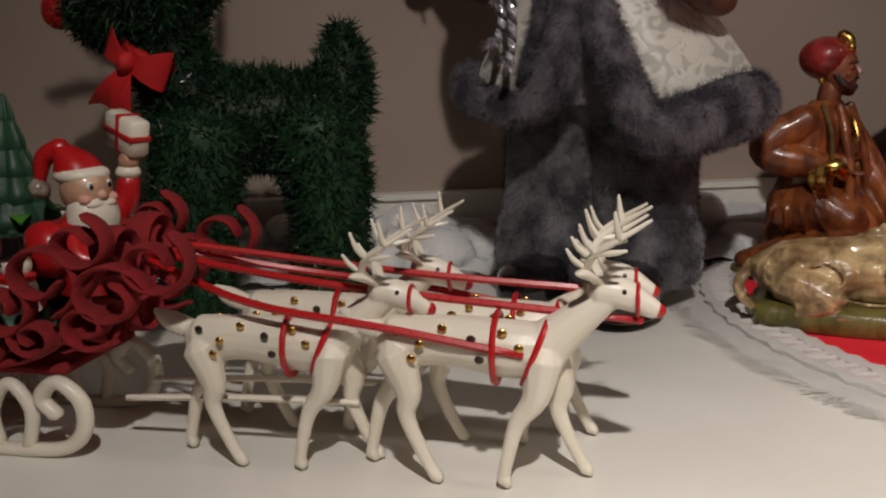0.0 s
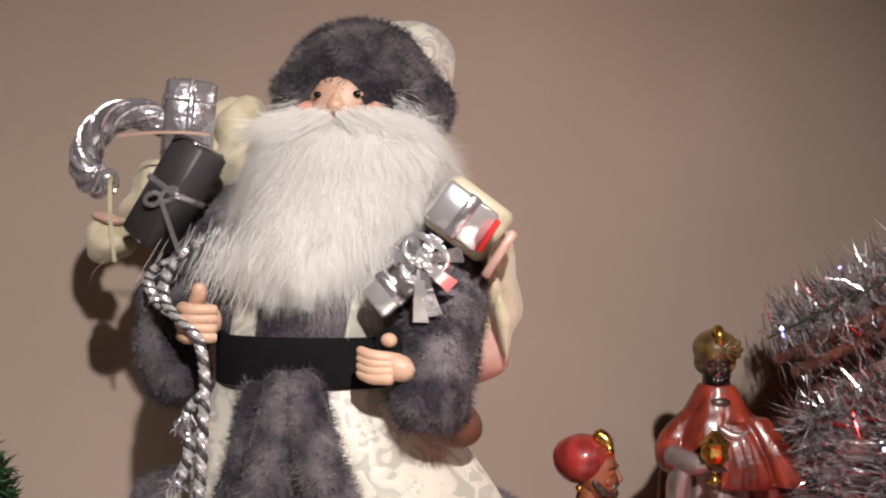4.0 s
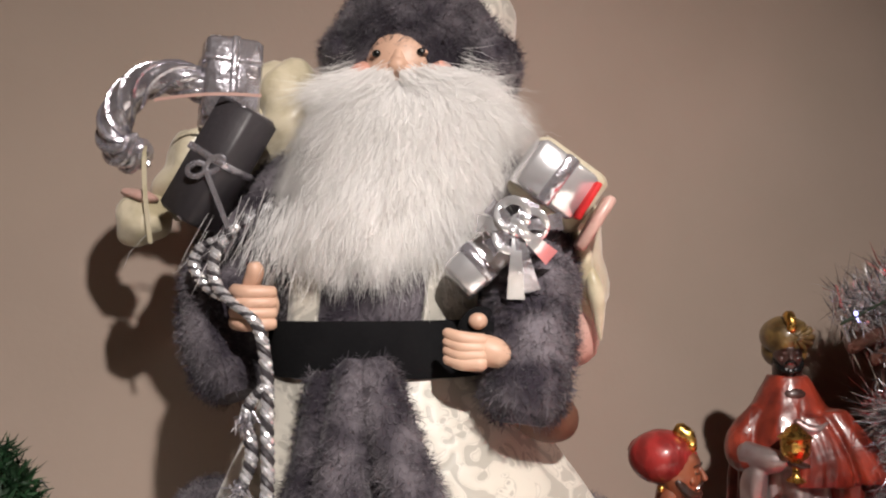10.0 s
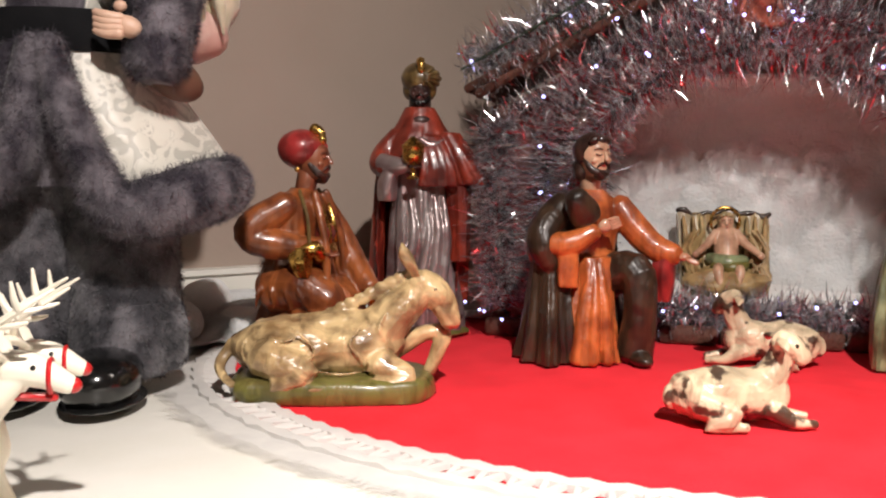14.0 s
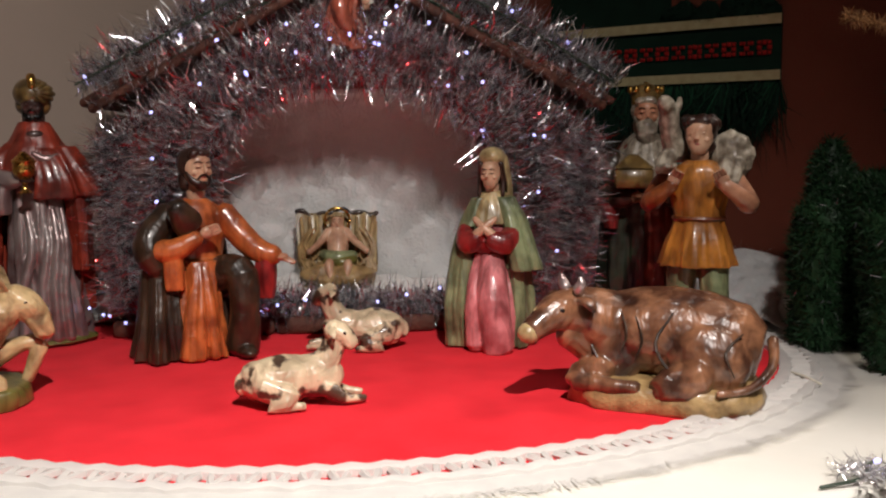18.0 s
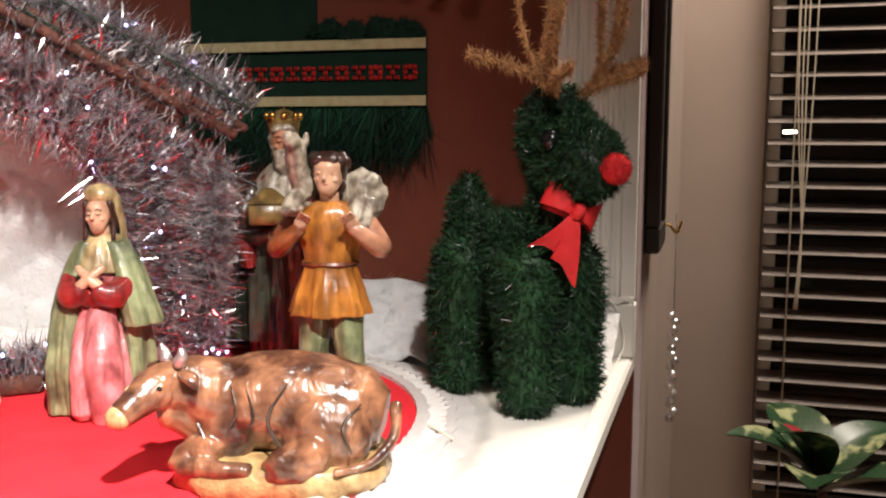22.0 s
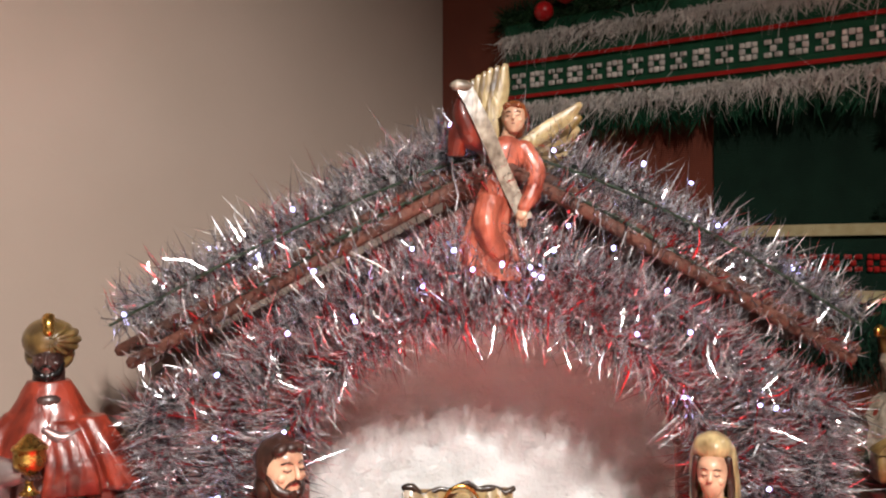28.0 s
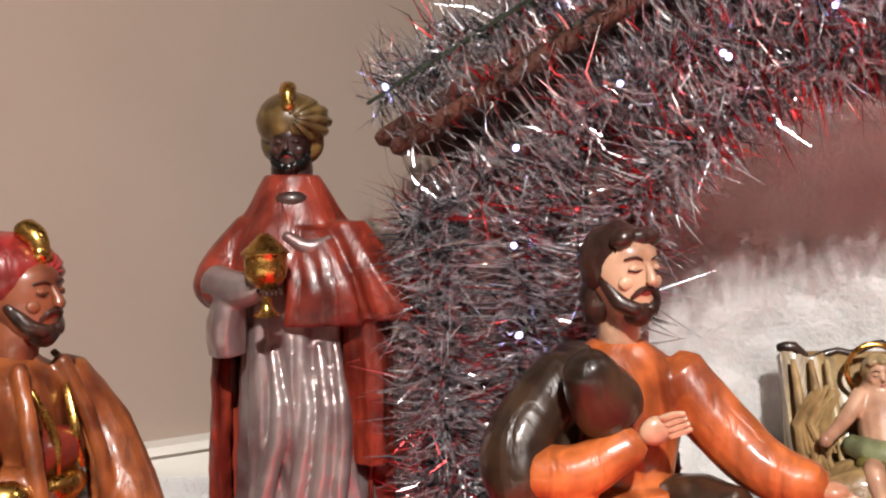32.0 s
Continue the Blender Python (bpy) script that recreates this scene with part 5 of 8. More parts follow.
def joseph_figure():
    b = Build()
    A, U = "orange", "umber"
    b.loft([(0, 0.004, 0.05, 0.024, 0.022), (0, 0.003, 0.085, 0.023, 0.019), (0, 0, 0.118, 0.027, 0.018), (0, 0, 0.136, 0.023, 0.0155), (0, 0, 0.147, 0.01, 0.01)], A, seg=36, fold=0.03, k=7)
    # skirt falling in folds between the knees
    b.loft([(-0.006, -0.022, 0.002, 0.027, 0.02, 1.3), (-0.005, -0.022, 0.03, 0.021, 0.017, 1.2), (-0.002, -0.018, 0.062, 0.017, 0.016, 0.9), (0, -0.01, 0.09, 0.018, 0.016, 0.3)], A, seg=48, fold=0.13, k=7, twist=10)
    for x, y in ((-0.02, -0.036), (-0.008, -0.041), (0.006, -0.039)):
        b.tube([(x * 0.3, -0.026, 0.085), (x * 0.7, y * 0.9, 0.045), (x, y, 0.004)], [0.002, 0.005, 0.006], A, seg=9)
    # raised knee in a dark wrap, and the kneeling leg behind
    b.tube([(0.012, 0.0, 0.07), (0.032, -0.026, 0.078), (0.036, -0.032, 0.05), (0.034, -0.026, 0.008)], [0.02, 0.0165, 0.014, 0.0165], U, seg=18)
    b.ball((0.034, -0.042, 0.006), (0.009, 0.016, 0.0065), U)
    b.loft([(0.012, 0.014, 0.002, 0.032, 0.032, 1), (0.01, 0.012, 0.035, 0.027, 0.027, 1), (0.006, 0.008, 0.07, 0.022, 0.021, 0.4)], U, seg=36, fold=0.1, k=7)
    # cloak over one shoulder, hanging to the ground
    b.loft([(-0.038, -0.006, 0.002, 0.024, 0.034, 1.2), (-0.037, -0.008, 0.035, 0.019, 0.029, 1.1), (-0.035, -0.006, 0.07, 0.017, 0.022, 0.8), (-0.032, -0.004, 0.1, 0.017, 0.019, 0.5), (-0.026, 0.0, 0.128, 0.015, 0.016, 0.2), (-0.014, 0.004, 0.145, 0.008, 0.009, 0)], U, seg=44, fold=0.13, k=7, twist=8)
    b.loft([(0, 0.014, 0.004, 0.04, 0.03, 1), (0, 0.014, 0.06, 0.033, 0.024, 0.8), (0, 0.01, 0.11, 0.028, 0.018, 0.4), (0, 0.006, 0.142, 0.014, 0.011, 0)], U, seg=40, fold=0.09, k=8, arc=(0, 180), thick=0.004)
    b.tube([(-0.022, -0.014, 0.134), (-0.044, -0.014, 0.116), (-0.052, -0.01, 0.1), (-0.05, -0.002, 0.086)], [0.0035, 0.0045, 0.005, 0.003], "olive", seg=9)
    # arms: one palm on the breast, the other held out low
    b.tube([(-0.024, -0.006, 0.134), (-0.043, -0.016, 0.114), (-0.046, -0.02, 0.1), (-0.04, -0.022, 0.084)], [0.0125, 0.0135, 0.0135, 0.009], U, seg=16)
    b.tube([(-0.04, -0.024, 0.102), (-0.026, -0.03, 0.102), (-0.006, -0.034, 0.113)], [0.0105, 0.0105, 0.0075], A, seg=16)
    b.loft([(-0.026, -0.028, 0.066, 0.009, 0.008, 1), (-0.027, -0.028, 0.084, 0.0095, 0.0095, 0.8), (-0.026, -0.028, 0.1, 0.009, 0.009, 0.3)], A, seg=28, fold=0.12, k=5)
    paw(b, (0.003, -0.034, 0.117), 0.0058, "skinpale", (20, 60, 20))
    b.tube([(0.024, -0.002, 0.132), (0.038, -0.012, 0.112), (0.052, -0.024, 0.097), (0.066, -0.032, 0.092)], [0.0125, 0.0125, 0.0115, 0.0095], A, seg=16)
    b.loft([(0.058, -0.026, 0.052, 0.006, 0.005), (0.058, -0.027, 0.072, 0.0095, 0.0075), (0.058, -0.027, 0.092, 0.0095, 0.0095)], "wine", seg=20, fold=0.1, k=4)
    paw(b, (0.071, -0.036, 0.091), 0.006, "skin", (90, 0, 50))
    b.t = Matrix.Translation((-0.014, -0.03, 0.127)) @ Euler((radians(20), radians(-34), 0)).to_matrix().to_4x4()
    b.loft([(0, 0, -0.008, 0.0125, 0.009), (0, 0, 0.0, 0.014, 0.0105), (0, 0, 0.012, 0.0115, 0.01), (0, 0, 0.021, 0.0085, 0.008), (0, 0, 0.024, 0.004, 0.004)], "umber", seg=24)
    b.t = Matrix()
    b.tube([(-0.024, -0.012, 0.084), (0, -0.024, 0.081), (0.024, -0.014, 0.087)], 0.0028, "hair", seg=7)
    b.tube([(0, -0.001, 0.142), (0, -0.005, 0.162)], 0.0088, "skinpale")
    head(b, (0.0, -0.008, 0.174), 0.0162, "skinpale", hair="hair", beard="hair", yaw=22)
    b.fuse([A, U])
    b.wobble(0.0005, 90)
    return b


def mary_figure():
    b = Build()
    G, K = "sage", "pink"
    b.loft([(0.002, 0, 0.002, 0.031, 0.036, 1.1), (0.002, -0.003, 0.04, 0.028, 0.033, 1), (0, 0, 0.078, 0.02, 0.022, 0.8), (0, 0, 0.1, 0.019, 0.018, 0.4), (0, 0, 0.125, 0.022, 0.016, 0.2), (0, 0, 0.138, 0.01, 0.01, 0)], K, seg=54, fold=0.12, k=9, twist=9)
    b.tube([(0.003, -0.016, 0.09), (0.009, -0.036, 0.055), (0.014, -0.042, 0.02), (0.016, -0.04, 0.004)], [0.012, 0.0165, 0.0165, 0.017], K, seg=20)
    b.tube([(-0.008, -0.018, 0.086), (-0.01, -0.034, 0.05), (-0.008, -0.04, 0.006)], [0.008, 0.011, 0.011], K, seg=14)
    # cloak: long on one side, a short cape on the other, closed behind
    b.loft([(-0.03, -0.008, 0.002, 0.018, 0.027, 1.2), (-0.031, -0.01, 0.04, 0.018, 0.027, 1), (-0.028, -0.008, 0.08, 0.0165, 0.021, 0.8), (-0.023, -0.005, 0.112, 0.0135, 0.017, 0.5), (-0.012, 0, 0.14, 0.011, 0.013, 0.1)], G, seg=36, fold=0.13, k=6, twist=14)
    b.loft([(0.036, -0.008, 0.074, 0.019, 0.02, 1.2), (0.031, -0.008, 0.095, 0.0165, 0.019, 1), (0.023, -0.004, 0.122, 0.013, 0.016, 0.5), (0.012, 0, 0.141, 0.011, 0.012, 0.1)], G, seg=36, fold=0.12, k=5, twist=20)
    b.loft([(0.028, 0.006, 0.002, 0.017, 0.03, 1.2), (0.027, 0.005, 0.045, 0.015, 0.026, 1), (0.025, 0.002, 0.088, 0.013, 0.02, 0.7)], G, seg=30, fold=0.13, k=5)
    b.loft([(0, 0.012, 0.002, 0.04, 0.036, 1), (0, 0.01, 0.05, 0.036, 0.032, 1), (0, 0.007, 0.1, 0.03, 0.024, 0.6), (0, 0.004, 0.135, 0.02, 0.016, 0.2), (0, 0.004, 0.146, 0.012, 0.012, 0)], G, seg=48, fold=0.1, k=8, arc=(0, 180), thick=0.003)
    for s in (-1, 1):
        b.tube([(s * 0.026, -0.008, 0.11), (s * 0.02, -0.028, 0.1), (s * 0.006, -0.036, 0.104)], [0.0105, 0.0115, 0.008], "wine", seg=14)
        b.tube([(s * 0.01, -0.036, 0.106), (0, -0.037, 0.114), (-s * 0.011, -0.032, 0.122)], [0.005, 0.0045, 0.003], "skinpale", seg=9)
    b.ball((0, -0.024, 0.1), (0.018, 0.012, 0.012), "wine")
    b.loft([(0, -0.003, 0.116, 0.024, 0.02, 1), (0, -0.001, 0.131, 0.021, 0.017, 0.8), (0, 0.002, 0.146, 0.012, 0.012, 0.2)], "cream", seg=36, fold=0.08, k=6, twist=40)
    b.tube([(0, 0, 0.136), (0, -0.003, 0.152)], 0.0075, "skinpale")
    head(b, (0, -0.006, 0.162), 0.0132, "skinpale", yaw=-6)
    b.ball((0, 0.0015, 0.166), (0.0128, 0.0128, 0.0135), "hair")
    for s in (-1, 1):
        b.tube([(s * 0.0105, -0.008, 0.172), (s * 0.0125, -0.004, 0.158), (s * 0.013, -0.008, 0.142)], [0.003, 0.003, 0.002], "hair", seg=7)
    b.loft([(0.002, 0.012, 0.12, 0.017, 0.011, 1), (0.001, 0.01, 0.148, 0.0175, 0.0145, 0.8), (0, 0.005, 0.168, 0.0165, 0.0155, 0.4), (0, 0.003, 0.179, 0.014, 0.0145, 0.2), (0, 0.003, 0.187, 0.005, 0.005, 0)], "cream", seg=36, fold=0.04, k=6, arc=(-30, 210), thick=0.002)
    b.ball((0, 0.0, 0.178), (0.0142, 0.0142, 0.0095), "cream")
    b.fuse(["sage", "pink", "wine", "cream"], 0.001)
    b.wobble(0.0006, 90)
    return b


def shepherd_figure():
    b = Build()
    b.ball((0, 0.004, 0.004), (0.038, 0.034, 0.007), "moss", lump=0.15, lf=60)
    for s in (-1, 1):
        b.tube([(s * 0.012, 0, 0.098), (s * 0.015, -0.003 - 0.004 * s, 0.06), (s * 0.017, -0.002, 0.036)], [0.015, 0.0125, 0.0115], "sage", seg=14)
        b.tube([(s * 0.017, -0.002, 0.04), (s * 0.018, 0.0, 0.02), (s * 0.018, 0.0, 0.01)], [0.008, 0.0065, 0.0065], "skinpale", seg=10)
        b.ball((s * 0.019, -0.008, 0.009), (0.008, 0.015, 0.006), "moss")
        for i in range(5):
            a = i * 1.26
            b.ball((s * 0.017 + 0.0105 * math.cos(a), -0.002 + 0.0105 * math.sin(a), 0.034), (0.005, 0.005, 0.007), "sage", seg=8, rings=6)
    b.loft([(0, 0, 0.085, 0.033, 0.027, 1), (0, 0, 0.105, 0.028, 0.023, 0.8), (0, 0, 0.127, 0.0215, 0.017, 0.4), (0, 0, 0.15, 0.026, 0.018, 0.3), (0, 0, 0.168, 0.026, 0.016, 0.1), (0, 0, 0.178, 0.011, 0.01, 0)], "ochre", seg=48, fold=0.1, k=8, twist=10)
    b.tube([(0.022 * math.cos(a), 0.0175 * math.sin(a), 0.127) for a in np.linspace(0, 6.28, 13)], 0.0022, "rust", seg=6, n=2)
    for s in (-1, 1):
        b.tube([(s * 0.024, 0, 0.166), (s * 0.041, -0.006, 0.142), (s * 0.036, -0.022, 0.146), (s * 0.021, -0.028, 0.158)], [0.0105, 0.0095, 0.008, 0.006], "rust" if s < 0 else "skin", seg=12)
        paw(b, (s * 0.02, -0.03, 0.162), 0.0058, "skinpale", (20, -s * 30, 0))
    b.tube([(0, 0, 0.172), (0, -0.003, 0.186)], 0.008, "skinpale")
    head(b, (0, -0.006, 0.199), 0.0152, "skinpale", hair="hair", yaw=-8)
    for a in range(9):
        b.ball((0.012 * math.cos(a * 0.7), 0.002 + 0.012 * math.sin(a * 0.7), 0.209 + 0.003 * (a % 2)), 0.0062, "hair", seg=9, rings=7)
    # lamb across the shoulders
    b.ball((0.026, 0.01, 0.182), (0.02, 0.014, 0.022), "ermine", lump=0.25, lf=120)
    b.ball((0.0, 0.018, 0.186), (0.03, 0.012, 0.014), "ermine", lump=0.25, lf=120)
    b.tube([(-0.02, 0.01, 0.185), (-0.026, 0.0, 0.205), (-0.026, -0.008, 0.222)], [0.011, 0.0095, 0.0085], "ermine", seg=12)
    b.ball((-0.028, -0.014, 0.226), (0.0065, 0.012, 0.0075), "ermine", turn=(-25, 0, -25))
    for s in (-1, 1):
        b.ball((-0.026 + s * 0.008, -0.006, 0.227), (0.003, 0.004, 0.007), "ermine", seg=8, rings=6)
    for x in (-0.03, -0.024):
        b.tube([(x, 0.0, 0.182), (x - 0.004, -0.018, 0.17), (x + 0.004, -0.03, 0.174)], [0.006, 0.004, 0.003], "ermine", seg=8)
    for x in (0.018, 0.028):
        b.tube([(x + 0.004, 0.0, 0.175), (x, -0.016, 0.158), (x - 0.003, -0.026, 0.16)], [0.008, 0.0045, 0.003], "ermine", seg=8)
    b.fuse(["sage", "ochre", "ermine", "hair"], 0.001)
    b.wobble(0.0005, 90)
    return b


def crowned_king():
    b = Build()
    b.ball((0, 0, 0.005), (0.048, 0.042, 0.009), "moss", lump=0.1, lf=60)
    b.loft([(0, 0, 0.006, 0.036, 0.03, 1.2), (0, 0, 0.06, 0.033, 0.028, 1), (0, 0, 0.11, 0.03, 0.025, 0.8), (0, 0, 0.16, 0.031, 0.023, 0.3), (0, 0, 0.188, 0.028, 0.019, 0.1), (0, 0, 0.2, 0.011, 0.01, 0)], "crimson", seg=54, fold=0.11, k=11, twist=4)
    b.loft([(-0.004, 0.004, 0.03, 0.045, 0.035, 1), (-0.004, 0.003, 0.09, 0.042, 0.033, 1), (-0.003, 0.002, 0.14, 0.039, 0.03, 0.6), (0, 0.002, 0.175, 0.036, 0.025, 0.2), (0, 0.002, 0.196, 0.018, 0.015, 0)], "darkgreen", seg=54, fold=0.08, k=9, twist=12, arc=(-40, 272), thick=0.003)
    b.loft([(0, -0.001, 0.155, 0.037, 0.03), (0, -0.001, 0.175, 0.035, 0.026), (0, 0, 0.195, 0.022, 0.018), (0, 0, 0.204, 0.012, 0.012)], "ermine", seg=40, fold=0.04, k=9)
    for s in (-1, 1):
        b.tube([(s * 0.03, -0.002, 0.178), (s * 0.042, -0.01, 0.15), (s * 0.03, -0.034, 0.138), (s * 0.014, -0.042, 0.14)], [0.013, 0.014, 0.012, 0.008], "darkgreen" if s > 0 else "umber", seg=14)
        b.loft([(s * 0.036, -0.026, 0.105, 0.006, 0.008), (s * 0.038, -0.024, 0.125, 0.01, 0.012), (s * 0.036, -0.02, 0.145, 0.01, 0.012)], "wine" if s < 0 else "darkgreen", seg=18, fold=0.1, k=4)
        paw(b, (s * 0.012, -0.046, 0.14), 0.0066, "skin", (90, 0, 0))
    # casket and crown in olive, not gold: their shade is put into the colour
    b.t = Matrix.Translation((-0.016, -0.002, 0.002))
    b.block((0, -0.05, 0.156), (0.038, 0.024, 0.02), "olive", bevel=0.002)
    b.grid([[(-0.02, -0.063, 0.166), (0.02, -0.063, 0.166), (0.02, -0.037, 0.166), (-0.02, -0.037, 0.166)], [(-0.004, -0.052, 0.178), (0.004, -0.052, 0.178), (0.004, -0.048, 0.18), (-0.004, -0.048, 0.18)]], "olive")
    b.t = Matrix()
    b.tube([(0, 0, 0.196), (0, -0.003, 0.212)], 0.0095, "skin")
    head(b, (0, -0.006, 0.223), 0.0165, "skin", hair="ermine", beard="ermine")
    b.ball((0, -0.018, 0.206), (0.011, 0.009, 0.013), "ermine", lump=0.2, lf=200)
    b.loft([(0, 0, 0.233, 0.0148, 0.0152), (0, 0, 0.246, 0.0162, 0.0166), (0, 0, 0.2475, 0.012, 0.012)], "olive", seg=24, n=2)
    for i in range(8):
        a = i * math.pi / 4
        b.ball((0.016 * math.cos(a), 0.0165 * math.sin(a), 0.249), (0.0035, 0.0035, 0.0045), "gold", seg=8, rings=6)
    b.ball((0, 0, 0.246), (0.013, 0.013, 0.01), "olive")
    b.ball((0, 0, 0.254), 0.0035, "gold", seg=8, rings=6)
    b.fuse(["crimson", "darkgreen", "ermine"])
    b.wobble(0.0006, 90)
    return b


def angel_figure():
    b = Build()
    b.loft([(-0.004, 0, -0.062, 0.021, 0.014, 1.2), (-0.008, 0, -0.048, 0.022, 0.015, 1), (-0.008, -0.002, -0.025, 0.017, 0.014, 0.9), (0.0, 0, 0.0, 0.0155, 0.012, 0.5), (0.005, 0, 0.022, 0.0145, 0.011, 0.2), (0.008, 0, 0.042, 0.016, 0.011, 0), (0.01, 0, 0.053, 0.006, 0.006, 0)], "coral", seg=48, fold=0.12, k=8, twist=25)
    b.tube([(-0.006, -0.006, 0.0), (-0.012, -0.014, -0.022), (0.0, -0.012, -0.045)], [0.011, 0.0105, 0.009], "coral", seg=12)
    b.loft([(0.008, -0.006, -0.066, 0.012, 0.01), (0.008, -0.006, -0.045, 0.011, 0.009), (0.004, -0.004, -0.03, 0.008, 0.007)], "coral", seg=24, fold=0.14, k=6)
    b.tube([(0.022, 0, 0.044), (0.032, -0.006, 0.024), (0.026, -0.014, 0.004), (0.018, -0.017, -0.008)], [0.0085, 0.0085, 0.0075, 0.005], "coral", seg=12)
    b.tube([(-0.006, 0, 0.044), (-0.022, -0.008, 0.05), (-0.03, -0.01, 0.068), (-0.03, -0.01, 0.08)], [0.0085, 0.009, 0.008, 0.005], "crimson", seg=12)
    b.loft([(-0.034, -0.002, 0.035, 0.006, 0.004), (-0.032, -0.005, 0.052, 0.008, 0.006), (-0.029, -0.008, 0.068, 0.006, 0.006)], "crimson", seg=18, fold=0.12, k=4)
    paw(b, (0.017, -0.018, -0.012), 0.0048, "skinpale", (160, 0, -30))
    paw(b, (-0.029, -0.01, 0.085), 0.0048, "skinpale")
    # scroll from the raised palm to the lowered one
    b.sheet(lambda u, v: (-0.029 + 0.05 * u + (v - 0.5) * 0.012, -0.017 - 0.003 * math.sin(6 * u), 0.088 - 0.104 * u + (v - 0.5) * 0.004), 18, 4, "ermine", 0.0015)
    b.sheet(lambda u, v: (0.021 - 0.008 * math.sin(u * 3), -0.016, -0.014 - 0.026 * u + 0.006 * v), 8, 3, "ermine", 0.0015)
    b.ball((-0.032, -0.016, 0.09), (0.009, 0.004, 0.005), "ermine")
    b.tube([(0.009, 0, 0.048), (0.013, -0.002, 0.06)], 0.006, "skinpale")
    head(b, (0.0145, -0.004, 0.067), 0.0115, "skinpale", hair="rust", yaw=-20)
    # wings of overlapping feathers
    for ox, oz, a0, a1, l0, l1 in ((0.018, 0.04, 34, -14, 0.07, 0.04), (-0.004, 0.04, 78, 106, 0.072, 0.056)):
        for i in range(7):
            t = i / 6
            a, l, y = radians(a0 + (a1 - a0) * t), l0 + (l1 - l0) * t, 0.008 + 0.0012 * i
            c, q = math.cos(a), math.sin(a)
            b.tube([(ox, y, oz - 0.01 * t), (ox + l * 0.35 * c, y + 0.004, oz + l * 0.35 * q), (ox + l * 0.75 * c, y + 0.004, oz + l * 0.75 * q), (ox + l * c, y + 0.002, oz + l * q + 0.004)], [0.0018, 0.0034, 0.0031, 0.001], "olive" if i % 2 else "cream", seg=10, flat=2.4)
    b.fuse(["coral", "crimson", "rust"], 0.0008)
    b.wobble(0.0004, 120)
    return b


def manger_figure():
    b = Build()
    # leaning back of folded cloth with a ragged dark rim
    def back(u, v):
        x = (u - 0.5) * (0.074 + 0.008 * v)
        edge = 0.004 * math.sin(11 * u) + 0.003 * math.sin(23 * u + 1)
        fold = 0.0016 * math.sin(u * 26) * (0.4 + 0.6 * v)
        return (x, 0.006 + 0.024 * v + fold, 0.012 + 0.056 * v + edge * v)
    b.sheet(back, 40, 14, "cream", 0.006)
    b.block((0, 0.027, 0.043), (0.08, 0.01, 0.058), "straw", turn=(-20, 0, 0), bevel=0.003)
    b.tube([(x, 0.0325, 0.0715 + 0.002 * math.sin(x * 310) + 0.0025 * math.sin(x * 120 + 1)) for x in np.linspace(-0.041, 0.041, 13)], [0.0022, 0.003, 0.002, 0.0026, 0.0018, 0.002, 0.0016, 0.002, 0.002, 0.003, 0.0022, 0.003, 0.002], "umber", seg=9, n=2)
    for x in (-0.034, -0.026, -0.019, 0.019, 0.026, 0.034):
        b.tube([(x * 1.05, 0.024, 0.068), (x, 0.012, 0.046), (x * 0.95, 0.0, 0.022)], [0.0014, 0.0026, 0.0014], "straw" if abs(x) > 0.02 else "cream", seg=8)
    # straw sheaves at both sides and in front
    b.ball((0, -0.004, 0.012), (0.036, 0.024, 0.014), "straw", lump=0.3, lf=90, seg=30)
    rng = np.random.RandomState(12)
    for i in range(64):
        s = -1 if i % 2 else 1
        x, z = s * rng.uniform(0.024, 0.036), rng.uniform(0.014, 0.044)
        y = 0.004 + 0.34 * (z - 0.012) - rng.uniform(0.004, 0.012)
        b.tube([(x - s * 0.006, y + 0.004, z + 0.014), (x + s * 0.002, y - 0.001, z), (x - s * rng.uniform(-0.002, 0.008), y - 0.008, z - 0.013)], [0.0009, 0.0019, 0.0008], "straw", seg=5, n=2)
    # infant with halo
    b.tube([(0, 0.013, 0.056), (0, 0.006, 0.044), (0, 0.0, 0.032)], [0.0095, 0.0108, 0.0105], "skinpale", seg=16)
    head(b, (0, 0.01, 0.0635), 0.0082, "skinpale", hair="cream", eyes=True)
    b.tube([(0.0125 * math.cos(a), 0.017, 0.0645 + 0.0125 * math.sin(a)) for a in np.linspace(0, 6.283, 21)], 0.0014, "gold", seg=7, n=2)
    for s in (-1, 1):
        b.tube([(s * 0.008, 0.008, 0.055), (s * 0.017, 0.0, 0.045), (s * 0.026, -0.008, 0.038)], [0.0045, 0.0038, 0.0028], "skinpale", seg=10)
        b.ball((s * 0.0275, -0.0095, 0.037), 0.0033, "skinpale", seg=9, rings=7)
        b.tube([(s * 0.006, -0.006, 0.026), (s * 0.009, -0.018, 0.024), (s * 0.007, -0.024, 0.012)], [0.0055, 0.0048, 0.003], "skinpale", seg=10)
    b.tube([(-0.015, 0.0, 0.033), (0, -0.01, 0.03), (0.015, -0.002, 0.032)], [0.005, 0.0075, 0.005], "sage", seg=12)
    b.tube([(-0.012, -0.008, 0.027), (0.004, -0.014, 0.026), (0.016, -0.006, 0.028)], [0.004, 0.006, 0.004], "moss", seg=12)
    b.fuse(["skinpale"], 0.0008, 2)
    b.wobble(0.0004, 90)
    return b


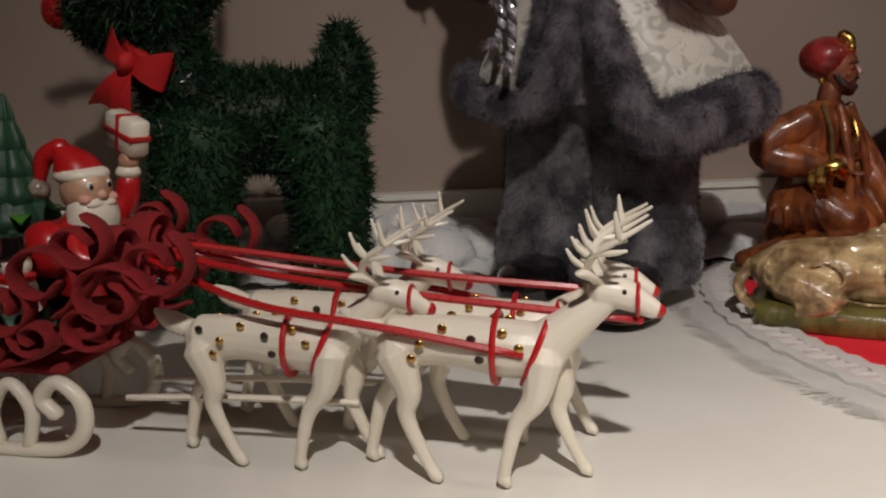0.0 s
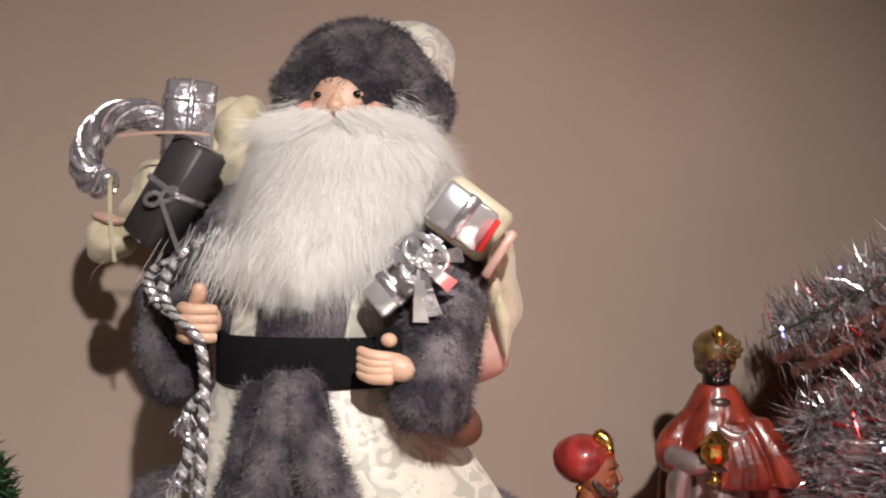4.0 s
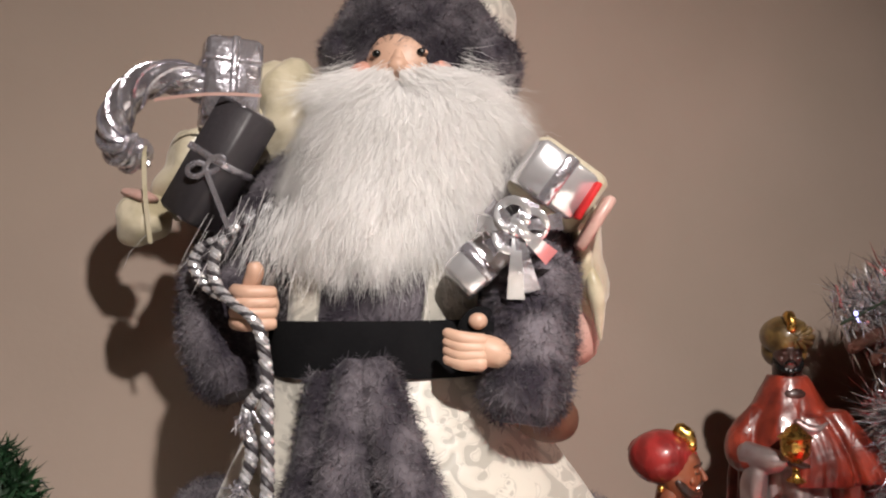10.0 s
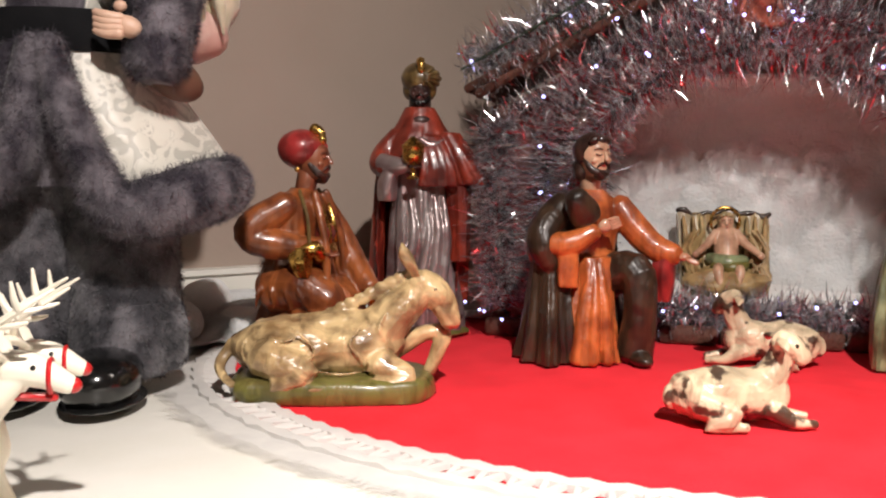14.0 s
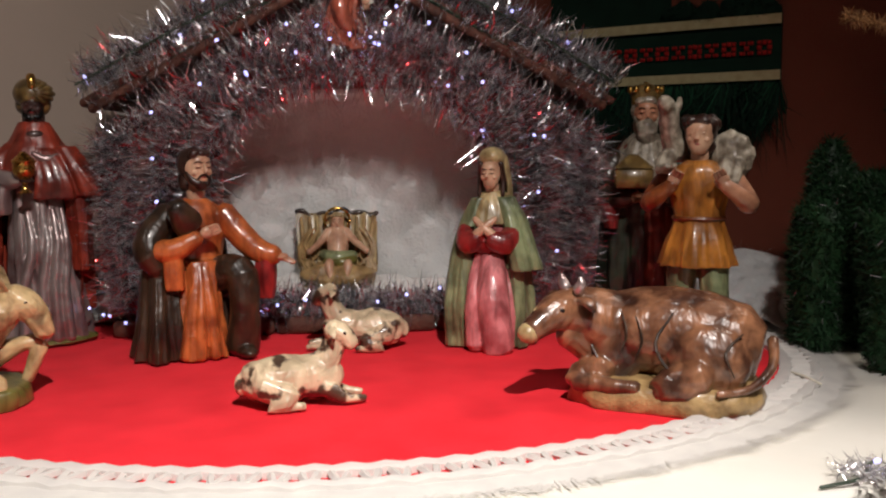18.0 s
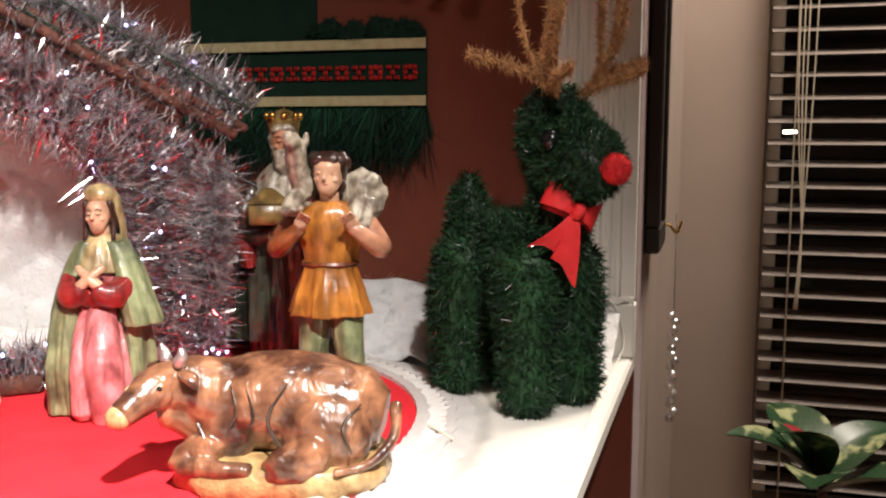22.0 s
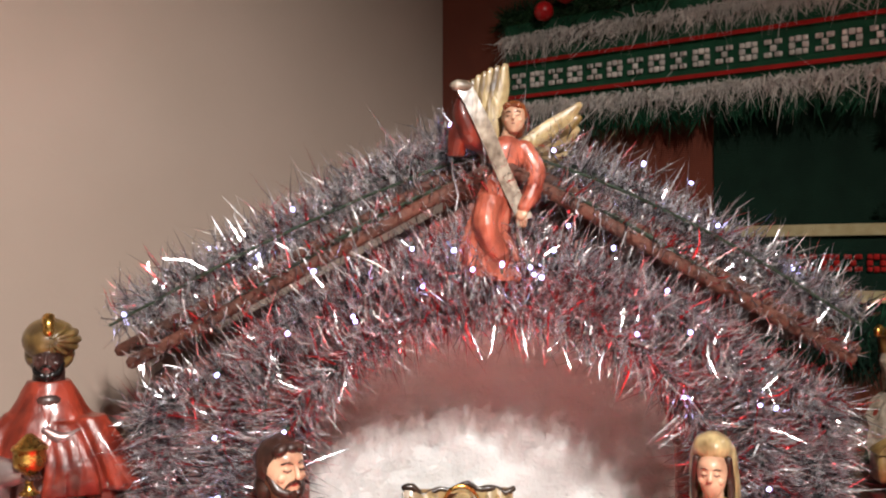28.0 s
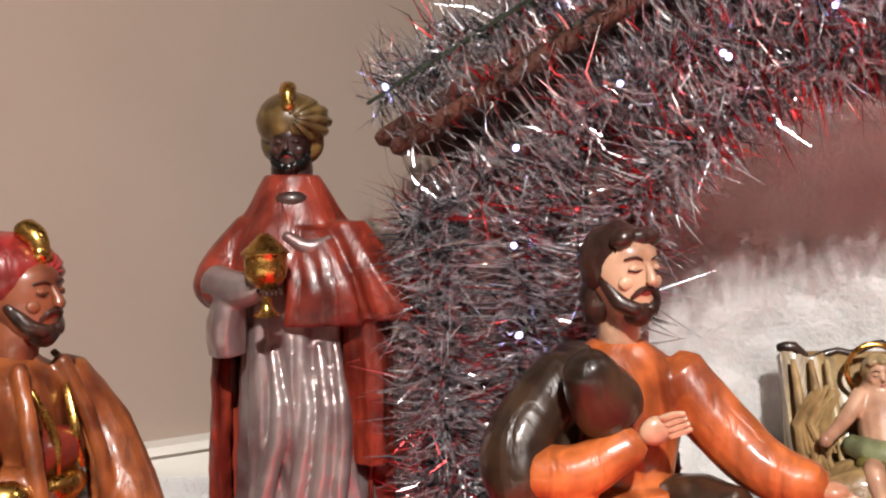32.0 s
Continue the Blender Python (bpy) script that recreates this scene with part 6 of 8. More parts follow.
def donkey_figure():
    b = Build()
    b.ball((-0.002, -0.002, 0.008), (0.069, 0.038, 0.0125), "moss", power=0.45, lump=0.1, lf=50, seg=36)
    b.ball((-0.03, 0, 0.038), (0.042, 0.028, 0.027), "donkey", lump=0.08, lf=60, seg=24)
    b.ball((0.012, 0, 0.04), (0.036, 0.025, 0.025), "donkey", lump=0.08, lf=60, seg=24)
    b.tube([(-0.05, 0, 0.048), (-0.01, 0, 0.055), (0.03, 0, 0.058)], [0.014, 0.013, 0.012], "donkey", seg=12)
    b.tube([(0.022, 0, 0.045), (0.04, 0, 0.066), (0.056, 0, 0.084), (0.06, 0, 0.09)], [0.021, 0.0165, 0.0125, 0.011], "donkey", seg=18)
    b.tube([(0.056, 0, 0.094), (0.068, 0, 0.084), (0.077, 0, 0.066), (0.079, 0, 0.058)], [0.0115, 0.0115, 0.0085, 0.0078], "donkey", seg=16)
    for s in (-1, 1):
        b.tube([(0.054, s * 0.007, 0.1), (0.049, s * 0.012, 0.112), (0.044, s * 0.016, 0.124)], [0.0042, 0.0058, 0.0014], "donkey", seg=10, flat=0.55)
        b.ball((0.068, s * 0.0095, 0.088), (0.0025, 0.0018, 0.0018), "black", seg=8, rings=6)
        b.ball((0.081, s * 0.004, 0.061), (0.0018, 0.0015, 0.0015), "umber", seg=8, rings=6)
        b.tube([(-0.045, s * 0.022, 0.036), (-0.02, s * 0.031, 0.024), (-0.038, s * 0.033, 0.014), (0.004, s * 0.034, 0.013)], [0.017, 0.012, 0.007, 0.0045], "donkey", seg=12)
    b.tube([(0.03, -0.018, 0.03), (0.05, -0.026, 0.018), (0.02, -0.03, 0.014), (0.0, -0.03, 0.013)], [0.012, 0.0075, 0.0055, 0.0045], "donkey", seg=12)
    b.tube([(0.034, 0.012, 0.034), (0.062, 0.01, 0.048), (0.074, 0.008, 0.046), (0.064, 0.006, 0.016)], [0.012, 0.0075, 0.0062, 0.0048], "donkey", seg=12)
    for i in range(9):
        t = i / 8
        b.ball((0.052 - 0.055 * t, 0, 0.1 - 0.034 * t), (0.006, 0.003, 0.0055), "donkey", turn=(0, 40, 0), seg=8, rings=6)
    b.tube([(-0.07, 0, 0.042), (-0.078, -0.012, 0.024), (-0.066, -0.03, 0.014)], [0.005, 0.004, 0.003], "donkey", seg=8)
    for pts in (((-0.03, -0.027, 0.062), (-0.012, -0.031, 0.044), (-0.022, -0.034, 0.024)), ((0.02, -0.022, 0.064), (0.012, -0.027, 0.046), (0.024, -0.026, 0.03)), ((-0.012, -0.03, 0.026), (0.006, -0.029, 0.022), (0.024, -0.026, 0.026)), ((-0.05, -0.024, 0.054), (-0.034, -0.029, 0.05), (-0.018, -0.028, 0.056)), ((0.034, -0.016, 0.07), (0.03, -0.02, 0.058), (0.036, -0.018, 0.046)), ((-0.06, -0.018, 0.05), (-0.058, -0.028, 0.034), (-0.04, -0.034, 0.02))):
        for w in (-1, 1):
            b.tube([(x, w * y, z) for x, y, z in pts], [0.0005, 0.0014, 0.0005], "donkey", seg=6)
    b.fuse(["donkey"])
    b.wobble(0.0012, 70)
    return b


def ox_figure():
    b = Build()
    H = "oxhide"
    b.ball((-0.002, 0.002, 0.008), (0.07, 0.046, 0.0135), "straw", power=0.5, lump=0.14, lf=45, seg=36)
    b.tube([(-0.056, 0, 0.044), (-0.02, 0, 0.05), (0.022, 0.002, 0.05), (0.044, 0.006, 0.048)], [0.03, 0.034, 0.032, 0.025], H, seg=24)
    for s in (-1, 1):
        b.ball((-0.036, s * 0.024, 0.037), (0.031, 0.018, 0.027), H, turn=(0, -12, 0), seg=22)
        b.ball((0.03, s * 0.02, 0.04), (0.02, 0.015, 0.026), H, turn=(0, 16, 0), seg=20)
        b.tube([(0.036, s * 0.028, 0.028), (0.056, s * 0.036, 0.018), (0.032, s * 0.043, 0.0175), (0.01, s * 0.044, 0.017)], [0.012, 0.009, 0.0065, 0.005], H, seg=14)
        b.tube([(-0.034, s * 0.036, 0.028), (-0.008, s * 0.043, 0.02), (-0.03, s * 0.045, 0.0175), (-0.004, s * 0.046, 0.0165)], [0.014, 0.0105, 0.0065, 0.005], H, seg=14)
    # neck and head turned aside
    b.tube([(0.036, 0.008, 0.054), (0.056, 0.022, 0.064), (0.065, 0.034, 0.067)], [0.027, 0.0215, 0.016], H, seg=20)
    b.tube([(0.05, 0.018, 0.04), (0.064, 0.034, 0.052)], [0.014, 0.011], H, seg=14)
    b.tube([(0.06, 0.029, 0.071), (0.07, 0.043, 0.068), (0.079, 0.056, 0.06), (0.083, 0.061, 0.0565)], [0.0145, 0.0135, 0.0098, 0.0088], H, seg=18)
    b.ball((0.084, 0.0625, 0.0555), (0.0082, 0.0082, 0.0078), "cream", seg=16)
    b.tube([(0.075, 0.042, 0.076), (0.081, 0.054, 0.069)], [0.003, 0.0035], "cream", seg=8)
    for s, e in ((1, (-0.75, 0.6)), (-1, (0.75, -0.6))):
        x, y = 0.061 + e[0] * 0.013, 0.033 + e[1] * 0.013
        b.tube([(x, y, 0.078), (x + e[0] * 0.009, y + e[1] * 0.009, 0.077), (x + e[0] * 0.016, y + e[1] * 0.016, 0.071)], [0.004, 0.0058, 0.0018], H, seg=10, flat=0.6)
        b.tube([(0.06 + e[0] * 0.008, 0.034 + e[1] * 0.008, 0.084), (0.06 + e[0] * 0.012, 0.034 + e[1] * 0.012, 0.0895), (0.061 + e[0] * 0.012, 0.035 + e[1] * 0.012, 0.094)], [0.0046, 0.0038, 0.0016], "silverrobe", seg=10)
        b.ball((0.0715 + e[0] * 0.0118, 0.045 + e[1] * 0.0118, 0.071), (0.0024, 0.0024, 0.0018), "black", seg=8, rings=6)
    b.fuse([H])
    b.tube([(-0.078, 0.002, 0.05), (-0.079, 0.018, 0.034), (-0.066, 0.034, 0.021), (-0.046, 0.045, 0.018)], [0.004, 0.0034, 0.003, 0.0026], "oxhide", seg=9)
    for pts in (((-0.012, 0.03, 0.07), (-0.002, 0.037, 0.05), (-0.012, 0.043, 0.032), (-0.03, 0.047, 0.023)), ((0.042, 0.024, 0.066), (0.046, 0.031, 0.046), (0.036, 0.038, 0.03)), ((0.014, 0.03, 0.066), (0.008, 0.036, 0.05), (0.014, 0.038, 0.032)), ((0.024, 0.03, 0.068), (0.019, 0.036, 0.054), (0.024, 0.038, 0.04)), ((-0.06, 0.03, 0.058), (-0.05, 0.04, 0.046), (-0.056, 0.043, 0.03)), ((0.054, 0.014, 0.082), (0.05, 0.026, 0.068), (0.056, 0.034, 0.052))):
        for w in (-1, 1):
            b.tube([(x, w * y, z) for x, y, z in pts], [0.0005] + [0.0012] * (len(pts) - 2) + [0.0005], "umber", seg=6)
    b.wobble(0.0009, 60)
    return b


def sheep_figure():
    b = Build()
    b.ball((-0.012, 0, 0.02), (0.031, 0.02, 0.019), "sheep", lump=0.1, lf=90, seg=24)
    b.ball((0.014, 0, 0.021), (0.022, 0.016, 0.018), "sheep", lump=0.08, lf=90)
    b.tube([(0.02, 0, 0.026), (0.028, 0, 0.042), (0.031, 0, 0.05)], [0.0125, 0.0095, 0.0085], "sheep", seg=14)
    b.tube([(0.027, 0, 0.056), (0.036, -0.003, 0.052), (0.043, -0.006, 0.045)], [0.0082, 0.0078, 0.0055], "sheep", seg=14)
    for s in (-1, 1):
        b.tube([(0.027, s * 0.006, 0.058), (0.026, s * 0.014, 0.057), (0.027, s * 0.02, 0.053)], [0.0028, 0.0042, 0.0012], "sheep", seg=8, flat=0.5)
        b.ball((0.036, -0.003 + s * 0.0068, 0.0545), 0.0014, "black", seg=6, rings=5)
        b.tube([(-0.024, s * 0.013, 0.018), (-0.006, s * 0.021, 0.011), (-0.02, s * 0.023, 0.005), (0.004, s * 0.022, 0.004)], [0.011, 0.008, 0.0045, 0.003], "sheep", seg=10)
        b.tube([(0.02, s * 0.009, 0.015), (0.036, s * 0.013, 0.006), (0.05, s * 0.01, 0.004)], [0.0085, 0.0045, 0.003], "sheep", seg=10)
    b.ball((-0.04, 0, 0.018), (0.006, 0.005, 0.009), "sheep")
    b.fuse(["sheep"], 0.0008)
    b.wobble(0.0007, 90)
    return b


Z = 0.0044
C = "painted figure"
standing_king().done("king_figurine", pose(0.652, 0.684, Z, 0, 0, -34) @ Matrix.Diagonal((1, 1, 0.965, 1)), label="glazed standing king figurine in red cloak with gold vessel", category=C)
kneeling_king().done("king_figurine", pose(0.507, 0.66, Z, 0, 0, 36) @ Matrix.Diagonal((1, 1, 0.96, 1)), label="glazed kneeling king figurine in amber robe and red turban", category=C)
crowned_king().done("king_figurine", pose(1.06, 0.215, Z, 0, 0, -62), label="glazed crowned king figurine in green cloak with gold casket", category=C)
joseph_figure().done("bearded_figurine", pose(0.7, 0.508, Z, 0, 0, -30), label="glazed kneeling bearded figurine in orange robe and dark cloak", category=C)
mary_figure().done("kneeling_figurine", pose(0.883, 0.296, Z, 0, 0, -72) @ Matrix.Scale(1.02, 4) @ Matrix.Diagonal((0.89, 0.95, 1, 1)), label="glazed kneeling woman figurine in pink dress and green cloak", category=C)
shepherd_figure().done("shepherd_figurine", pose(0.925, 0.108, Z, 0, 0, -72), label="glazed shepherd boy figurine in orange tunic carrying a lamb", category=C)
angel_figure().done("angel_figurine", pose(0.846, 0.44, 0.35, 0, 0, -44) @ Matrix.Scale(0.87, 4), label="glazed angel figurine in rose robe with gold wings and scroll", category=C)
manger_figure().done("manger_figurine", HUT @ pose(-0.02, 0.036, 0.041, 0, 0, 3) @ Matrix.Scale(1.1, 4), label="glazed infant figurine with halo in a straw manger", category=C)
donkey_figure().done("donkey_figurine", pose(0.462, 0.538, Z, 0, 0, -38) @ Matrix.Diagonal((1.06, 1.06, 0.88, 1)), label="cream glazed lying donkey figurine on a mossy base", category=C)
ox_figure().done("cattle_figurine", pose(0.784, 0.085, Z, 0, 0, 102) @ Matrix.Scale(1.02, 4), label="brown glazed lying ox figurine on a mossy base", category=C)
sh = sheep_figure().done("sheep_figurine", pose(0.619, 0.308, Z, 0, 0, -42), label="cream glazed lying sheep figurine with dark patches", category=C, group="sheep figurines")
copy_thing(sh, pose(0.797, 0.392, Z, 0, 0, 128))


# ---- tall plush doll (one mesh) ----
def santa_doll():
    b = Build()
    for s in (-1, 1):
        x = 0.007 + s * 0.034
        b.tube([(x - s * 0.004, 0.012, 0.16), (x, 0.01, 0.1), (x + s * 0.003, 0.006, 0.05), (x + s * 0.003, 0.004, 0.028)], [0.042, 0.04, 0.039, 0.04], "greycloth", seg=26)
        b.loft([(x + s * 0.003, 0.004, 0.014, 0.036, 0.036, 1), (x + s * 0.004, 0.003, 0.026, 0.041, 0.04, 1), (x + s * 0.004, 0.003, 0.048, 0.041, 0.04, 1), (x + s * 0.003, 0.004, 0.066, 0.037, 0.036, 1)], "greycloth", seg=34, fold=0.04, k=5)
        b.ball((x, -0.05, 0.019), (0.026, 0.04, 0.02), "boot", power=0.85)
        b.ball((x, -0.046, 0.004), (0.028, 0.044, 0.004), "boot")
    # coat body, brocade skirts and rolled fur edges
    b.loft([(0.006, 0.008, 0.15, 0.07, 0.05), (0.006, 0.005, 0.19, 0.064, 0.048), (0.006, 0.002, 0.245, 0.054, 0.044), (0.008, 0.004, 0.28, 0.058, 0.044), (0.01, 0.012, 0.33, 0.06, 0.042), (0.012, 0.022, 0.37, 0.048, 0.034), (0.014, 0.03, 0.39, 0.024, 0.024)], "greyfur", seg=40, fold=0.02, k=7)
    b.loft([(0.018, 0.002, 0.148, 0.107, 0.064, 1), (0.015, 0.002, 0.175, 0.097, 0.062, 1), (0.011, 0.002, 0.21, 0.078, 0.056, 0.7), (0.006, 0.002, 0.246, 0.058, 0.047, 0.2)], "brocade", seg=64, fold=0.035, k=5, arc=(-74, 236), thick=0.003)
    b.tube([(0.01, -0.05, 0.245), (0.024, -0.06, 0.205), (0.042, -0.066, 0.165), (0.058, -0.064, 0.137), (0.082, -0.052, 0.138), (0.106, -0.028, 0.146), (0.113, 0.01, 0.15), (0.1, 0.045, 0.15)], [0.011, 0.013, 0.014, 0.017, 0.021, 0.022, 0.022, 0.02], "greyfur", seg=16, n=6)
    b.tube([(0.002, -0.05, 0.245), (-0.002, -0.058, 0.205), (-0.006, -0.064, 0.175), (-0.024, -0.064, 0.15), (-0.052, -0.054, 0.15), (-0.082, -0.034, 0.158), (-0.092, 0.0, 0.17), (-0.085, 0.045, 0.16)], [0.011, 0.014, 0.014, 0.013, 0.012, 0.012, 0.012, 0.012], "greyfur", seg=16, n=6)
    b.tube([(-0.014, -0.048, 0.24), (-0.02, -0.054, 0.2), (-0.03, -0.054, 0.172)], [0.009, 0.009, 0.008], "greyfur", seg=14)
    b.loft([(0.006, 0.0, 0.2415, 0.0595, 0.049), (0.006, 0.0, 0.243, 0.0605, 0.05), (0.006, 0.0, 0.267, 0.0605, 0.05), (0.006, 0.0, 0.2685, 0.0595, 0.049)], "velvet", seg=48, n=2)
    # brocade strips beside the fur front, above the belt
    for arc in ((-64, -34), (-140, -118)):
        b.loft([(0.006, 0.002, 0.262, 0.0595, 0.048), (0.008, 0.004, 0.28, 0.0605, 0.0475), (0.01, 0.01, 0.312, 0.0625, 0.0455)], "brocade", seg=14, fold=0.02, k=9, arc=arc, thick=0.003)
    # flap and pouch on the right skirt
    b.ball((0.09, -0.032, 0.224), (0.022, 0.014, 0.014), "brownleather", turn=(0, 25, 40))
    # arms
    b.tube([(-0.04, 0.015, 0.345), (-0.074, 0.008, 0.31), (-0.08, -0.008, 0.285), (-0.066, -0.028, 0.279)], [0.021, 0.0205, 0.019, 0.016], "greyfur", seg=22)
    b.tube([(-0.08, -0.008, 0.292), (-0.078, -0.018, 0.264), (-0.068, -0.026, 0.238)], [0.0195, 0.0195, 0.017], "greyfur", seg=20)
    b.tube([(0.06, 0.012, 0.345), (0.084, -0.004, 0.31), (0.088, -0.03, 0.28), (0.08, -0.046, 0.27)], [0.023, 0.022, 0.02, 0.017], "greyfur", seg=22)
    b.tube([(0.086, -0.03, 0.288), (0.084, -0.042, 0.256), (0.081, -0.047, 0.23)], [0.021, 0.022, 0.02], "greyfur", seg=20)
    # black ball stands in for the dark opening of the right cuff
    b.ball((0.062, -0.048, 0.262), (0.012, 0.008, 0.014), "velvet")
    b.ball((0.061, -0.056, 0.269), (0.0045, 0.0035, 0.004), "vinyl")
    # palms: fingers curled round the cord, and the open right one
    b.t = Matrix.Translation((-0.05, -0.046, 0.272)) @ Matrix.Scale(0.82, 4) @ Matrix.Translation((0.05, 0.046, -0.272))
    x, y, z = -0.05, -0.046, 0.278
    b.ball((x, y + 0.006, z), (0.014, 0.011, 0.013), "vinyl")
    for i in range(4):
        zz = z + 0.009 - i * 0.0062
        b.tube([(x - 0.011, y - 0.001, zz), (x - 0.002, y - 0.009, zz - 0.001), (x + 0.013, y - 0.004, zz - 0.001)], [0.0046, 0.0046, 0.004], "vinyl", seg=10)
    b.tube([(x - 0.002, y, z + 0.012), (x + 0.002, y - 0.004, z + 0.02), (x + 0.002, y - 0.005, z + 0.0235)], [0.0055, 0.0055, 0.005], "vinyl", seg=10)
    b.t = Matrix()
    b.t = Matrix.Translation((0.07, -0.06, 0.252)) @ Matrix.Scale(0.8, 4) @ Matrix.Translation((-0.07, 0.06, -0.252))
    x, y, z = 0.066, -0.06, 0.256
    b.ball((x, y, z), (0.015, 0.009, 0.009), "vinyl", turn=(0, 20, 0))
    for i in range(4):
        b.tube([(x - 0.004, y - 0.004 - 0.001 * i, z + 0.006 - i * 0.0042), (x - 0.016, y - 0.007, z + 0.008 - i * 0.0048), (x - 0.025, y - 0.004, z + 0.011 - i * 0.005)], [0.0046, 0.0042, 0.0032], "vinyl", seg=10)
    b.t = Matrix()
    # head, face and fur hat
    keep = b.t
    b.t = Matrix.Translation((0.0155, 0.04, 0.0))
    b.ball((0, 0, 0.406), (0.03, 0.041, 0.036), "vinyl", seg=28, rings=20)
    b.ball((0, -0.0405, 0.4045), (0.0058, 0.0062, 0.0052), "vinyl", seg=16)
    b.tube([(0, -0.0365, 0.415), (0, -0.04, 0.406)], [0.0025, 0.0045], "vinyl", seg=14)
    for s in (-1, 1):
        b.ball((s * 0.005, -0.0395, 0.402), (0.0042, 0.0042, 0.004), "vinyl", seg=12)
        b.ball((s * 0.0205, -0.028, 0.4025), (0.0092, 0.0075, 0.0085), "blush", seg=16)
        b.ball((s * 0.0125, -0.0362, 0.4125), (0.0036, 0.0022, 0.0018), "vinyl", seg=12)
        b.ball((s * 0.0122, -0.0378, 0.4125), (0.0025, 0.0014, 0.0021), "black", seg=10)
    b.t = Matrix.Translation((0.0185, 0.052, -0.002))
    b.loft([(0, 0, 0.4, 0.051, 0.047, 1), (0, 0, 0.414, 0.053, 0.048, 1), (0, 0, 0.432, 0.051, 0.047, 1), (0, 0.001, 0.449, 0.043, 0.042, 1), (0, 0.003, 0.461, 0.033, 0.032, 1), (0, 0.005, 0.469, 0.017, 0.018, 1), (0, 0.006, 0.472, 0.004, 0.004, 1)], "greyfur", seg=44, fold=0.015, k=5)
    b.ball((0.043, -0.008, 0.411), (0.017, 0.034, 0.022), "greyfur", turn=(0, 30, 0), seg=22)
    b.ball((-0.04, -0.008, 0.421), (0.013, 0.03, 0.016), "greyfur", turn=(0, -30, 0), seg=20)
    b.loft([(0.014, 0.02, 0.43, 0.042, 0.036, 1), (0.02, 0.022, 0.455, 0.037, 0.032, 1), (0.024, 0.026, 0.472, 0.022, 0.02, 1), (0.026, 0.028, 0.478, 0.005, 0.005, 1)], "brocade", seg=30, fold=0.06, k=6)
    b.t = keep
    # fur standing on the plush
    b.strands(120000, 0.0056, 0.00034, "greyfur", on=["greyfur"], spread=0.7, seed=5, fall=(0, 0, -0.45), curl=0.2)
    b.strands(30000, 0.0045, 0.0005, "greycloth", on=["greycloth"], spread=0.8, seed=6, fall=(0, 0, -0.8))
    # beard: wavy locks from cheeks to belt
    rng = np.random.RandomState(8)
    core = [(0.02, 0.03, 0.402, 0.036, 0.02), (0.02, 0.016, 0.384, 0.049, 0.032), (0.014, 0.002, 0.352, 0.05, 0.035), (0.007, -0.012, 0.328, 0.041, 0.029), (0.004, -0.023, 0.311, 0.028, 0.018), (0.006, -0.029, 0.301, 0.011, 0.008)]
    b.loft(core, "beard", seg=48, fold=0.06, k=9, twist=20)
    n = 44000
    lock = rng.randint(0, 420, n)
    la, lz, lt, lr = rng.uniform(-1.9, 1.9, 420), rng.beta(1.25, 1.0, 420), rng.normal(0, 1, (420, 2)), rng.uniform(0.98, 1.14, 420)
    a = la[lock] + rng.normal(0, 0.09, n)
    zz = np.clip(lz[lock] + rng.normal(0, 0.05, n), 0, 1)
    z = 0.304 + 0.1 * zz
    cx, cy, rx, ry = (np.interp(z, [c[2] for c in core][::-1], [c[i] for c in core][::-1]) for i in (0, 1, 3, 4))
    grow = lr[lock]
    p = np.stack([cx + np.sin(a) * rx * grow, cy - np.cos(a) * ry * grow, z], 1)
    d = np.stack([np.sin(a) * (0.12 + 0.75 * zz ** 2) + 0.16 * lt[lock, 0], -np.cos(a) * (0.25 + 0.6 * zz ** 2) - 0.1 + 0.1 * lt[lock, 1], -1 + 0.2 * zz], 1)
    b.blades(p, d, (0.024 + 0.014 * zz)[:, None], 0.00036, "beard", 0.1, rng, 0.12, face=np.stack([np.sin(a), -np.cos(a) - 0.2, 0.3 + 0 * a], 1) * 2)
    # moustache and cheek hair, brushed outward
    m = 7000
    s = rng.choice([-1, 1], m)
    u = rng.uniform(0.0, 1.0, m)
    p = np.stack([0.0155 + s * (0.001 + 0.03 * u), -0.004 + 0.018 * u ** 2 + rng.normal(0, 0.003, m), 0.3965 + 0.004 * u + rng.normal(0, 0.0025, m)], 1)
    d = np.stack([s * (0.75 + 0.3 * u), -0.35 + 0 * s, -0.75 + 0.25 * u], 1)
    b.blades(p, d, 0.034, 0.00036, "beard", 0.16, rng, 0.14, face=np.tile((0.0, -2.0, 0.8), (m, 1)))
    m = 9000
    s = rng.choice([-1, 1], m)
    u = rng.uniform(0.0, 1.0, m)
    p = np.stack([0.018 + s * (0.026 + 0.02 * u), 0.012 + 0.026 * rng.rand(m), 0.412 - 0.05 * u + rng.normal(0, 0.004, m)], 1)
    d = np.stack([s * 0.95, -0.3 + 0 * s, -0.5 - 0.4 * u], 1)
    b.blades(p, d, 0.03, 0.00036, "beard", 0.2, rng, 0.16, face=np.stack([s * 1.5, -1.5 + 0 * s, 0.8 + 0 * s], 1))
    # sparse fly-away tips at the lower edge
    m = 3500
    p = np.stack([0.002 + rng.normal(0, 0.024, m), -0.03 + rng.normal(0, 0.006, m), 0.319 + rng.normal(0, 0.007, m)], 1)
    b.blades(p, np.stack([(p[:, 0] - 0.002) * 7, -0.2 + 0 * p[:, 0], -1 + 0 * p[:, 0]], 1), 0.03, 0.00034, "beard", 0.12, rng, 0.12, face=np.tile((0.0, -2.0, 0.4), (m, 1)))

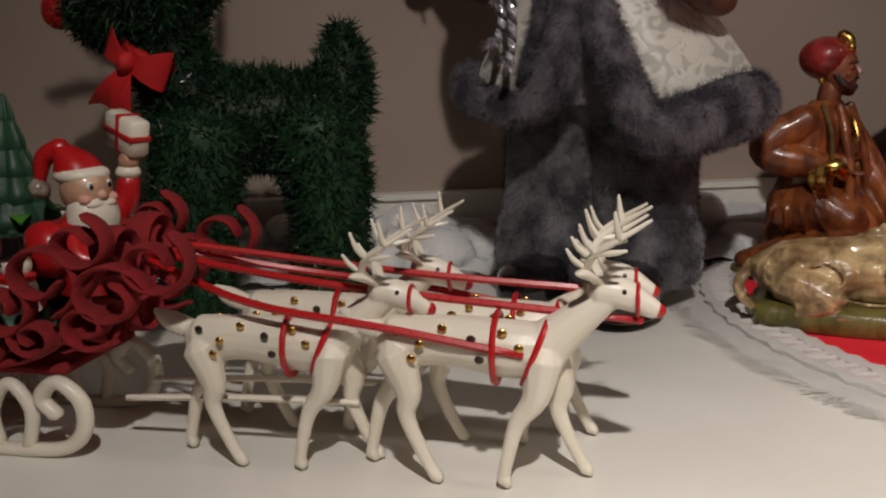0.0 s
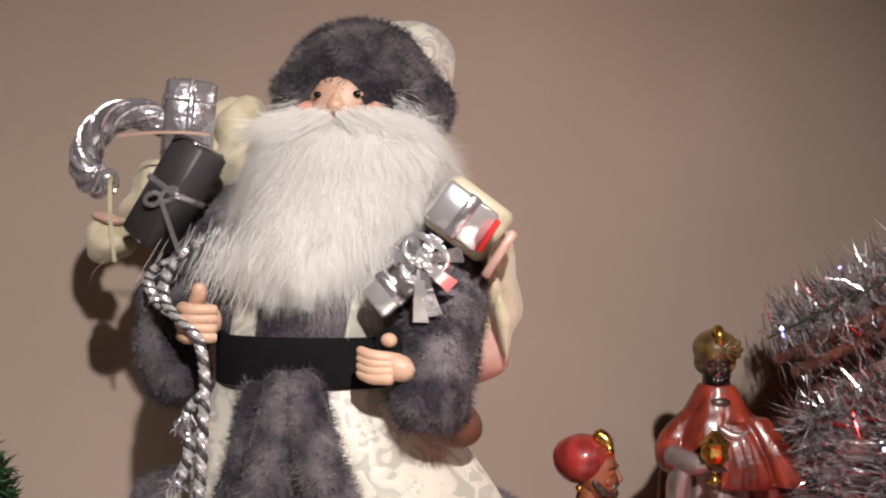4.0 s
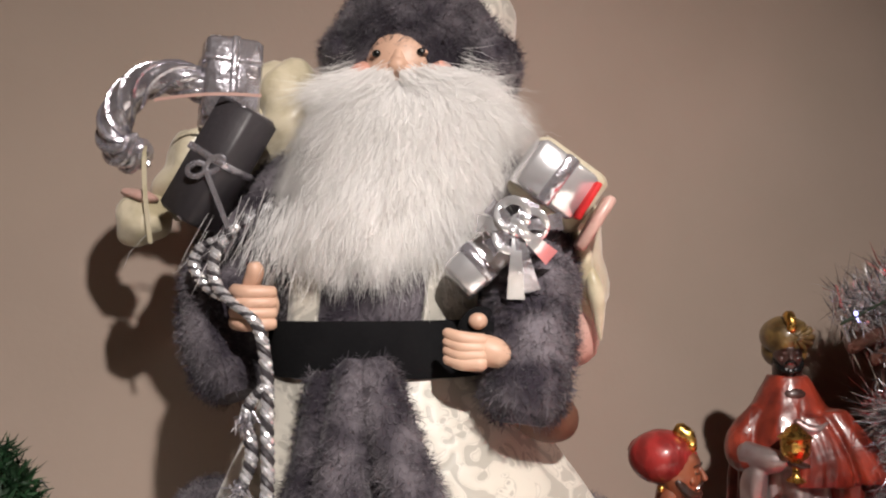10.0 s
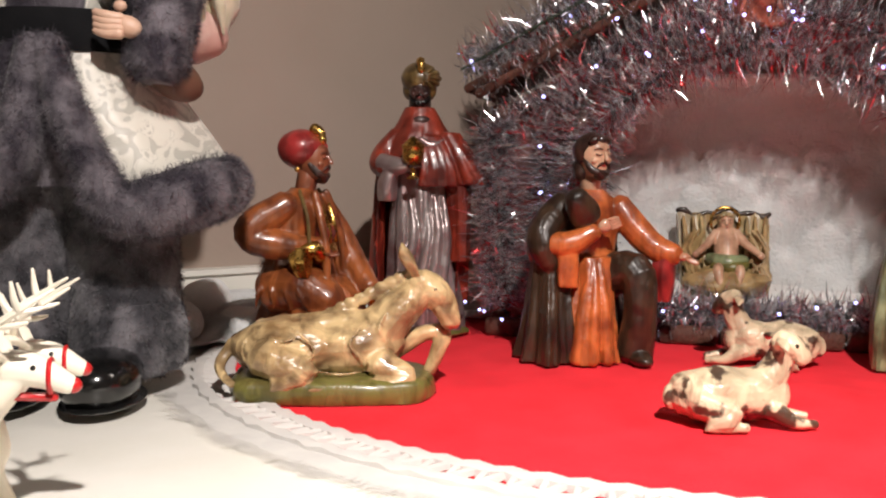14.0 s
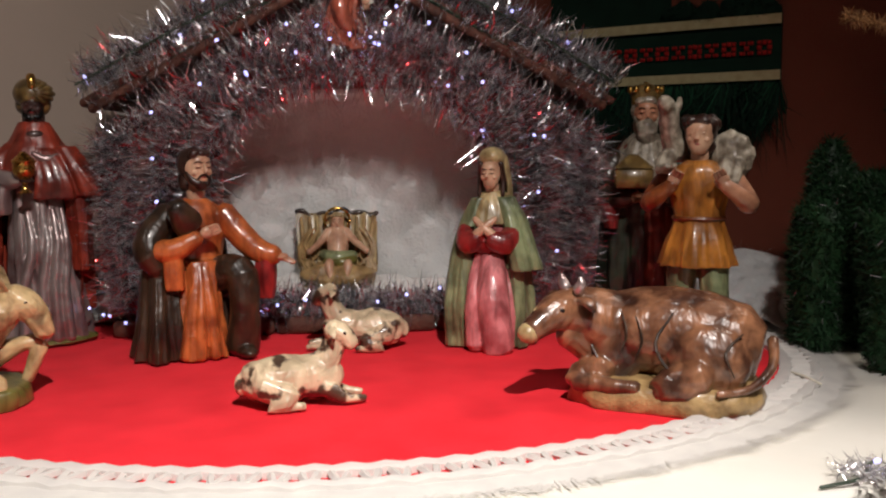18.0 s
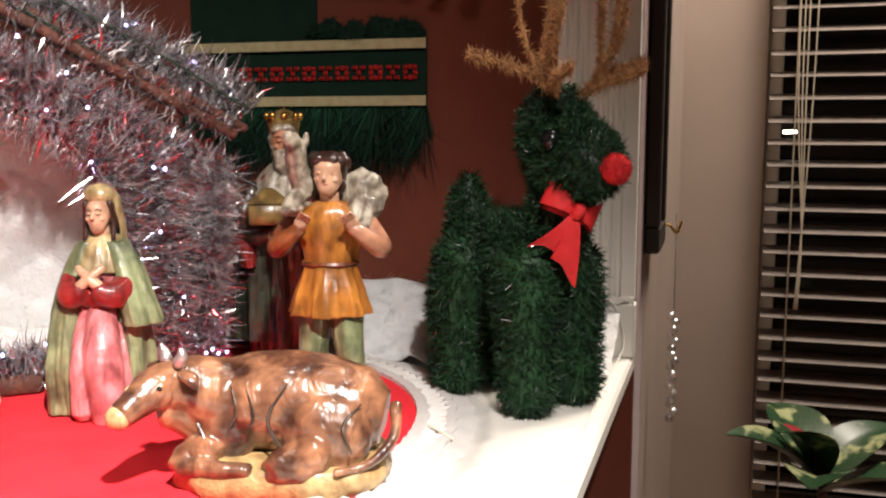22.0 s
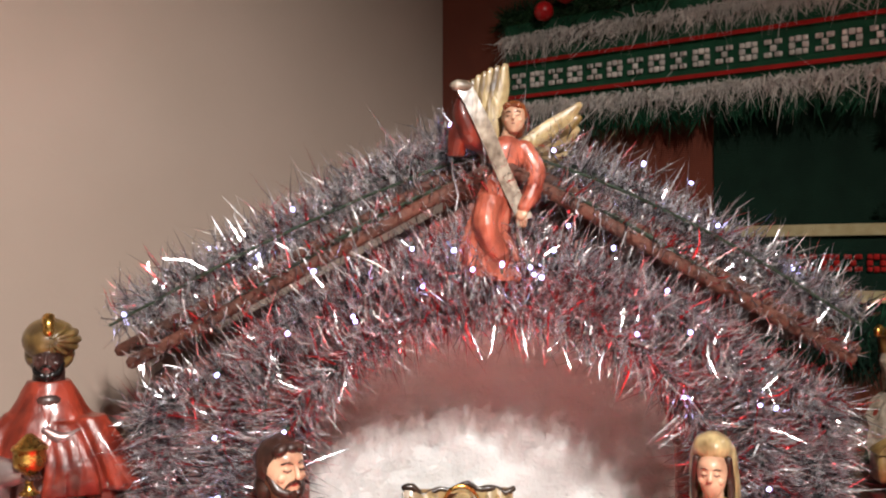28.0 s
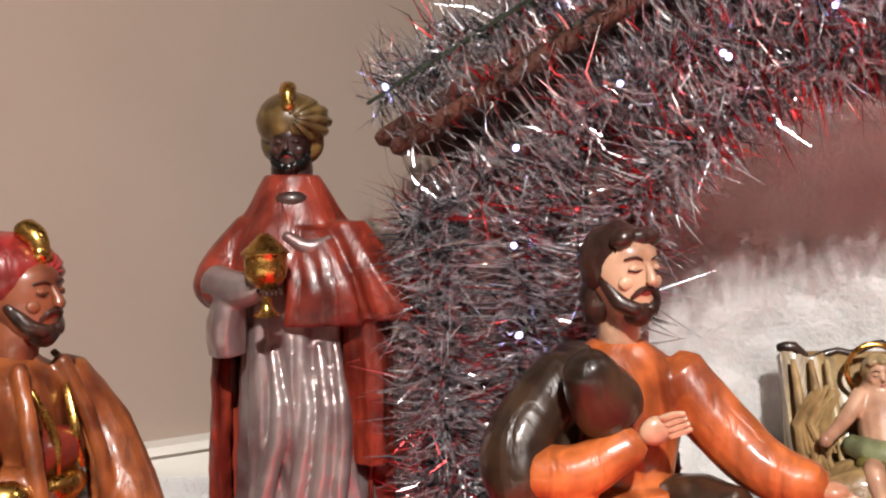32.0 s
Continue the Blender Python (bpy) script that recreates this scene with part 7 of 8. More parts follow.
    def gift(c, size, mat, tilt, spin, bevel=0.0022):
        b.t = Matrix.Translation(c) @ Matrix.Rotation(radians(tilt), 4, "Y") @ Matrix.Rotation(radians(spin), 4, "Z")
        b.block((0, 0, 0), size, mat, bevel=bevel)

    # cream sack at the right shoulder with foil gifts on its rim
    b.ball((0.092, 0.014, 0.298), (0.034, 0.032, 0.054), "satin", turn=(0, -6, 0), lump=0.2, lf=45, seg=34, rings=24)
    b.ball((0.098, 0.008, 0.264), (0.022, 0.024, 0.026), "peach", lump=0.2, lf=45, seg=26)
    for x, z in ((0.112, 0.3), (0.104, 0.285), (0.118, 0.282)):
        b.tube([(x - 0.006, -0.012, z + 0.02), (x, -0.016, z), (x + 0.002, -0.01, z - 0.024)], [0.001, 0.0045, 0.001], "satin", seg=9)
    gift((0.099, -0.022, 0.336), (0.041, 0.018, 0.034), "satin", 37, 6, 0.003)
    gift((0.117, -0.028, 0.316), (0.005, 0.02, 0.03), "peach", 33, 6, 0.002)
    gift((0.097, -0.039, 0.337), (0.033, 0.026, 0.025), "chrome", 37, 14, 0.0018)
    gift((0.097, -0.039, 0.337), (0.007, 0.0275, 0.0265), "giftfoil", 37, 14, 0.0008)
    gift((0.1125, -0.047, 0.3255), (0.0028, 0.012, 0.02), "redfabric", 33, 14, 0.0008)
    gift((0.06, -0.046, 0.2955), (0.027, 0.021, 0.02), "chrome", -42, 12, 0.0018)
    gift((0.06, -0.046, 0.2955), (0.006, 0.0225, 0.0215), "giftfoil", -42, 12, 0.0008)
    b.t = Matrix()
    hub = Vector((0.08, -0.064, 0.312))
    for dx, dz, r in ((-0.002, 0.006, 0.0066), (-0.003, -0.004, 0.0066), (0.007, 0.001, 0.006), (0.001, 0.001, 0.0035)):
        b.tube([(hub.x + dx + r * math.cos(t), hub.y - 0.003 - 0.002 * math.sin(2 * t), hub.z + dz + r * math.sin(t)) for t in np.linspace(0, 6.5, 15)], 0.0021, "chrome", seg=8, n=2, flat=0.5)
    for ang, ln in ((140, 0.017), (172, 0.019), (215, 0.016), (268, 0.033), (282, 0.03), (318, 0.021), (8, 0.021), (60, 0.014)):
        c, q = math.cos(radians(ang)), math.sin(radians(ang))
        across = Vector((-q, 0, c)) * 0.0046
        b.sheet(lambda u, v: tuple(hub + Vector((c * ln * u, 0.006 * u * u - 0.002 - 0.004 * math.sin(3.1 * u), q * ln * u)) + across * (v - 0.5) * (0.5 + 0.8 * u) * 1.4), 6, 4, "chrome" if ang in (268, 318, 172) else "giftfoil", 0.0006)
    # sack, gifts and candy cane behind the left shoulder
    b.ball((-0.075, 0.03, 0.362), (0.032, 0.022, 0.05), "satin", turn=(0, 18, 0), lump=0.2, lf=45, seg=30, rings=20)
    b.ball((-0.048, 0.018, 0.378), (0.02, 0.018, 0.034), "satin", turn=(0, 10, 0), lump=0.35, lf=60, seg=30, rings=20)
    b.ball((-0.104, 0.002, 0.35), (0.014, 0.012, 0.025), "satin", turn=(0, 28, 0), lump=0.4, lf=70, seg=30, rings=20)
    b.ball((-0.126, -0.004, 0.324), (0.016, 0.013, 0.0155), "satin", lump=0.3, lf=70, seg=30, rings=20)
    b.ball((-0.125, -0.008, 0.3365), (0.0105, 0.009, 0.0035), "peach", turn=(0, 14, 0), lump=0.3, lf=120, seg=20)
    b.sheet(lambda u, v: (-0.1185 + 0.004 * u + 0.0025 * (v - 0.5), -0.019 - 0.003 * math.sin(3 * u), 0.362 - 0.052 * u), 8, 2, "satin", 0.0006)
    b.sheet(lambda u, v: (-0.107 + 0.057 * u, -0.033, 0.3835 + 0.0016 * (v - 0.5) + 0.002 * math.sin(3 * u)), 8, 2, "peach", 0.0004)
    gift((-0.077, -0.002, 0.396), (0.03, 0.024, 0.05), "giftfoil", 4, 28)
    gift((-0.077, -0.002, 0.396), (0.0045, 0.0252, 0.0512), "giftfoil", 4, 28, 0.0006)
    gift((-0.077, -0.002, 0.4085), (0.0312, 0.0252, 0.0045), "giftfoil", 4, 28, 0.0006)
    gift((-0.0775, -0.019, 0.351), (0.027, 0.024, 0.067), "box", 31, -22)
    gift((-0.0765, -0.019, 0.3525), (0.0282, 0.0252, 0.004), "giftfoil", 31, -22, 0.0005)
    gift((-0.0735, -0.019, 0.3488), (0.003, 0.0252, 0.0682), "giftfoil", 31, -22, 0.0005)
    b.t = Matrix()
    for dx, dz in ((-0.006, -0.001), (0.006, 0.004)):
        b.tube([(-0.079 + dx * (0.5 - 0.5 * math.cos(t)) * 1.6, -0.034, 0.347 + dz * (0.5 - 0.5 * math.cos(t)) + 0.0035 * math.sin(t)) for t in np.linspace(0, 6.28, 13)], 0.0009, "giftfoil", seg=6, n=2, flat=1.8)
    b.sheet(lambda u, v: (-0.078 + 0.013 * u + 0.003 * (v - 0.5), -0.036 - 0.003 * u, 0.345 - 0.03 * u), 8, 2, "giftfoil", 0.0005)
    pts = [q[:3] for q in smooth_rows([(-0.09, -0.006, 0.3955, 0), (-0.104, -0.01, 0.4, 0), (-0.119, -0.012, 0.3985, 0), (-0.131, -0.012, 0.39, 0), (-0.138, -0.012, 0.377, 0), (-0.1375, -0.012, 0.365, 0), (-0.13, -0.013, 0.358, 0), (-0.1215, -0.014, 0.361, 0)], 6)]
    b.tube(pts, [0.0078 + 0.0012 * math.sin(math.pi * min(1, i / 30)) for i in range(len(pts))], "giftfoil", seg=16, n=1)
    for ph in range(6):
        twist = []
        for i, q in enumerate(pts):
            d = (Vector(pts[min(i + 1, len(pts) - 1)]) - Vector(pts[max(i - 1, 0)])).normalized()
            side = d.cross(Vector((0, 1, 0))).normalized()
            w = i * 0.2 + ph * 1.047
            twist.append(tuple(Vector(q) + (side * math.cos(w) + Vector((0, 1, 0)) * math.sin(w)) * 0.0084))
        b.tube(twist, 0.0017, "giftfoil", seg=6, n=1)
    # twisted silver cord; one charcoal strand paints in the dark gaps of the twist
    for path in ([(-0.05, -0.014, 0.33), (-0.062, -0.036, 0.317), (-0.07, -0.044, 0.303), (-0.068, -0.05, 0.289), (-0.058, -0.056, 0.279), (-0.044, -0.06, 0.268), (-0.038, -0.064, 0.246), (-0.0355, -0.072, 0.222), (-0.033, -0.08, 0.196), (-0.034, -0.086, 0.178)], [(-0.064, -0.034, 0.314), (-0.08, -0.036, 0.307), (-0.0835, -0.038, 0.298), (-0.076, -0.044, 0.288), (-0.064, -0.052, 0.281)], [(-0.038, -0.066, 0.24), (-0.047, -0.066, 0.228), (-0.043, -0.072, 0.208), (-0.047, -0.078, 0.192)]):
        pts = smooth_rows(path, 14)
        for ph in (0, 2.09, 4.19):
            b.tube([(x + 0.002 * math.cos(i * 0.95 + ph), y + 0.002 * math.sin(i * 0.95 + ph), z) for i, (x, y, z) in enumerate(pts)], 0.0015, "box" if ph == 0 else "chrome", seg=6, n=1)
    for c in ((-0.034, -0.088, 0.18), (-0.047, -0.08, 0.196), (-0.045, -0.074, 0.225)):
        q = np.array([c] * 50) + rng.normal(0, 0.002, (50, 3))
        b.blades(q, np.array([(0, -0.2, -0.8)] * 50), 0.01, 0.0007, "giftfoil", 0.45, rng, 0.1)
    return b


santa_doll().done("santa_doll", pose(0.31, 0.668, 0.0045, 0, 0, -36), label="tall plush Santa doll in grey fur coat with long white beard", category="doll")


# ---- garland reindeer ----
def garland_deer(label, turn_head, bow_side, fan=0.0, spread=(1, 1, 1), tails=1.0):
    """A deer wound from green needle garland, on four legs, looking along +x; the parts are children of its base."""
    top = empty("reindeer_figure", label=label, category="reindeer")
    def wound(name, draw, count, seed):
        b = Build()
        draw(b)
        b.strands(int(count * 1.9), 0.0105, 0.0013, "needle", spread=0.75, seed=seed, curl=0.15)
        b.strands(count // 40, 0.011, 0.0012, "giftfoil", spread=0.8, seed=seed + 50)
        return b.done(name, parent=top)
    wound("body", lambda b: (b.tube([(-0.042, 0, 0.142), (-0.01, 0, 0.146), (0.035, 0, 0.146), (0.062, 0, 0.14)], [0.036, 0.035, 0.036, 0.031], "needle", seg=18), b.tube([(0.05, 0, 0.16), (0.062, 0, 0.19), (0.064, 0, 0.215)], [0.03, 0.027, 0.026], "needle", seg=16)), 5200, 31)
    for i, (x, y) in enumerate(((-0.045, -0.03), (-0.045, 0.03), (0.053, -0.032), (0.053, 0.032))):
        wound("leg", lambda b: b.tube([(x * 0.82 + 0.002, y * 0.7, 0.138), (x * 0.95, y * 0.92, 0.105), (x, y, 0.07), (x + 0.002, y, 0.014)], [0.034, 0.03, 0.0245, 0.0235], "needle", seg=14), 2300, 33 + i)
    wound("tail", lambda b: b.tube([(-0.055, 0, 0.155), (-0.062, 0, 0.19), (-0.06, 0, 0.214)], [0.026, 0.018, 0.006], "needle", seg=12), 1000, 40)
    hd = empty("head")
    hd.parent = top
    hd.matrix_basis = pose(0.062, 0, 0.228, 0, 0, turn_head)
    b = Build()
    b.tube([(-0.008, 0, 0.0), (0.02, 0, 0.008), (0.048, 0, 0.0), (0.06, 0, -0.003)], [0.032, 0.036, 0.028, 0.02], "needle", seg=18)
    b.tube([(-0.008, 0, 0.015), (-0.008, 0, 0.045), (-0.006, 0, 0.062)], [0.033, 0.031, 0.02], "needle", seg=16)
    b.strands(8500, 0.0105, 0.0013, "needle", spread=0.75, seed=44, curl=0.15)
    b.strands(60, 0.01, 0.0007, "darksilver", spread=0.8, seed=45)
    b.done("head_garland", parent=hd)
    b = Build()
    b.ball((0, 0, 0), 0.0125, "pompom", seg=20, rings=14)
    b.strands(1500, 0.0022, 0.0006, "pompom", spread=0.5, seed=46)
    b.done("nose", pose(0.077, 0, 0.0), parent=hd, label="red pompom nose")
    for s in (-1, 1):
        Build().ball((0.03, s * 0.035, 0.024), (0.009, 0.006, 0.009), "black").done("eye", parent=hd)
        b = Build()
        for pts in ([(0.01, s * 0.01, 0.05), (0.014, s * 0.04, 0.068), (0.012, s * 0.062, 0.105), (0.01, s * 0.068, 0.15)], [(0.014, s * 0.04, 0.068), (0.024, s * 0.034, 0.1), (0.026, s * 0.032, 0.13)], [(0.012, s * 0.035, 0.066), (0.004, s * 0.08, 0.075), (-0.002, s * 0.115, 0.08)], [(0.014, s * 0.02, 0.056), (0.05, s * 0.04, 0.064), (0.085, s * 0.046, 0.07)], [(0.014, s * 0.03, 0.062), (0.046, s * 0.04, 0.09), (0.06, s * 0.04, 0.12)]):
            c = np.array(smooth_rows([(*q, 0) for q in pts], 10))[:, :3]
            b.tube([tuple(q) for q in c[::5]], 0.0022, "chenille", seg=6, n=1)
            rng = np.random.RandomState(int(60 + s))
            q = c[rng.randint(0, len(c), 700)] + rng.normal(0, 0.0012, (700, 3))
            b.blades(q, rng.normal(0, 1, (700, 3)), 0.009, 0.0009, "chenille", 0.2, rng, 0.1)
        b.done("antler", pose(0, 0, 0, 0, 0, fan) @ Matrix.Diagonal((*spread, 1)), parent=hd, label="brown chenille antler")
    bow = empty("bow")
    bow.parent, bow.matrix_basis = top, pose(0.064, 0, 0.19, -24, 0, bow_side) @ Matrix.Diagonal((0.92, 0.72, 0.75, 1))
    Build().loft([(0, 0, -0.011, 0.034, 0.033), (0, 0, -0.008, 0.0365, 0.0355), (0, 0, 0.008, 0.0365, 0.0355), (0, 0, 0.011, 0.034, 0.033)], "redfabric", seg=30, fold=0.02, k=7).done("band", parent=bow)
    for s, ln, rise in ((-1, 0.038, 0.012), (1, 0.03, 0.004)):
        def loop(u, v, s=s, ln=ln, rise=rise):
            t = 2 * math.pi * u
            r = 0.5 - 0.5 * math.cos(t)
            w = 0.007 + 0.011 * r
            return (0.043 + 0.007 * math.sin(t) * (0.6 + 0.4 * r) - 0.012 * r * r, s * (0.003 + ln * r), rise * r + w * (v - 0.5) * 2 + 0.0015 * math.sin(9 * u + 4 * v))
        Build().sheet(loop, 22, 5, "redfabric", 0.0012).done("loop", parent=bow)
    for s, ln in ((-1, 0.05 * tails), (1, 0.066 * tails)):
        def tail(u, v, s=s, ln=ln):
            w = 0.006 + 0.016 * u
            return (0.046 + 0.006 * math.sin(3 * u) - 0.004 * u, s * 0.016 * u + w * (v - 0.5) * 2, -0.004 - ln * u * (1 + 0.25 * s * (v - 0.5)) + 0.004 * math.sin(5 * v) * u)
        Build().sheet(tail, 10, 6, "redfabric", 0.0012).done("ribbon_tail", parent=bow)
    Build().ball((0.048, 0, 0.001), (0.008, 0.009, 0.01), "redfabric", lump=0.2, lf=90).done("knot", parent=bow)
    return top


dl = garland_deer("green needle garland reindeer with red bow beside the sleigh", -14, 52, 52, tails=0.95)
dl.matrix_world = pose(0.07, 0.712, 0.0, 0, 0, 180)
dr = garland_deer("green needle garland reindeer with red nose at the shelf end", -12, -30, spread=(0.75, 0.85, 1.2))
dr.matrix_world = pose(1.032, -0.02, 0.0, 0, 0, 238) @ Matrix.Scale(0.92, 4)


# ---- sleigh with its team ----
TEAM = math.degrees(math.atan2(-0.43, 0.9))


def sled_deer():
    b, horns, straps = Build(), {-1: Build(), 1: Build()}, []
    W = "plasticwhite"
    b.tube([(-0.042, 0, 0.067), (-0.015, 0, 0.069), (0.015, 0, 0.066), (0.034, 0, 0.067)], [0.0132, 0.012, 0.014, 0.0118], W, seg=16)
    b.tube([(0.03, 0, 0.068), (0.046, 0, 0.082), (0.058, 0, 0.092)], [0.0122, 0.0086, 0.0066], W, seg=14)
    b.tube([(0.054, 0, 0.096), (0.066, 0, 0.094), (0.08, 0, 0.087)], [0.0078, 0.0072, 0.0042], W, seg=14)
    b.ball((0.081, 0, 0.087), 0.0035, "redplastic", seg=10, rings=8)
    b.tube([(-0.048, 0, 0.072), (-0.06, 0, 0.077), (-0.068, 0, 0.082)], [0.0055, 0.0055, 0.0018], W, seg=10)
    for s in (-1, 1):
        b.tube([(0.055, s * 0.006, 0.101), (0.049, s * 0.014, 0.106), (0.046, s * 0.02, 0.107)], [0.0024, 0.0042, 0.0012], W, seg=8, flat=0.55)
        b.ball((0.066, s * 0.0062, 0.0965), 0.0013, "black", seg=8, rings=6)
        beam = [(0.054, s * 0.004, 0.1), (0.05, s * 0.011, 0.108), (0.054, s * 0.017, 0.116), (0.064, s * 0.02, 0.123), (0.077, s * 0.018, 0.131)]
        horns[s].tube(beam, [0.0021, 0.002, 0.0018, 0.0015, 0.0007], W, seg=7)
        for i, (dx, dz) in ((1, (-0.009, 0.009)), (2, (-0.007, 0.013)), (3, (-0.002, 0.012)), (2, (0.013, 0.002))):
            x, y, z = beam[i]
            horns[s].tube([(x, y, z), (x + dx * 0.6, y + s * 0.002, z + dz * 0.4), (x + dx, y + s * 0.003, z + dz)], [0.0016, 0.0014, 0.0007], W, seg=7)
        for x, f in ((-0.04, -1), (0.03, 1)):
            k = f * s
            b.tube([(x, s * 0.008, 0.064), (x + 0.005 * k + 0.002, s * 0.0095, 0.046), (x + 0.009 * k - 0.003, s * 0.0095, 0.032), (x + 0.018 * k, s * 0.0095, 0.006), (x + 0.0185 * k + 0.002, s * 0.0095, 0.0045)], [0.0098, 0.0066, 0.0042, 0.0032, 0.004], W, seg=10)
    for i, (x, z) in enumerate(((-0.038, 0.076), (-0.026, 0.071), (-0.016, 0.078), (-0.002, 0.074), (0.012, 0.077), (-0.03, 0.064), (0.002, 0.065), (0.02, 0.071))):
        y = -math.sqrt(max(0, 0.0156 ** 2 - (z - 0.067) ** 2))
        b.ball((x, y, z), (0.0023, 0.0008, 0.0021), "gold" if i % 3 else "umber", seg=10, rings=6)
        b.ball((x, -y, z), (0.0023, 0.0008, 0.0021), "gold", seg=10, rings=6)
    def hoop(x, z, rad, mat="redplastic", tilt=0.0, w=0.0016):
        straps.append(Build().tube([(x + tilt * math.sin(a), rad * math.cos(a), z + rad * math.sin(a)) for a in np.linspace(0, 6.283, 15)], w, mat, seg=6, n=1))
    hoop(0.008, 0.0665, 0.0167)
    hoop(0.026, 0.0655, 0.0155, tilt=0.006)
    hoop(0.072, 0.0915, 0.0072, w=0.0011)
    top = empty("toy_reindeer", label="small cream plastic reindeer in red harness pulling the sleigh", category="reindeer toy", group="sleigh team")
    b.fuse([W], 0.0009, 2)
    b.done("body", parent=top)
    for horn in horns.values():
        horn.done("antler", parent=top)
    for strap in straps:
        strap.done("harness_band", parent=top, label="red harness band")
    return top


def at_team(u, v, z=0.0):
    """A place beside the traces: u ahead of the sleigh, v to its left."""
    c, s = math.cos(radians(TEAM)), math.sin(radians(TEAM))
    return (-0.03 + u * c - v * s, 0.492 + u * s + v * c, z)


deer = sled_deer()
deer.matrix_world = pose(*at_team(0.205, -0.022), 0, 0, TEAM) @ Matrix.Scale(0.95, 4)
for u, v in ((0.207, 0.026), (0.108, -0.02), (0.116, 0.028)):
    copy_thing(deer, pose(*at_team(u, v), 0, 0, TEAM + random.uniform(-2, 2)) @ Matrix.Scale(0.95, 4))
reins = empty("reins", label="red plastic reins from the sleigh to the team", category="reins")
for v, s in ((-0.022, -1), (0.026, 1)):
    Build().tube([at_team(0.04, v * 0.5, 0.096), at_team(0.1, v * 0.9 + s * 0.012, 0.082), at_team(0.165, v + s * 0.014, 0.074), at_team(0.225, v + s * 0.013, 0.064)], 0.0019, "redplastic", seg=6, n=6).done("strap", parent=reins)
    Build().tube([at_team(0.04, v * 0.5, 0.1), at_team(0.12, v * 0.8, 0.09), at_team(0.185, v - s * 0.004, 0.084), at_team(0.275, v, 0.078)], 0.0019, "redplastic", seg=6, n=6).done("strap", parent=reins)

sleigh = empty("toy_sleigh", pose(*at_team(-0.04, 0.0), 0, 0, TEAM) @ Matrix.Diagonal((1.05, 1, 0.85, 1)), label="red flocked scrollwork toy sleigh on white runners", category="sleigh")


def scroll(b, c, r, turns, start, mat, w=0.0045, y=0.0, s=1):
    pts = []
    for i in range(int(18 * turns) + 1):
        t = i / 18 * 2 * math.pi
        k = r * (1 - 0.62 * t / (turns * 2 * math.pi))
        pts.append((c[0] + s * k * math.cos(t + start), y, c[1] + k * math.sin(t + start)))
    b.tube(pts, w * 1.45, mat, seg=10, n=1, flat=0.3)


for s in (-1, 1):
    y = s * 0.034
    b = Build()
    b.tube([(-0.095, y, 0.13), (-0.082, y, 0.085), (-0.05, y, 0.058), (0.0, y, 0.054), (0.035, y, 0.066), (0.05, y, 0.09), (0.066, y, 0.115)], 0.0045, "redflock", seg=10, flat=0.5)
    b.done("side_rail", parent=sleigh)
    for c, r, st, sg in (((-0.076, 0.118), 0.02, -1.5, 1), ((-0.048, 0.092), 0.017, 2.0, -1), ((-0.018, 0.098), 0.022, -0.6, 1), ((0.012, 0.09), 0.018, 2.5, -1), ((0.036, 0.108), 0.022, -1.2, 1), ((-0.055, 0.064), 0.014, 1.0, 1), ((0.0, 0.062), 0.013, 0.3, -1), ((0.03, 0.074), 0.012, 3.0, 1), ((-0.088, 0.088), 0.016, 0.5, -1), ((-0.034, 0.078), 0.013, 4.0, 1), ((0.056, 0.128), 0.016, 2.0, -1), ((-0.002, 0.112), 0.012, 1.2, 1), ((-0.062, 0.12), 0.014, 3.4, -1), ((0.07, 0.098), 0.02, 0.4, 1), ((0.092, 0.118), 0.019, 2.2, -1), ((0.058, 0.082), 0.014, 4.0, -1)):
        b = Build()
        scroll(b, c, r, 1.15, st, "redflock", y=y + s * 0.003, s=sg)
        b.done("scroll", parent=sleigh)
    b = Build()
    b.tube([(-0.1, y, 0.02), (-0.085, y, 0.006), (-0.03, y, 0.004), (0.028, y, 0.004), (0.046, y, 0.014), (0.048, y, 0.034), (0.036, y, 0.046), (0.027, y, 0.036), (0.034, y, 0.026)], 0.0042, "plasticwhite", seg=10, n=5)
    b.done("runner", parent=sleigh, label="white curled runner")
    for x in (-0.075, -0.046, -0.017, 0.01):
        b = Build()
        b.tube([(x - 0.008, y, 0.006), (x - 0.01, y, 0.026), (x, y, 0.044), (x + 0.011, y, 0.028), (x + 0.008, y, 0.006)], 0.0036, "plasticwhite", seg=8, n=5)
        b.done("runner_loop", parent=sleigh, label="white looped runner strut")
b = Build()
b.block((-0.02, 0, 0.052), (0.12, 0.066, 0.006), "redflock")
b.done("floor_panel", parent=sleigh)
for nm, x, lean, zs in (("back_scroll", -0.09, -0.15, ((-0.018, 0.075), (0.018, 0.075), (0, 0.105), (-0.02, 0.125), (0.02, 0.125))), ("dash_scroll", 0.05, 0.2, ((-0.018, 0.075), (0.018, 0.075), (0, 0.1), (-0.018, 0.12), (0.018, 0.12)))):
    for i, (yy, z) in enumerate(zs):
        b = Build()
        scroll(b, (0, 0), 0.017, 1.4, 1.3 * i, "redflock", s=1 if i % 2 else -1)
        b.done(nm, pose(x + lean * (z - 0.06), yy, z, 0, 0, 90), parent=sleigh)
for v in (-0.014, 0.014):
    Build().tube([(0.06, v, 0.03), (0.12, v, 0.034), (0.175, v, 0.035)], 0.002, "plasticwhite", seg=6).done("shaft", parent=sleigh, label="white pulling shaft")


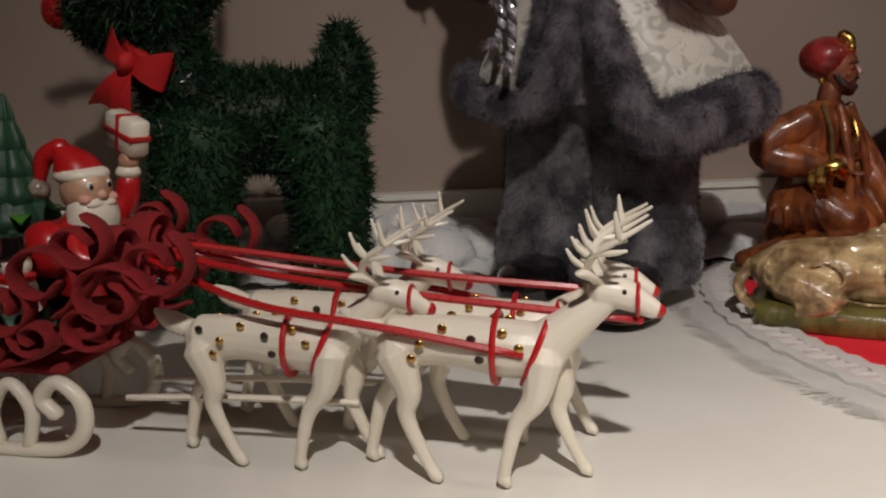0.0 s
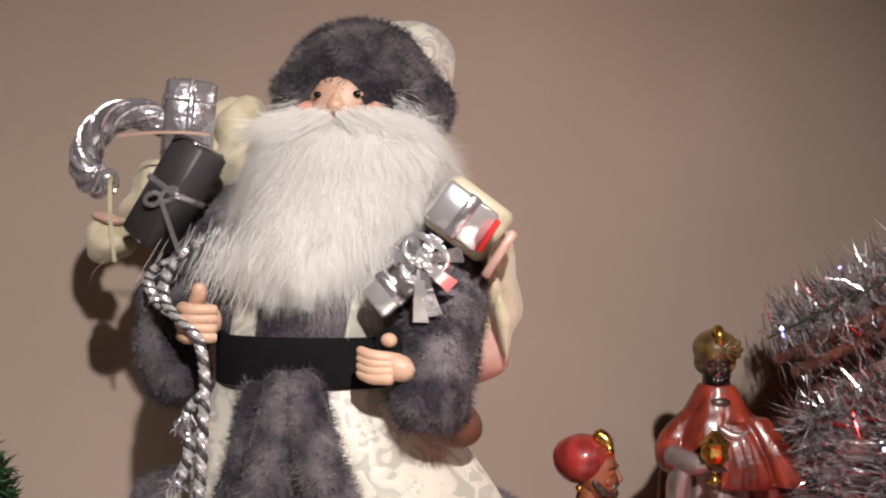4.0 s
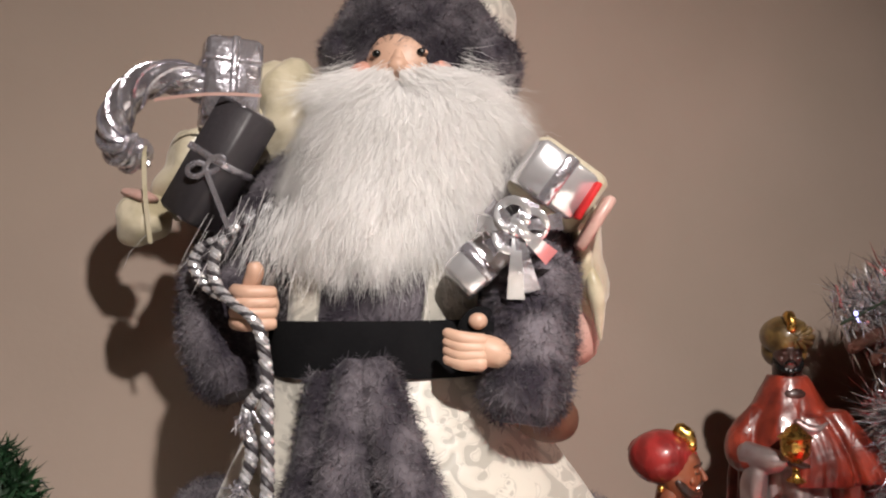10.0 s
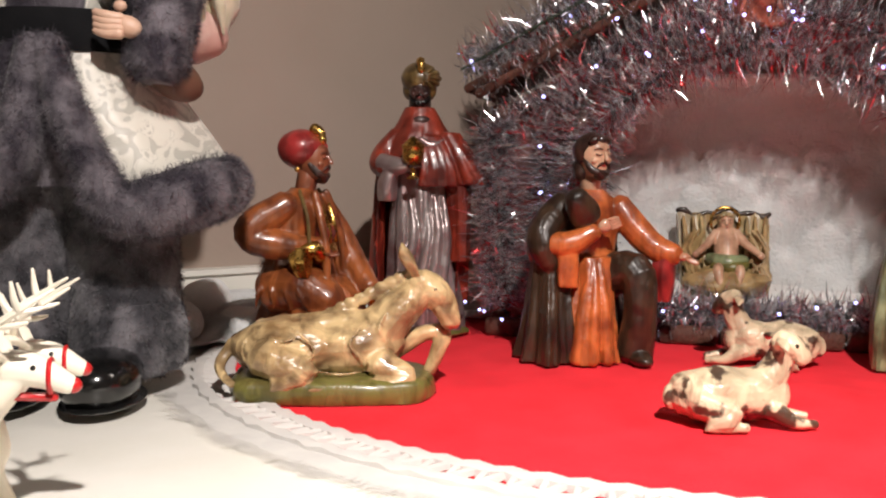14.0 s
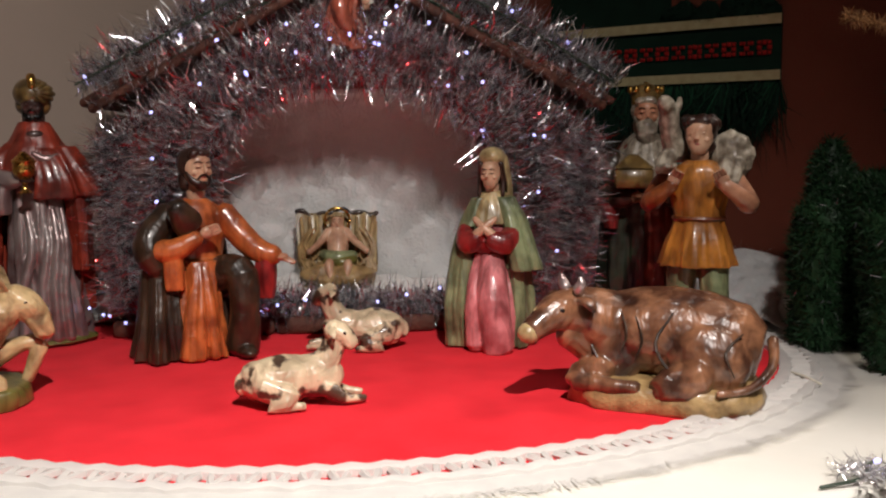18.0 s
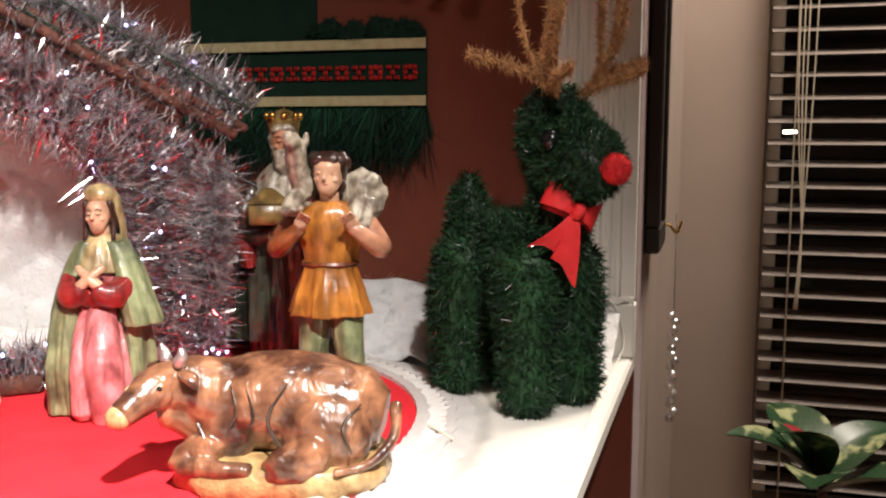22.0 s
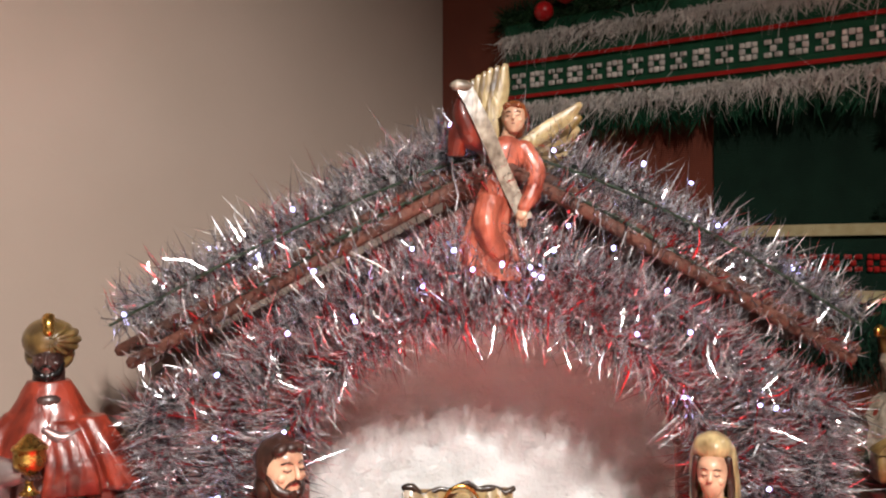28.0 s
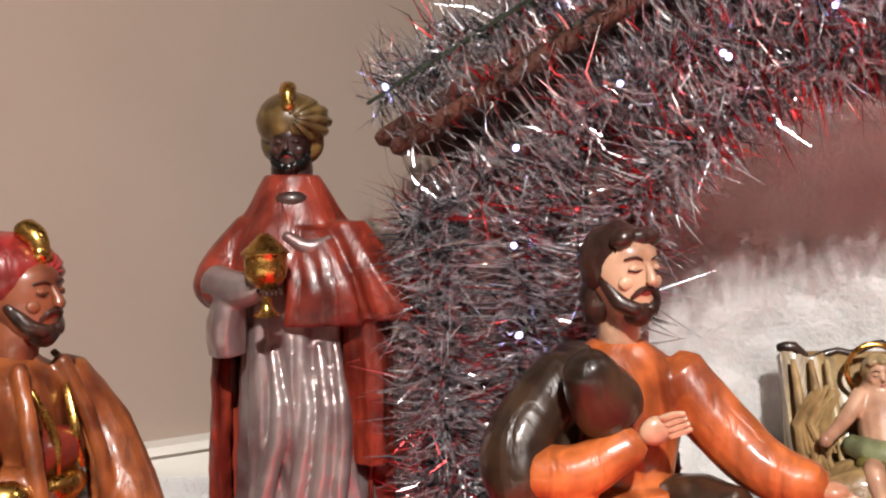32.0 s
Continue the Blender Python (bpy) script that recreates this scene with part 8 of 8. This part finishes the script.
def rider():
    b = Build()
    b.t = Matrix.Diagonal((1, -1, 1, 1))
    R, S, W = "redplastic", "skinpale", "plasticwhite"
    b.loft([(0, 0, 0.0, 0.018, 0.016), (0, 0, 0.018, 0.021, 0.018), (0, 0, 0.035, 0.017, 0.014), (0, 0, 0.044, 0.009, 0.009)], R, seg=26)
    b.ball((-0.003, 0.022, 0.026), (0.015, 0.012, 0.015), R)
    b.tube([(0, -0.014, 0.036), (0.006, -0.022, 0.046), (0.008, -0.024, 0.058)], [0.0075, 0.007, 0.006], R, seg=12)
    b.ball((0.008, -0.024, 0.062), (0.0068, 0.0068, 0.0045), W)
    b.ball((0.009, -0.024, 0.068), 0.0055, S)
    b.tube([(0.004, 0.012, 0.034), (0.016, 0.016, 0.022), (0.024, 0.01, 0.02)], [0.0075, 0.007, 0.005], R, seg=12)
    b.ball((0.004, 0, 0.055), (0.0135, 0.0135, 0.0145), S)
    b.ball((0.0165, 0, 0.053), (0.0032, 0.003, 0.0028), "blush")
    for s in (-1, 1):
        b.ball((0.015, s * 0.0055, 0.058), (0.0018, 0.0022, 0.0026), "white", seg=8, rings=6)
        b.ball((0.0165, s * 0.0055, 0.058), (0.001, 0.0012, 0.0016), "black", seg=8, rings=6)
        b.ball((0.0135, s * 0.008, 0.051), (0.004, 0.0035, 0.003), "blush", seg=8, rings=6)
        b.ball((0.016, s * 0.004, 0.0485), (0.003, 0.0052, 0.0024), W, seg=8, rings=6)
    b.ball((0.008, 0, 0.04), (0.0125, 0.0145, 0.0165), W, lump=0.08, lf=200, seg=22)
    b.ball((0.001, 0, 0.063), (0.0145, 0.0145, 0.0062), W)
    b.loft([(0, 0, 0.064, 0.0135, 0.0135), (-0.003, 0.001, 0.072, 0.0105, 0.0105), (-0.008, 0.004, 0.078, 0.006, 0.006)], R, seg=22)
    b.tube([(-0.008, 0.004, 0.077), (-0.016, 0.01, 0.072), (-0.017, 0.013, 0.06)], [0.006, 0.005, 0.003], R, seg=10)
    b.ball((-0.017, 0.014, 0.056), 0.0055, "ermine", lump=0.2, lf=300)
    b.block((0.006, -0.027, 0.083), (0.028, 0.012, 0.02), W, turn=(0, 14, 8), bevel=0.0015)
    b.block((0.006, -0.027, 0.083), (0.029, 0.013, 0.0034), R, turn=(0, 14, 8), bevel=0.0005)
    b.block((0.006, -0.027, 0.083), (0.0036, 0.013, 0.021), R, turn=(0, 14, 8), bevel=0.0005)
    b.f = [f[::-1] for f in b.f]
    return b


rider().done("santa_figurine", pose(*at_team(-0.018, 0.026, 0.07), 0, 0, -48) @ Matrix.Scale(1.0, 4), label="small painted Santa figurine holding up a white gift in the sleigh", category="figurine")
tree = empty("toy_tree", pose(*at_team(-0.078, 0.05, 0.045)) @ Matrix.Scale(1.3, 4), label="small painted green fir tree in the sleigh", category="toy tree")
for i in range(9):
    t = i / 8
    b = Build()
    b.loft([(0, 0, 0.086 * t * 0.98, 0.03 * (1 - 0.9 * t), 0.03 * (1 - 0.9 * t)), (0, 0, 0.086 * t + 0.004, 0.031 * (1 - 0.88 * t), 0.031 * (1 - 0.88 * t)), (0, 0, 0.086 * t + 0.014, 0.02 * (1 - 0.95 * t), 0.02 * (1 - 0.95 * t))], "pine", seg=36, fold=0.09, k=10, n=3, phase=i)
    b.done("tier", parent=tree)
Build().tube([(0, 0, -0.02), (0, 0, 0.004)], 0.006, "bark").done("trunk", parent=tree)
candy = empty("candy_swirl", pose(*at_team(-0.066, -0.022, 0.085), 0, 20, TEAM - 12) @ Matrix.Scale(1.35, 4), label="round red and white swirl candy ornament", category="ornament")
b = Build()
b.ball((0, 0, 0), (0.021, 0.009, 0.021), "redplastic", seg=30, rings=16)
b.done("disc", parent=candy)
for i in range(9):
    a0 = i * 2 * math.pi / 9
    b = Build()
    b.tube([(0.002 * math.cos(a0), -0.0088, 0.002 * math.sin(a0)), (0.01 * math.cos(a0 + 0.4), -0.0082, 0.01 * math.sin(a0 + 0.4)), (0.0195 * math.cos(a0 + 0.9), -0.0036, 0.0195 * math.sin(a0 + 0.9))], [0.0006, 0.0018, 0.0026], "plasticwhite", seg=6, flat=0.6)
    b.done("stripe", parent=candy, label="white swirl stripe")
b = Build()
b.loft([(0, 0, 0, 0.011, 0.009), (0, 0, 0.012, 0.01, 0.008), (0, 0, 0.018, 0.006, 0.006)], "plasticwhite", seg=20)
b.ball((0, 0, 0.023), 0.0078, "plasticwhite")
b.loft([(0, 0, 0.028, 0.009, 0.009), (0, 0, 0.0295, 0.009, 0.009), (0, 0, 0.03, 0.006, 0.006), (0, 0, 0.038, 0.006, 0.006)], "boot", seg=16, n=1)
b.loft([(0, 0, 0.015, 0.009, 0.008), (0, 0, 0.018, 0.0095, 0.0085), (0, 0, 0.0195, 0.007, 0.007)], "redplastic", seg=16)
for s in (-1, 1):
    b.ball((s * 0.003, -0.0072, 0.0245), 0.0011, "black", seg=6, rings=5)
b.done("snowman_figurine", pose(*at_team(-0.03, -0.018, 0.07), 0, 0, TEAM), label="tiny snowman figurine with black hat", category="figurine")
for i, (u, v, z) in enumerate(((-0.1, 0.0, 0.105), (-0.075, 0.05, 0.1), (-0.02, 0.04, 0.095), (-0.11, 0.03, 0.11))):
    b = Build()
    for k in range(5):
        a = k * 1.3 + i
        b.sheet(lambda p, q: (0.034 * p * math.cos(a) - 0.006 * math.sin(math.pi * p) * (q - 0.5) * 2 * math.sin(a), 0.034 * p * math.sin(a) + 0.006 * math.sin(math.pi * p) * (q - 0.5) * 2 * math.cos(a), 0.03 * p - 0.012 * p * p * 2), 6, 3, "leaf", 0.0008)
    b.tube([(0, 0, -0.04), (0, 0, 0.004)], 0.0016, "leaf", seg=6)
    b.done("leaf_sprig", pose(*at_team(u, v, z)), label="bright green plastic leaf sprig", category="leaf sprig", group="leaf sprigs")
rng = np.random.RandomState(77)
for i in range(10):
    b = Build()
    b.ball((0, 0, 0), 0.006, ("silver", "redplastic", "pine")[i % 3], seg=14, rings=10)
    b.done("ornament_ball", pose(*at_team(rng.uniform(-0.1, 0.0), rng.uniform(-0.02, 0.024), 0.062 + 0.012 * (i % 2))), label="tiny shiny ornament ball in the sleigh", category="ornament", group="sleigh ornaments")

# ---- woven hangings on the red wall ----
def wall_piece(b, y0, y1, z0, z1, mat, x=0.0, thick=0.004, wave=0.0):
    n = 24
    b.sheet(lambda u, v: (-x - 0.003 + wave * math.sin(7 * u + 2), y0 + (y1 - y0) * u, z0 + (z1 - z0) * v), n, 4, mat, -thick if y1 > y0 else thick)


def motif(b, y, z, s, mat, kind, x):
    """A small woven star or cross of square stitches."""
    star = ((0, 1), (0, -1), (1, 0), (-1, 0), (1, 1), (-1, -1), (1, -1), (-1, 1)) if kind == 0 else ((-1, 1), (1, 1), (-1, -1), (1, -1), (0, 0), (-0.6, 1), (0.6, 1), (-0.6, -1), (0.6, -1))
    for i, j in star:
        k = 0.92 if (i == 0 or j == 0) else 0.75
        b.block((-x, y + i * s, z + j * s), (0.002, s * k, s * k), mat, bevel=0.0004)


def fringe(b, y0, y1, z, length, count, mat, seed, x, width=0.0016, curl=0.15, spread=0.2, clumps=0):
    rng = np.random.RandomState(seed)
    y = rng.uniform(0, 1, count)
    p = np.stack([np.full(count, -x) + rng.normal(0, 0.0015, count), y0 + (y1 - y0) * y, np.full(count, z) + rng.normal(0, 0.002, count)], 1)
    d = np.tile((-0.12, 0.0, -1.0), (count, 1))
    if clumps:
        d[:, 1] += 0.5 * np.sin(y * clumps * 6.283) * -1
        length = length * (0.75 + 0.25 * np.abs(np.cos(y * clumps * 3.14159)))[:, None]
    n = len(p)
    b.blades(p, d, length, width, mat, spread, rng, curl)


low = empty("woven_hanging", pose(WE, 0, 0), label="dark green woven wall hanging with cream and red bands", category="wall hanging")
b = Build()
wall_piece(b, 0.42, 0.256, 0.33, 0.52, "darkwool")
b.done("panel", parent=low)
b = Build()
wall_piece(b, 0.43, 0.122, 0.262, 0.345, "darkwool", x=0.005)
b.done("band", parent=low)
for z0, z1 in ((0.331, 0.342), (0.268, 0.279)):
    b = Build()
    wall_piece(b, 0.43, 0.121, z0, z1, "creamwool", x=0.0105, thick=0.002)
    b.done("cream_stripe", parent=low, label="cream stripe")
b = Build()
for i in range(14):
    motif(b, 0.14 + i * 0.0205, 0.305, 0.0058, "redwool", i % 2, 0.0105)
b.done("red_pattern", parent=low, label="red stitched stars and crosses")
b = Build()
fringe(b, 0.43, 0.122, 0.266, 0.085, 2600, "darkwool", 5, 0.006, clumps=5)
fringe(b, 0.43, 0.122, 0.266, 0.06, 600, "wool", 6, 0.008, clumps=5)
b.done("fringe", parent=low, kind="stuff", label="dark green wool fringe")
for i, y in enumerate((0.145, 0.175, 0.21, 0.24)):
    b = Build()
    b.ball((-0.008, y, 0.349 + 0.004 * (i % 2)), (0.006, 0.02, 0.012), "darkwool", lump=0.4, lf=90)
    b.strands(250, 0.006, 0.001, "darkwool", spread=0.8, seed=i)
    b.done("wool_tuft", parent=low)

up = empty("woven_valance", pose(WE, 0, -0.022), label="green woven valance with white stars and wool fringes", category="wall hanging")
XU = 0.03
box_between(-0.026, 0.025, 0.5, 0.0, 0.645, 0.575, "darkwood", "batten", parent=up)
b = Build()
wall_piece(b, 0.655, 0.02, 0.492, 0.6, "wool", x=XU)
b.done("band", parent=up)
for z in (0.5135, 0.552):
    b = Build()
    wall_piece(b, 0.656, 0.019, z, z + 0.0042, "redwool", x=XU + 0.005, thick=0.002)
    b.done("red_stripe", parent=up, label="red stripe")
b = Build()
for i in range(26):
    motif(b, 0.04 + i * 0.0238, 0.534, 0.0062, "whitewool", i % 2, XU + 0.0055)
b.done("white_pattern", parent=up, label="white stitched stars")
for nm, z, n in (("lower_fringe", 0.506, 2600), ("upper_fringe", 0.585, 2600)):
    b = Build()
    fringe(b, 0.66, 0.015, z, 0.026, n, "whitewool", 8 + n, XU + 0.006, width=0.0012, curl=0.35, spread=0.45)
    b.done(nm, parent=up, kind="stuff", label="white wool fringe")
b = Build()
fringe(b, 0.655, 0.02, 0.494, 0.034, 1800, "wool", 15, XU, clumps=13, width=0.002)
b.done("green_edge", parent=up, kind="stuff", label="green scalloped wool edge")
for i, y in enumerate((0.235, 0.2, 0.165, 0.13, 0.095, 0.06)):
    b = Build()
    ln = 0.03 + 0.009 * i
    b.tube([(-XU - 0.003, y, 0.492), (-XU - 0.002, y - 0.004, 0.492 - ln * 0.6), (-XU - 0.002, y, 0.492 - ln)], [0.013, 0.008, 0.003], "wool", seg=10, flat=0.6)
    b.ball((-XU - 0.004, y, 0.49 - ln), (0.007, 0.009, 0.009), "wool", lump=0.2, lf=150)
    b.strands(500, 0.009, 0.0013, "wool", spread=0.7, seed=20 + i, fall=(0, 0, -0.8))
    b.done("tassel", parent=up, label="green wool tassel")
b = Build()
b.tube([(-0.02, 0.66, 0.607), (-0.022, 0.4, 0.612), (-0.02, 0.02, 0.61)], 0.012, "needle", seg=10)
b.strands(5200, 0.018, 0.0014, "needle", spread=0.8, seed=90)
b.done("pine_garland", pose(WE, 0, -0.022), label="dark green pine garland along the valance top", category="garland")
for y, z in ((0.598, 0.607), (0.57, 0.622), (0.43, 0.615), (0.3, 0.622), (0.17, 0.612)):
    b = Build()
    b.ball((0, 0, 0), 0.011, "redplastic", seg=18, rings=12)
    b.done("red_ball", pose(WE - 0.043, y, z - 0.022), label="red ball ornament in the pine garland", category="ornament", group="red balls")

# red vinyl boot ornament high on the beige wall
b = Build()
b.loft([(0, 0, -0.004, 0.03, 0.02), (0, 0, 0.004, 0.044, 0.024), (0, 0, 0.016, 0.046, 0.025), (0.004, 0, 0.03, 0.036, 0.023), (0.014, 0, 0.045, 0.024, 0.02), (0.016, 0, 0.1, 0.024, 0.02), (0.016, 0, 0.11, 0.02, 0.016)], "redplastic", seg=32)
b.loft([(0.016, 0, 0.1, 0.03, 0.025), (0.016, 0, 0.108, 0.032, 0.027), (0.016, 0, 0.122, 0.031, 0.026), (0.016, 0, 0.126, 0.024, 0.02)], "cotton", seg=28)
b.done("boot_ornament", pose(0.513, 0.818, 0.614, 0, 6, 0) @ Matrix.Scale(0.85, 4), label="small red vinyl boot ornament hanging on the beige wall", category="ornament")

# loose end of the light string at the shelf corner, and a stray thread on the cloth
loose = empty("string_lights", pose(0.6910, -0.0790, 0.0), label="loose end of a light string with tinsel on the shelf corner", category="string lights")
b = Build()
rng = np.random.RandomState(31)
q = np.stack([rng.normal(0, 0.008, 260), rng.normal(0, 0.008, 260), np.full(260, 0.006)], 1)
b.blades(q, rng.normal(0, 1, (260, 3)) * (1, 1, 0.4) + (0, 0, 0.25), 0.012, 0.0009, "silver", 0.2, rng, 0.3)
b.done("foil_tuft", parent=loose, kind="stuff", label="silver foil strands")
Build().tube([(-0.03, 0.02, 0.0018), (-0.012, 0.004, 0.004), (0.0, 0.0, 0.006), (0.012, -0.01, 0.003), (0.03, -0.006, 0.0018)], 0.0011, "wire", seg=6).done("lead_wire", parent=loose)
o = new("bulb", bulb.data)
o.parent, o.matrix_basis = loose, pose(0.001, -0.004, 0.013, 70, 0, 20)
Build().tube([(0.9110, 0.0220, 0.0062), (0.8970, 0.0075, 0.0075), (0.8830, -0.0090, 0.0062)], 0.0011, "plasticwhite", seg=6).done("thread_snip", label="short white plastic thread lying on the red cloth", category="thread")
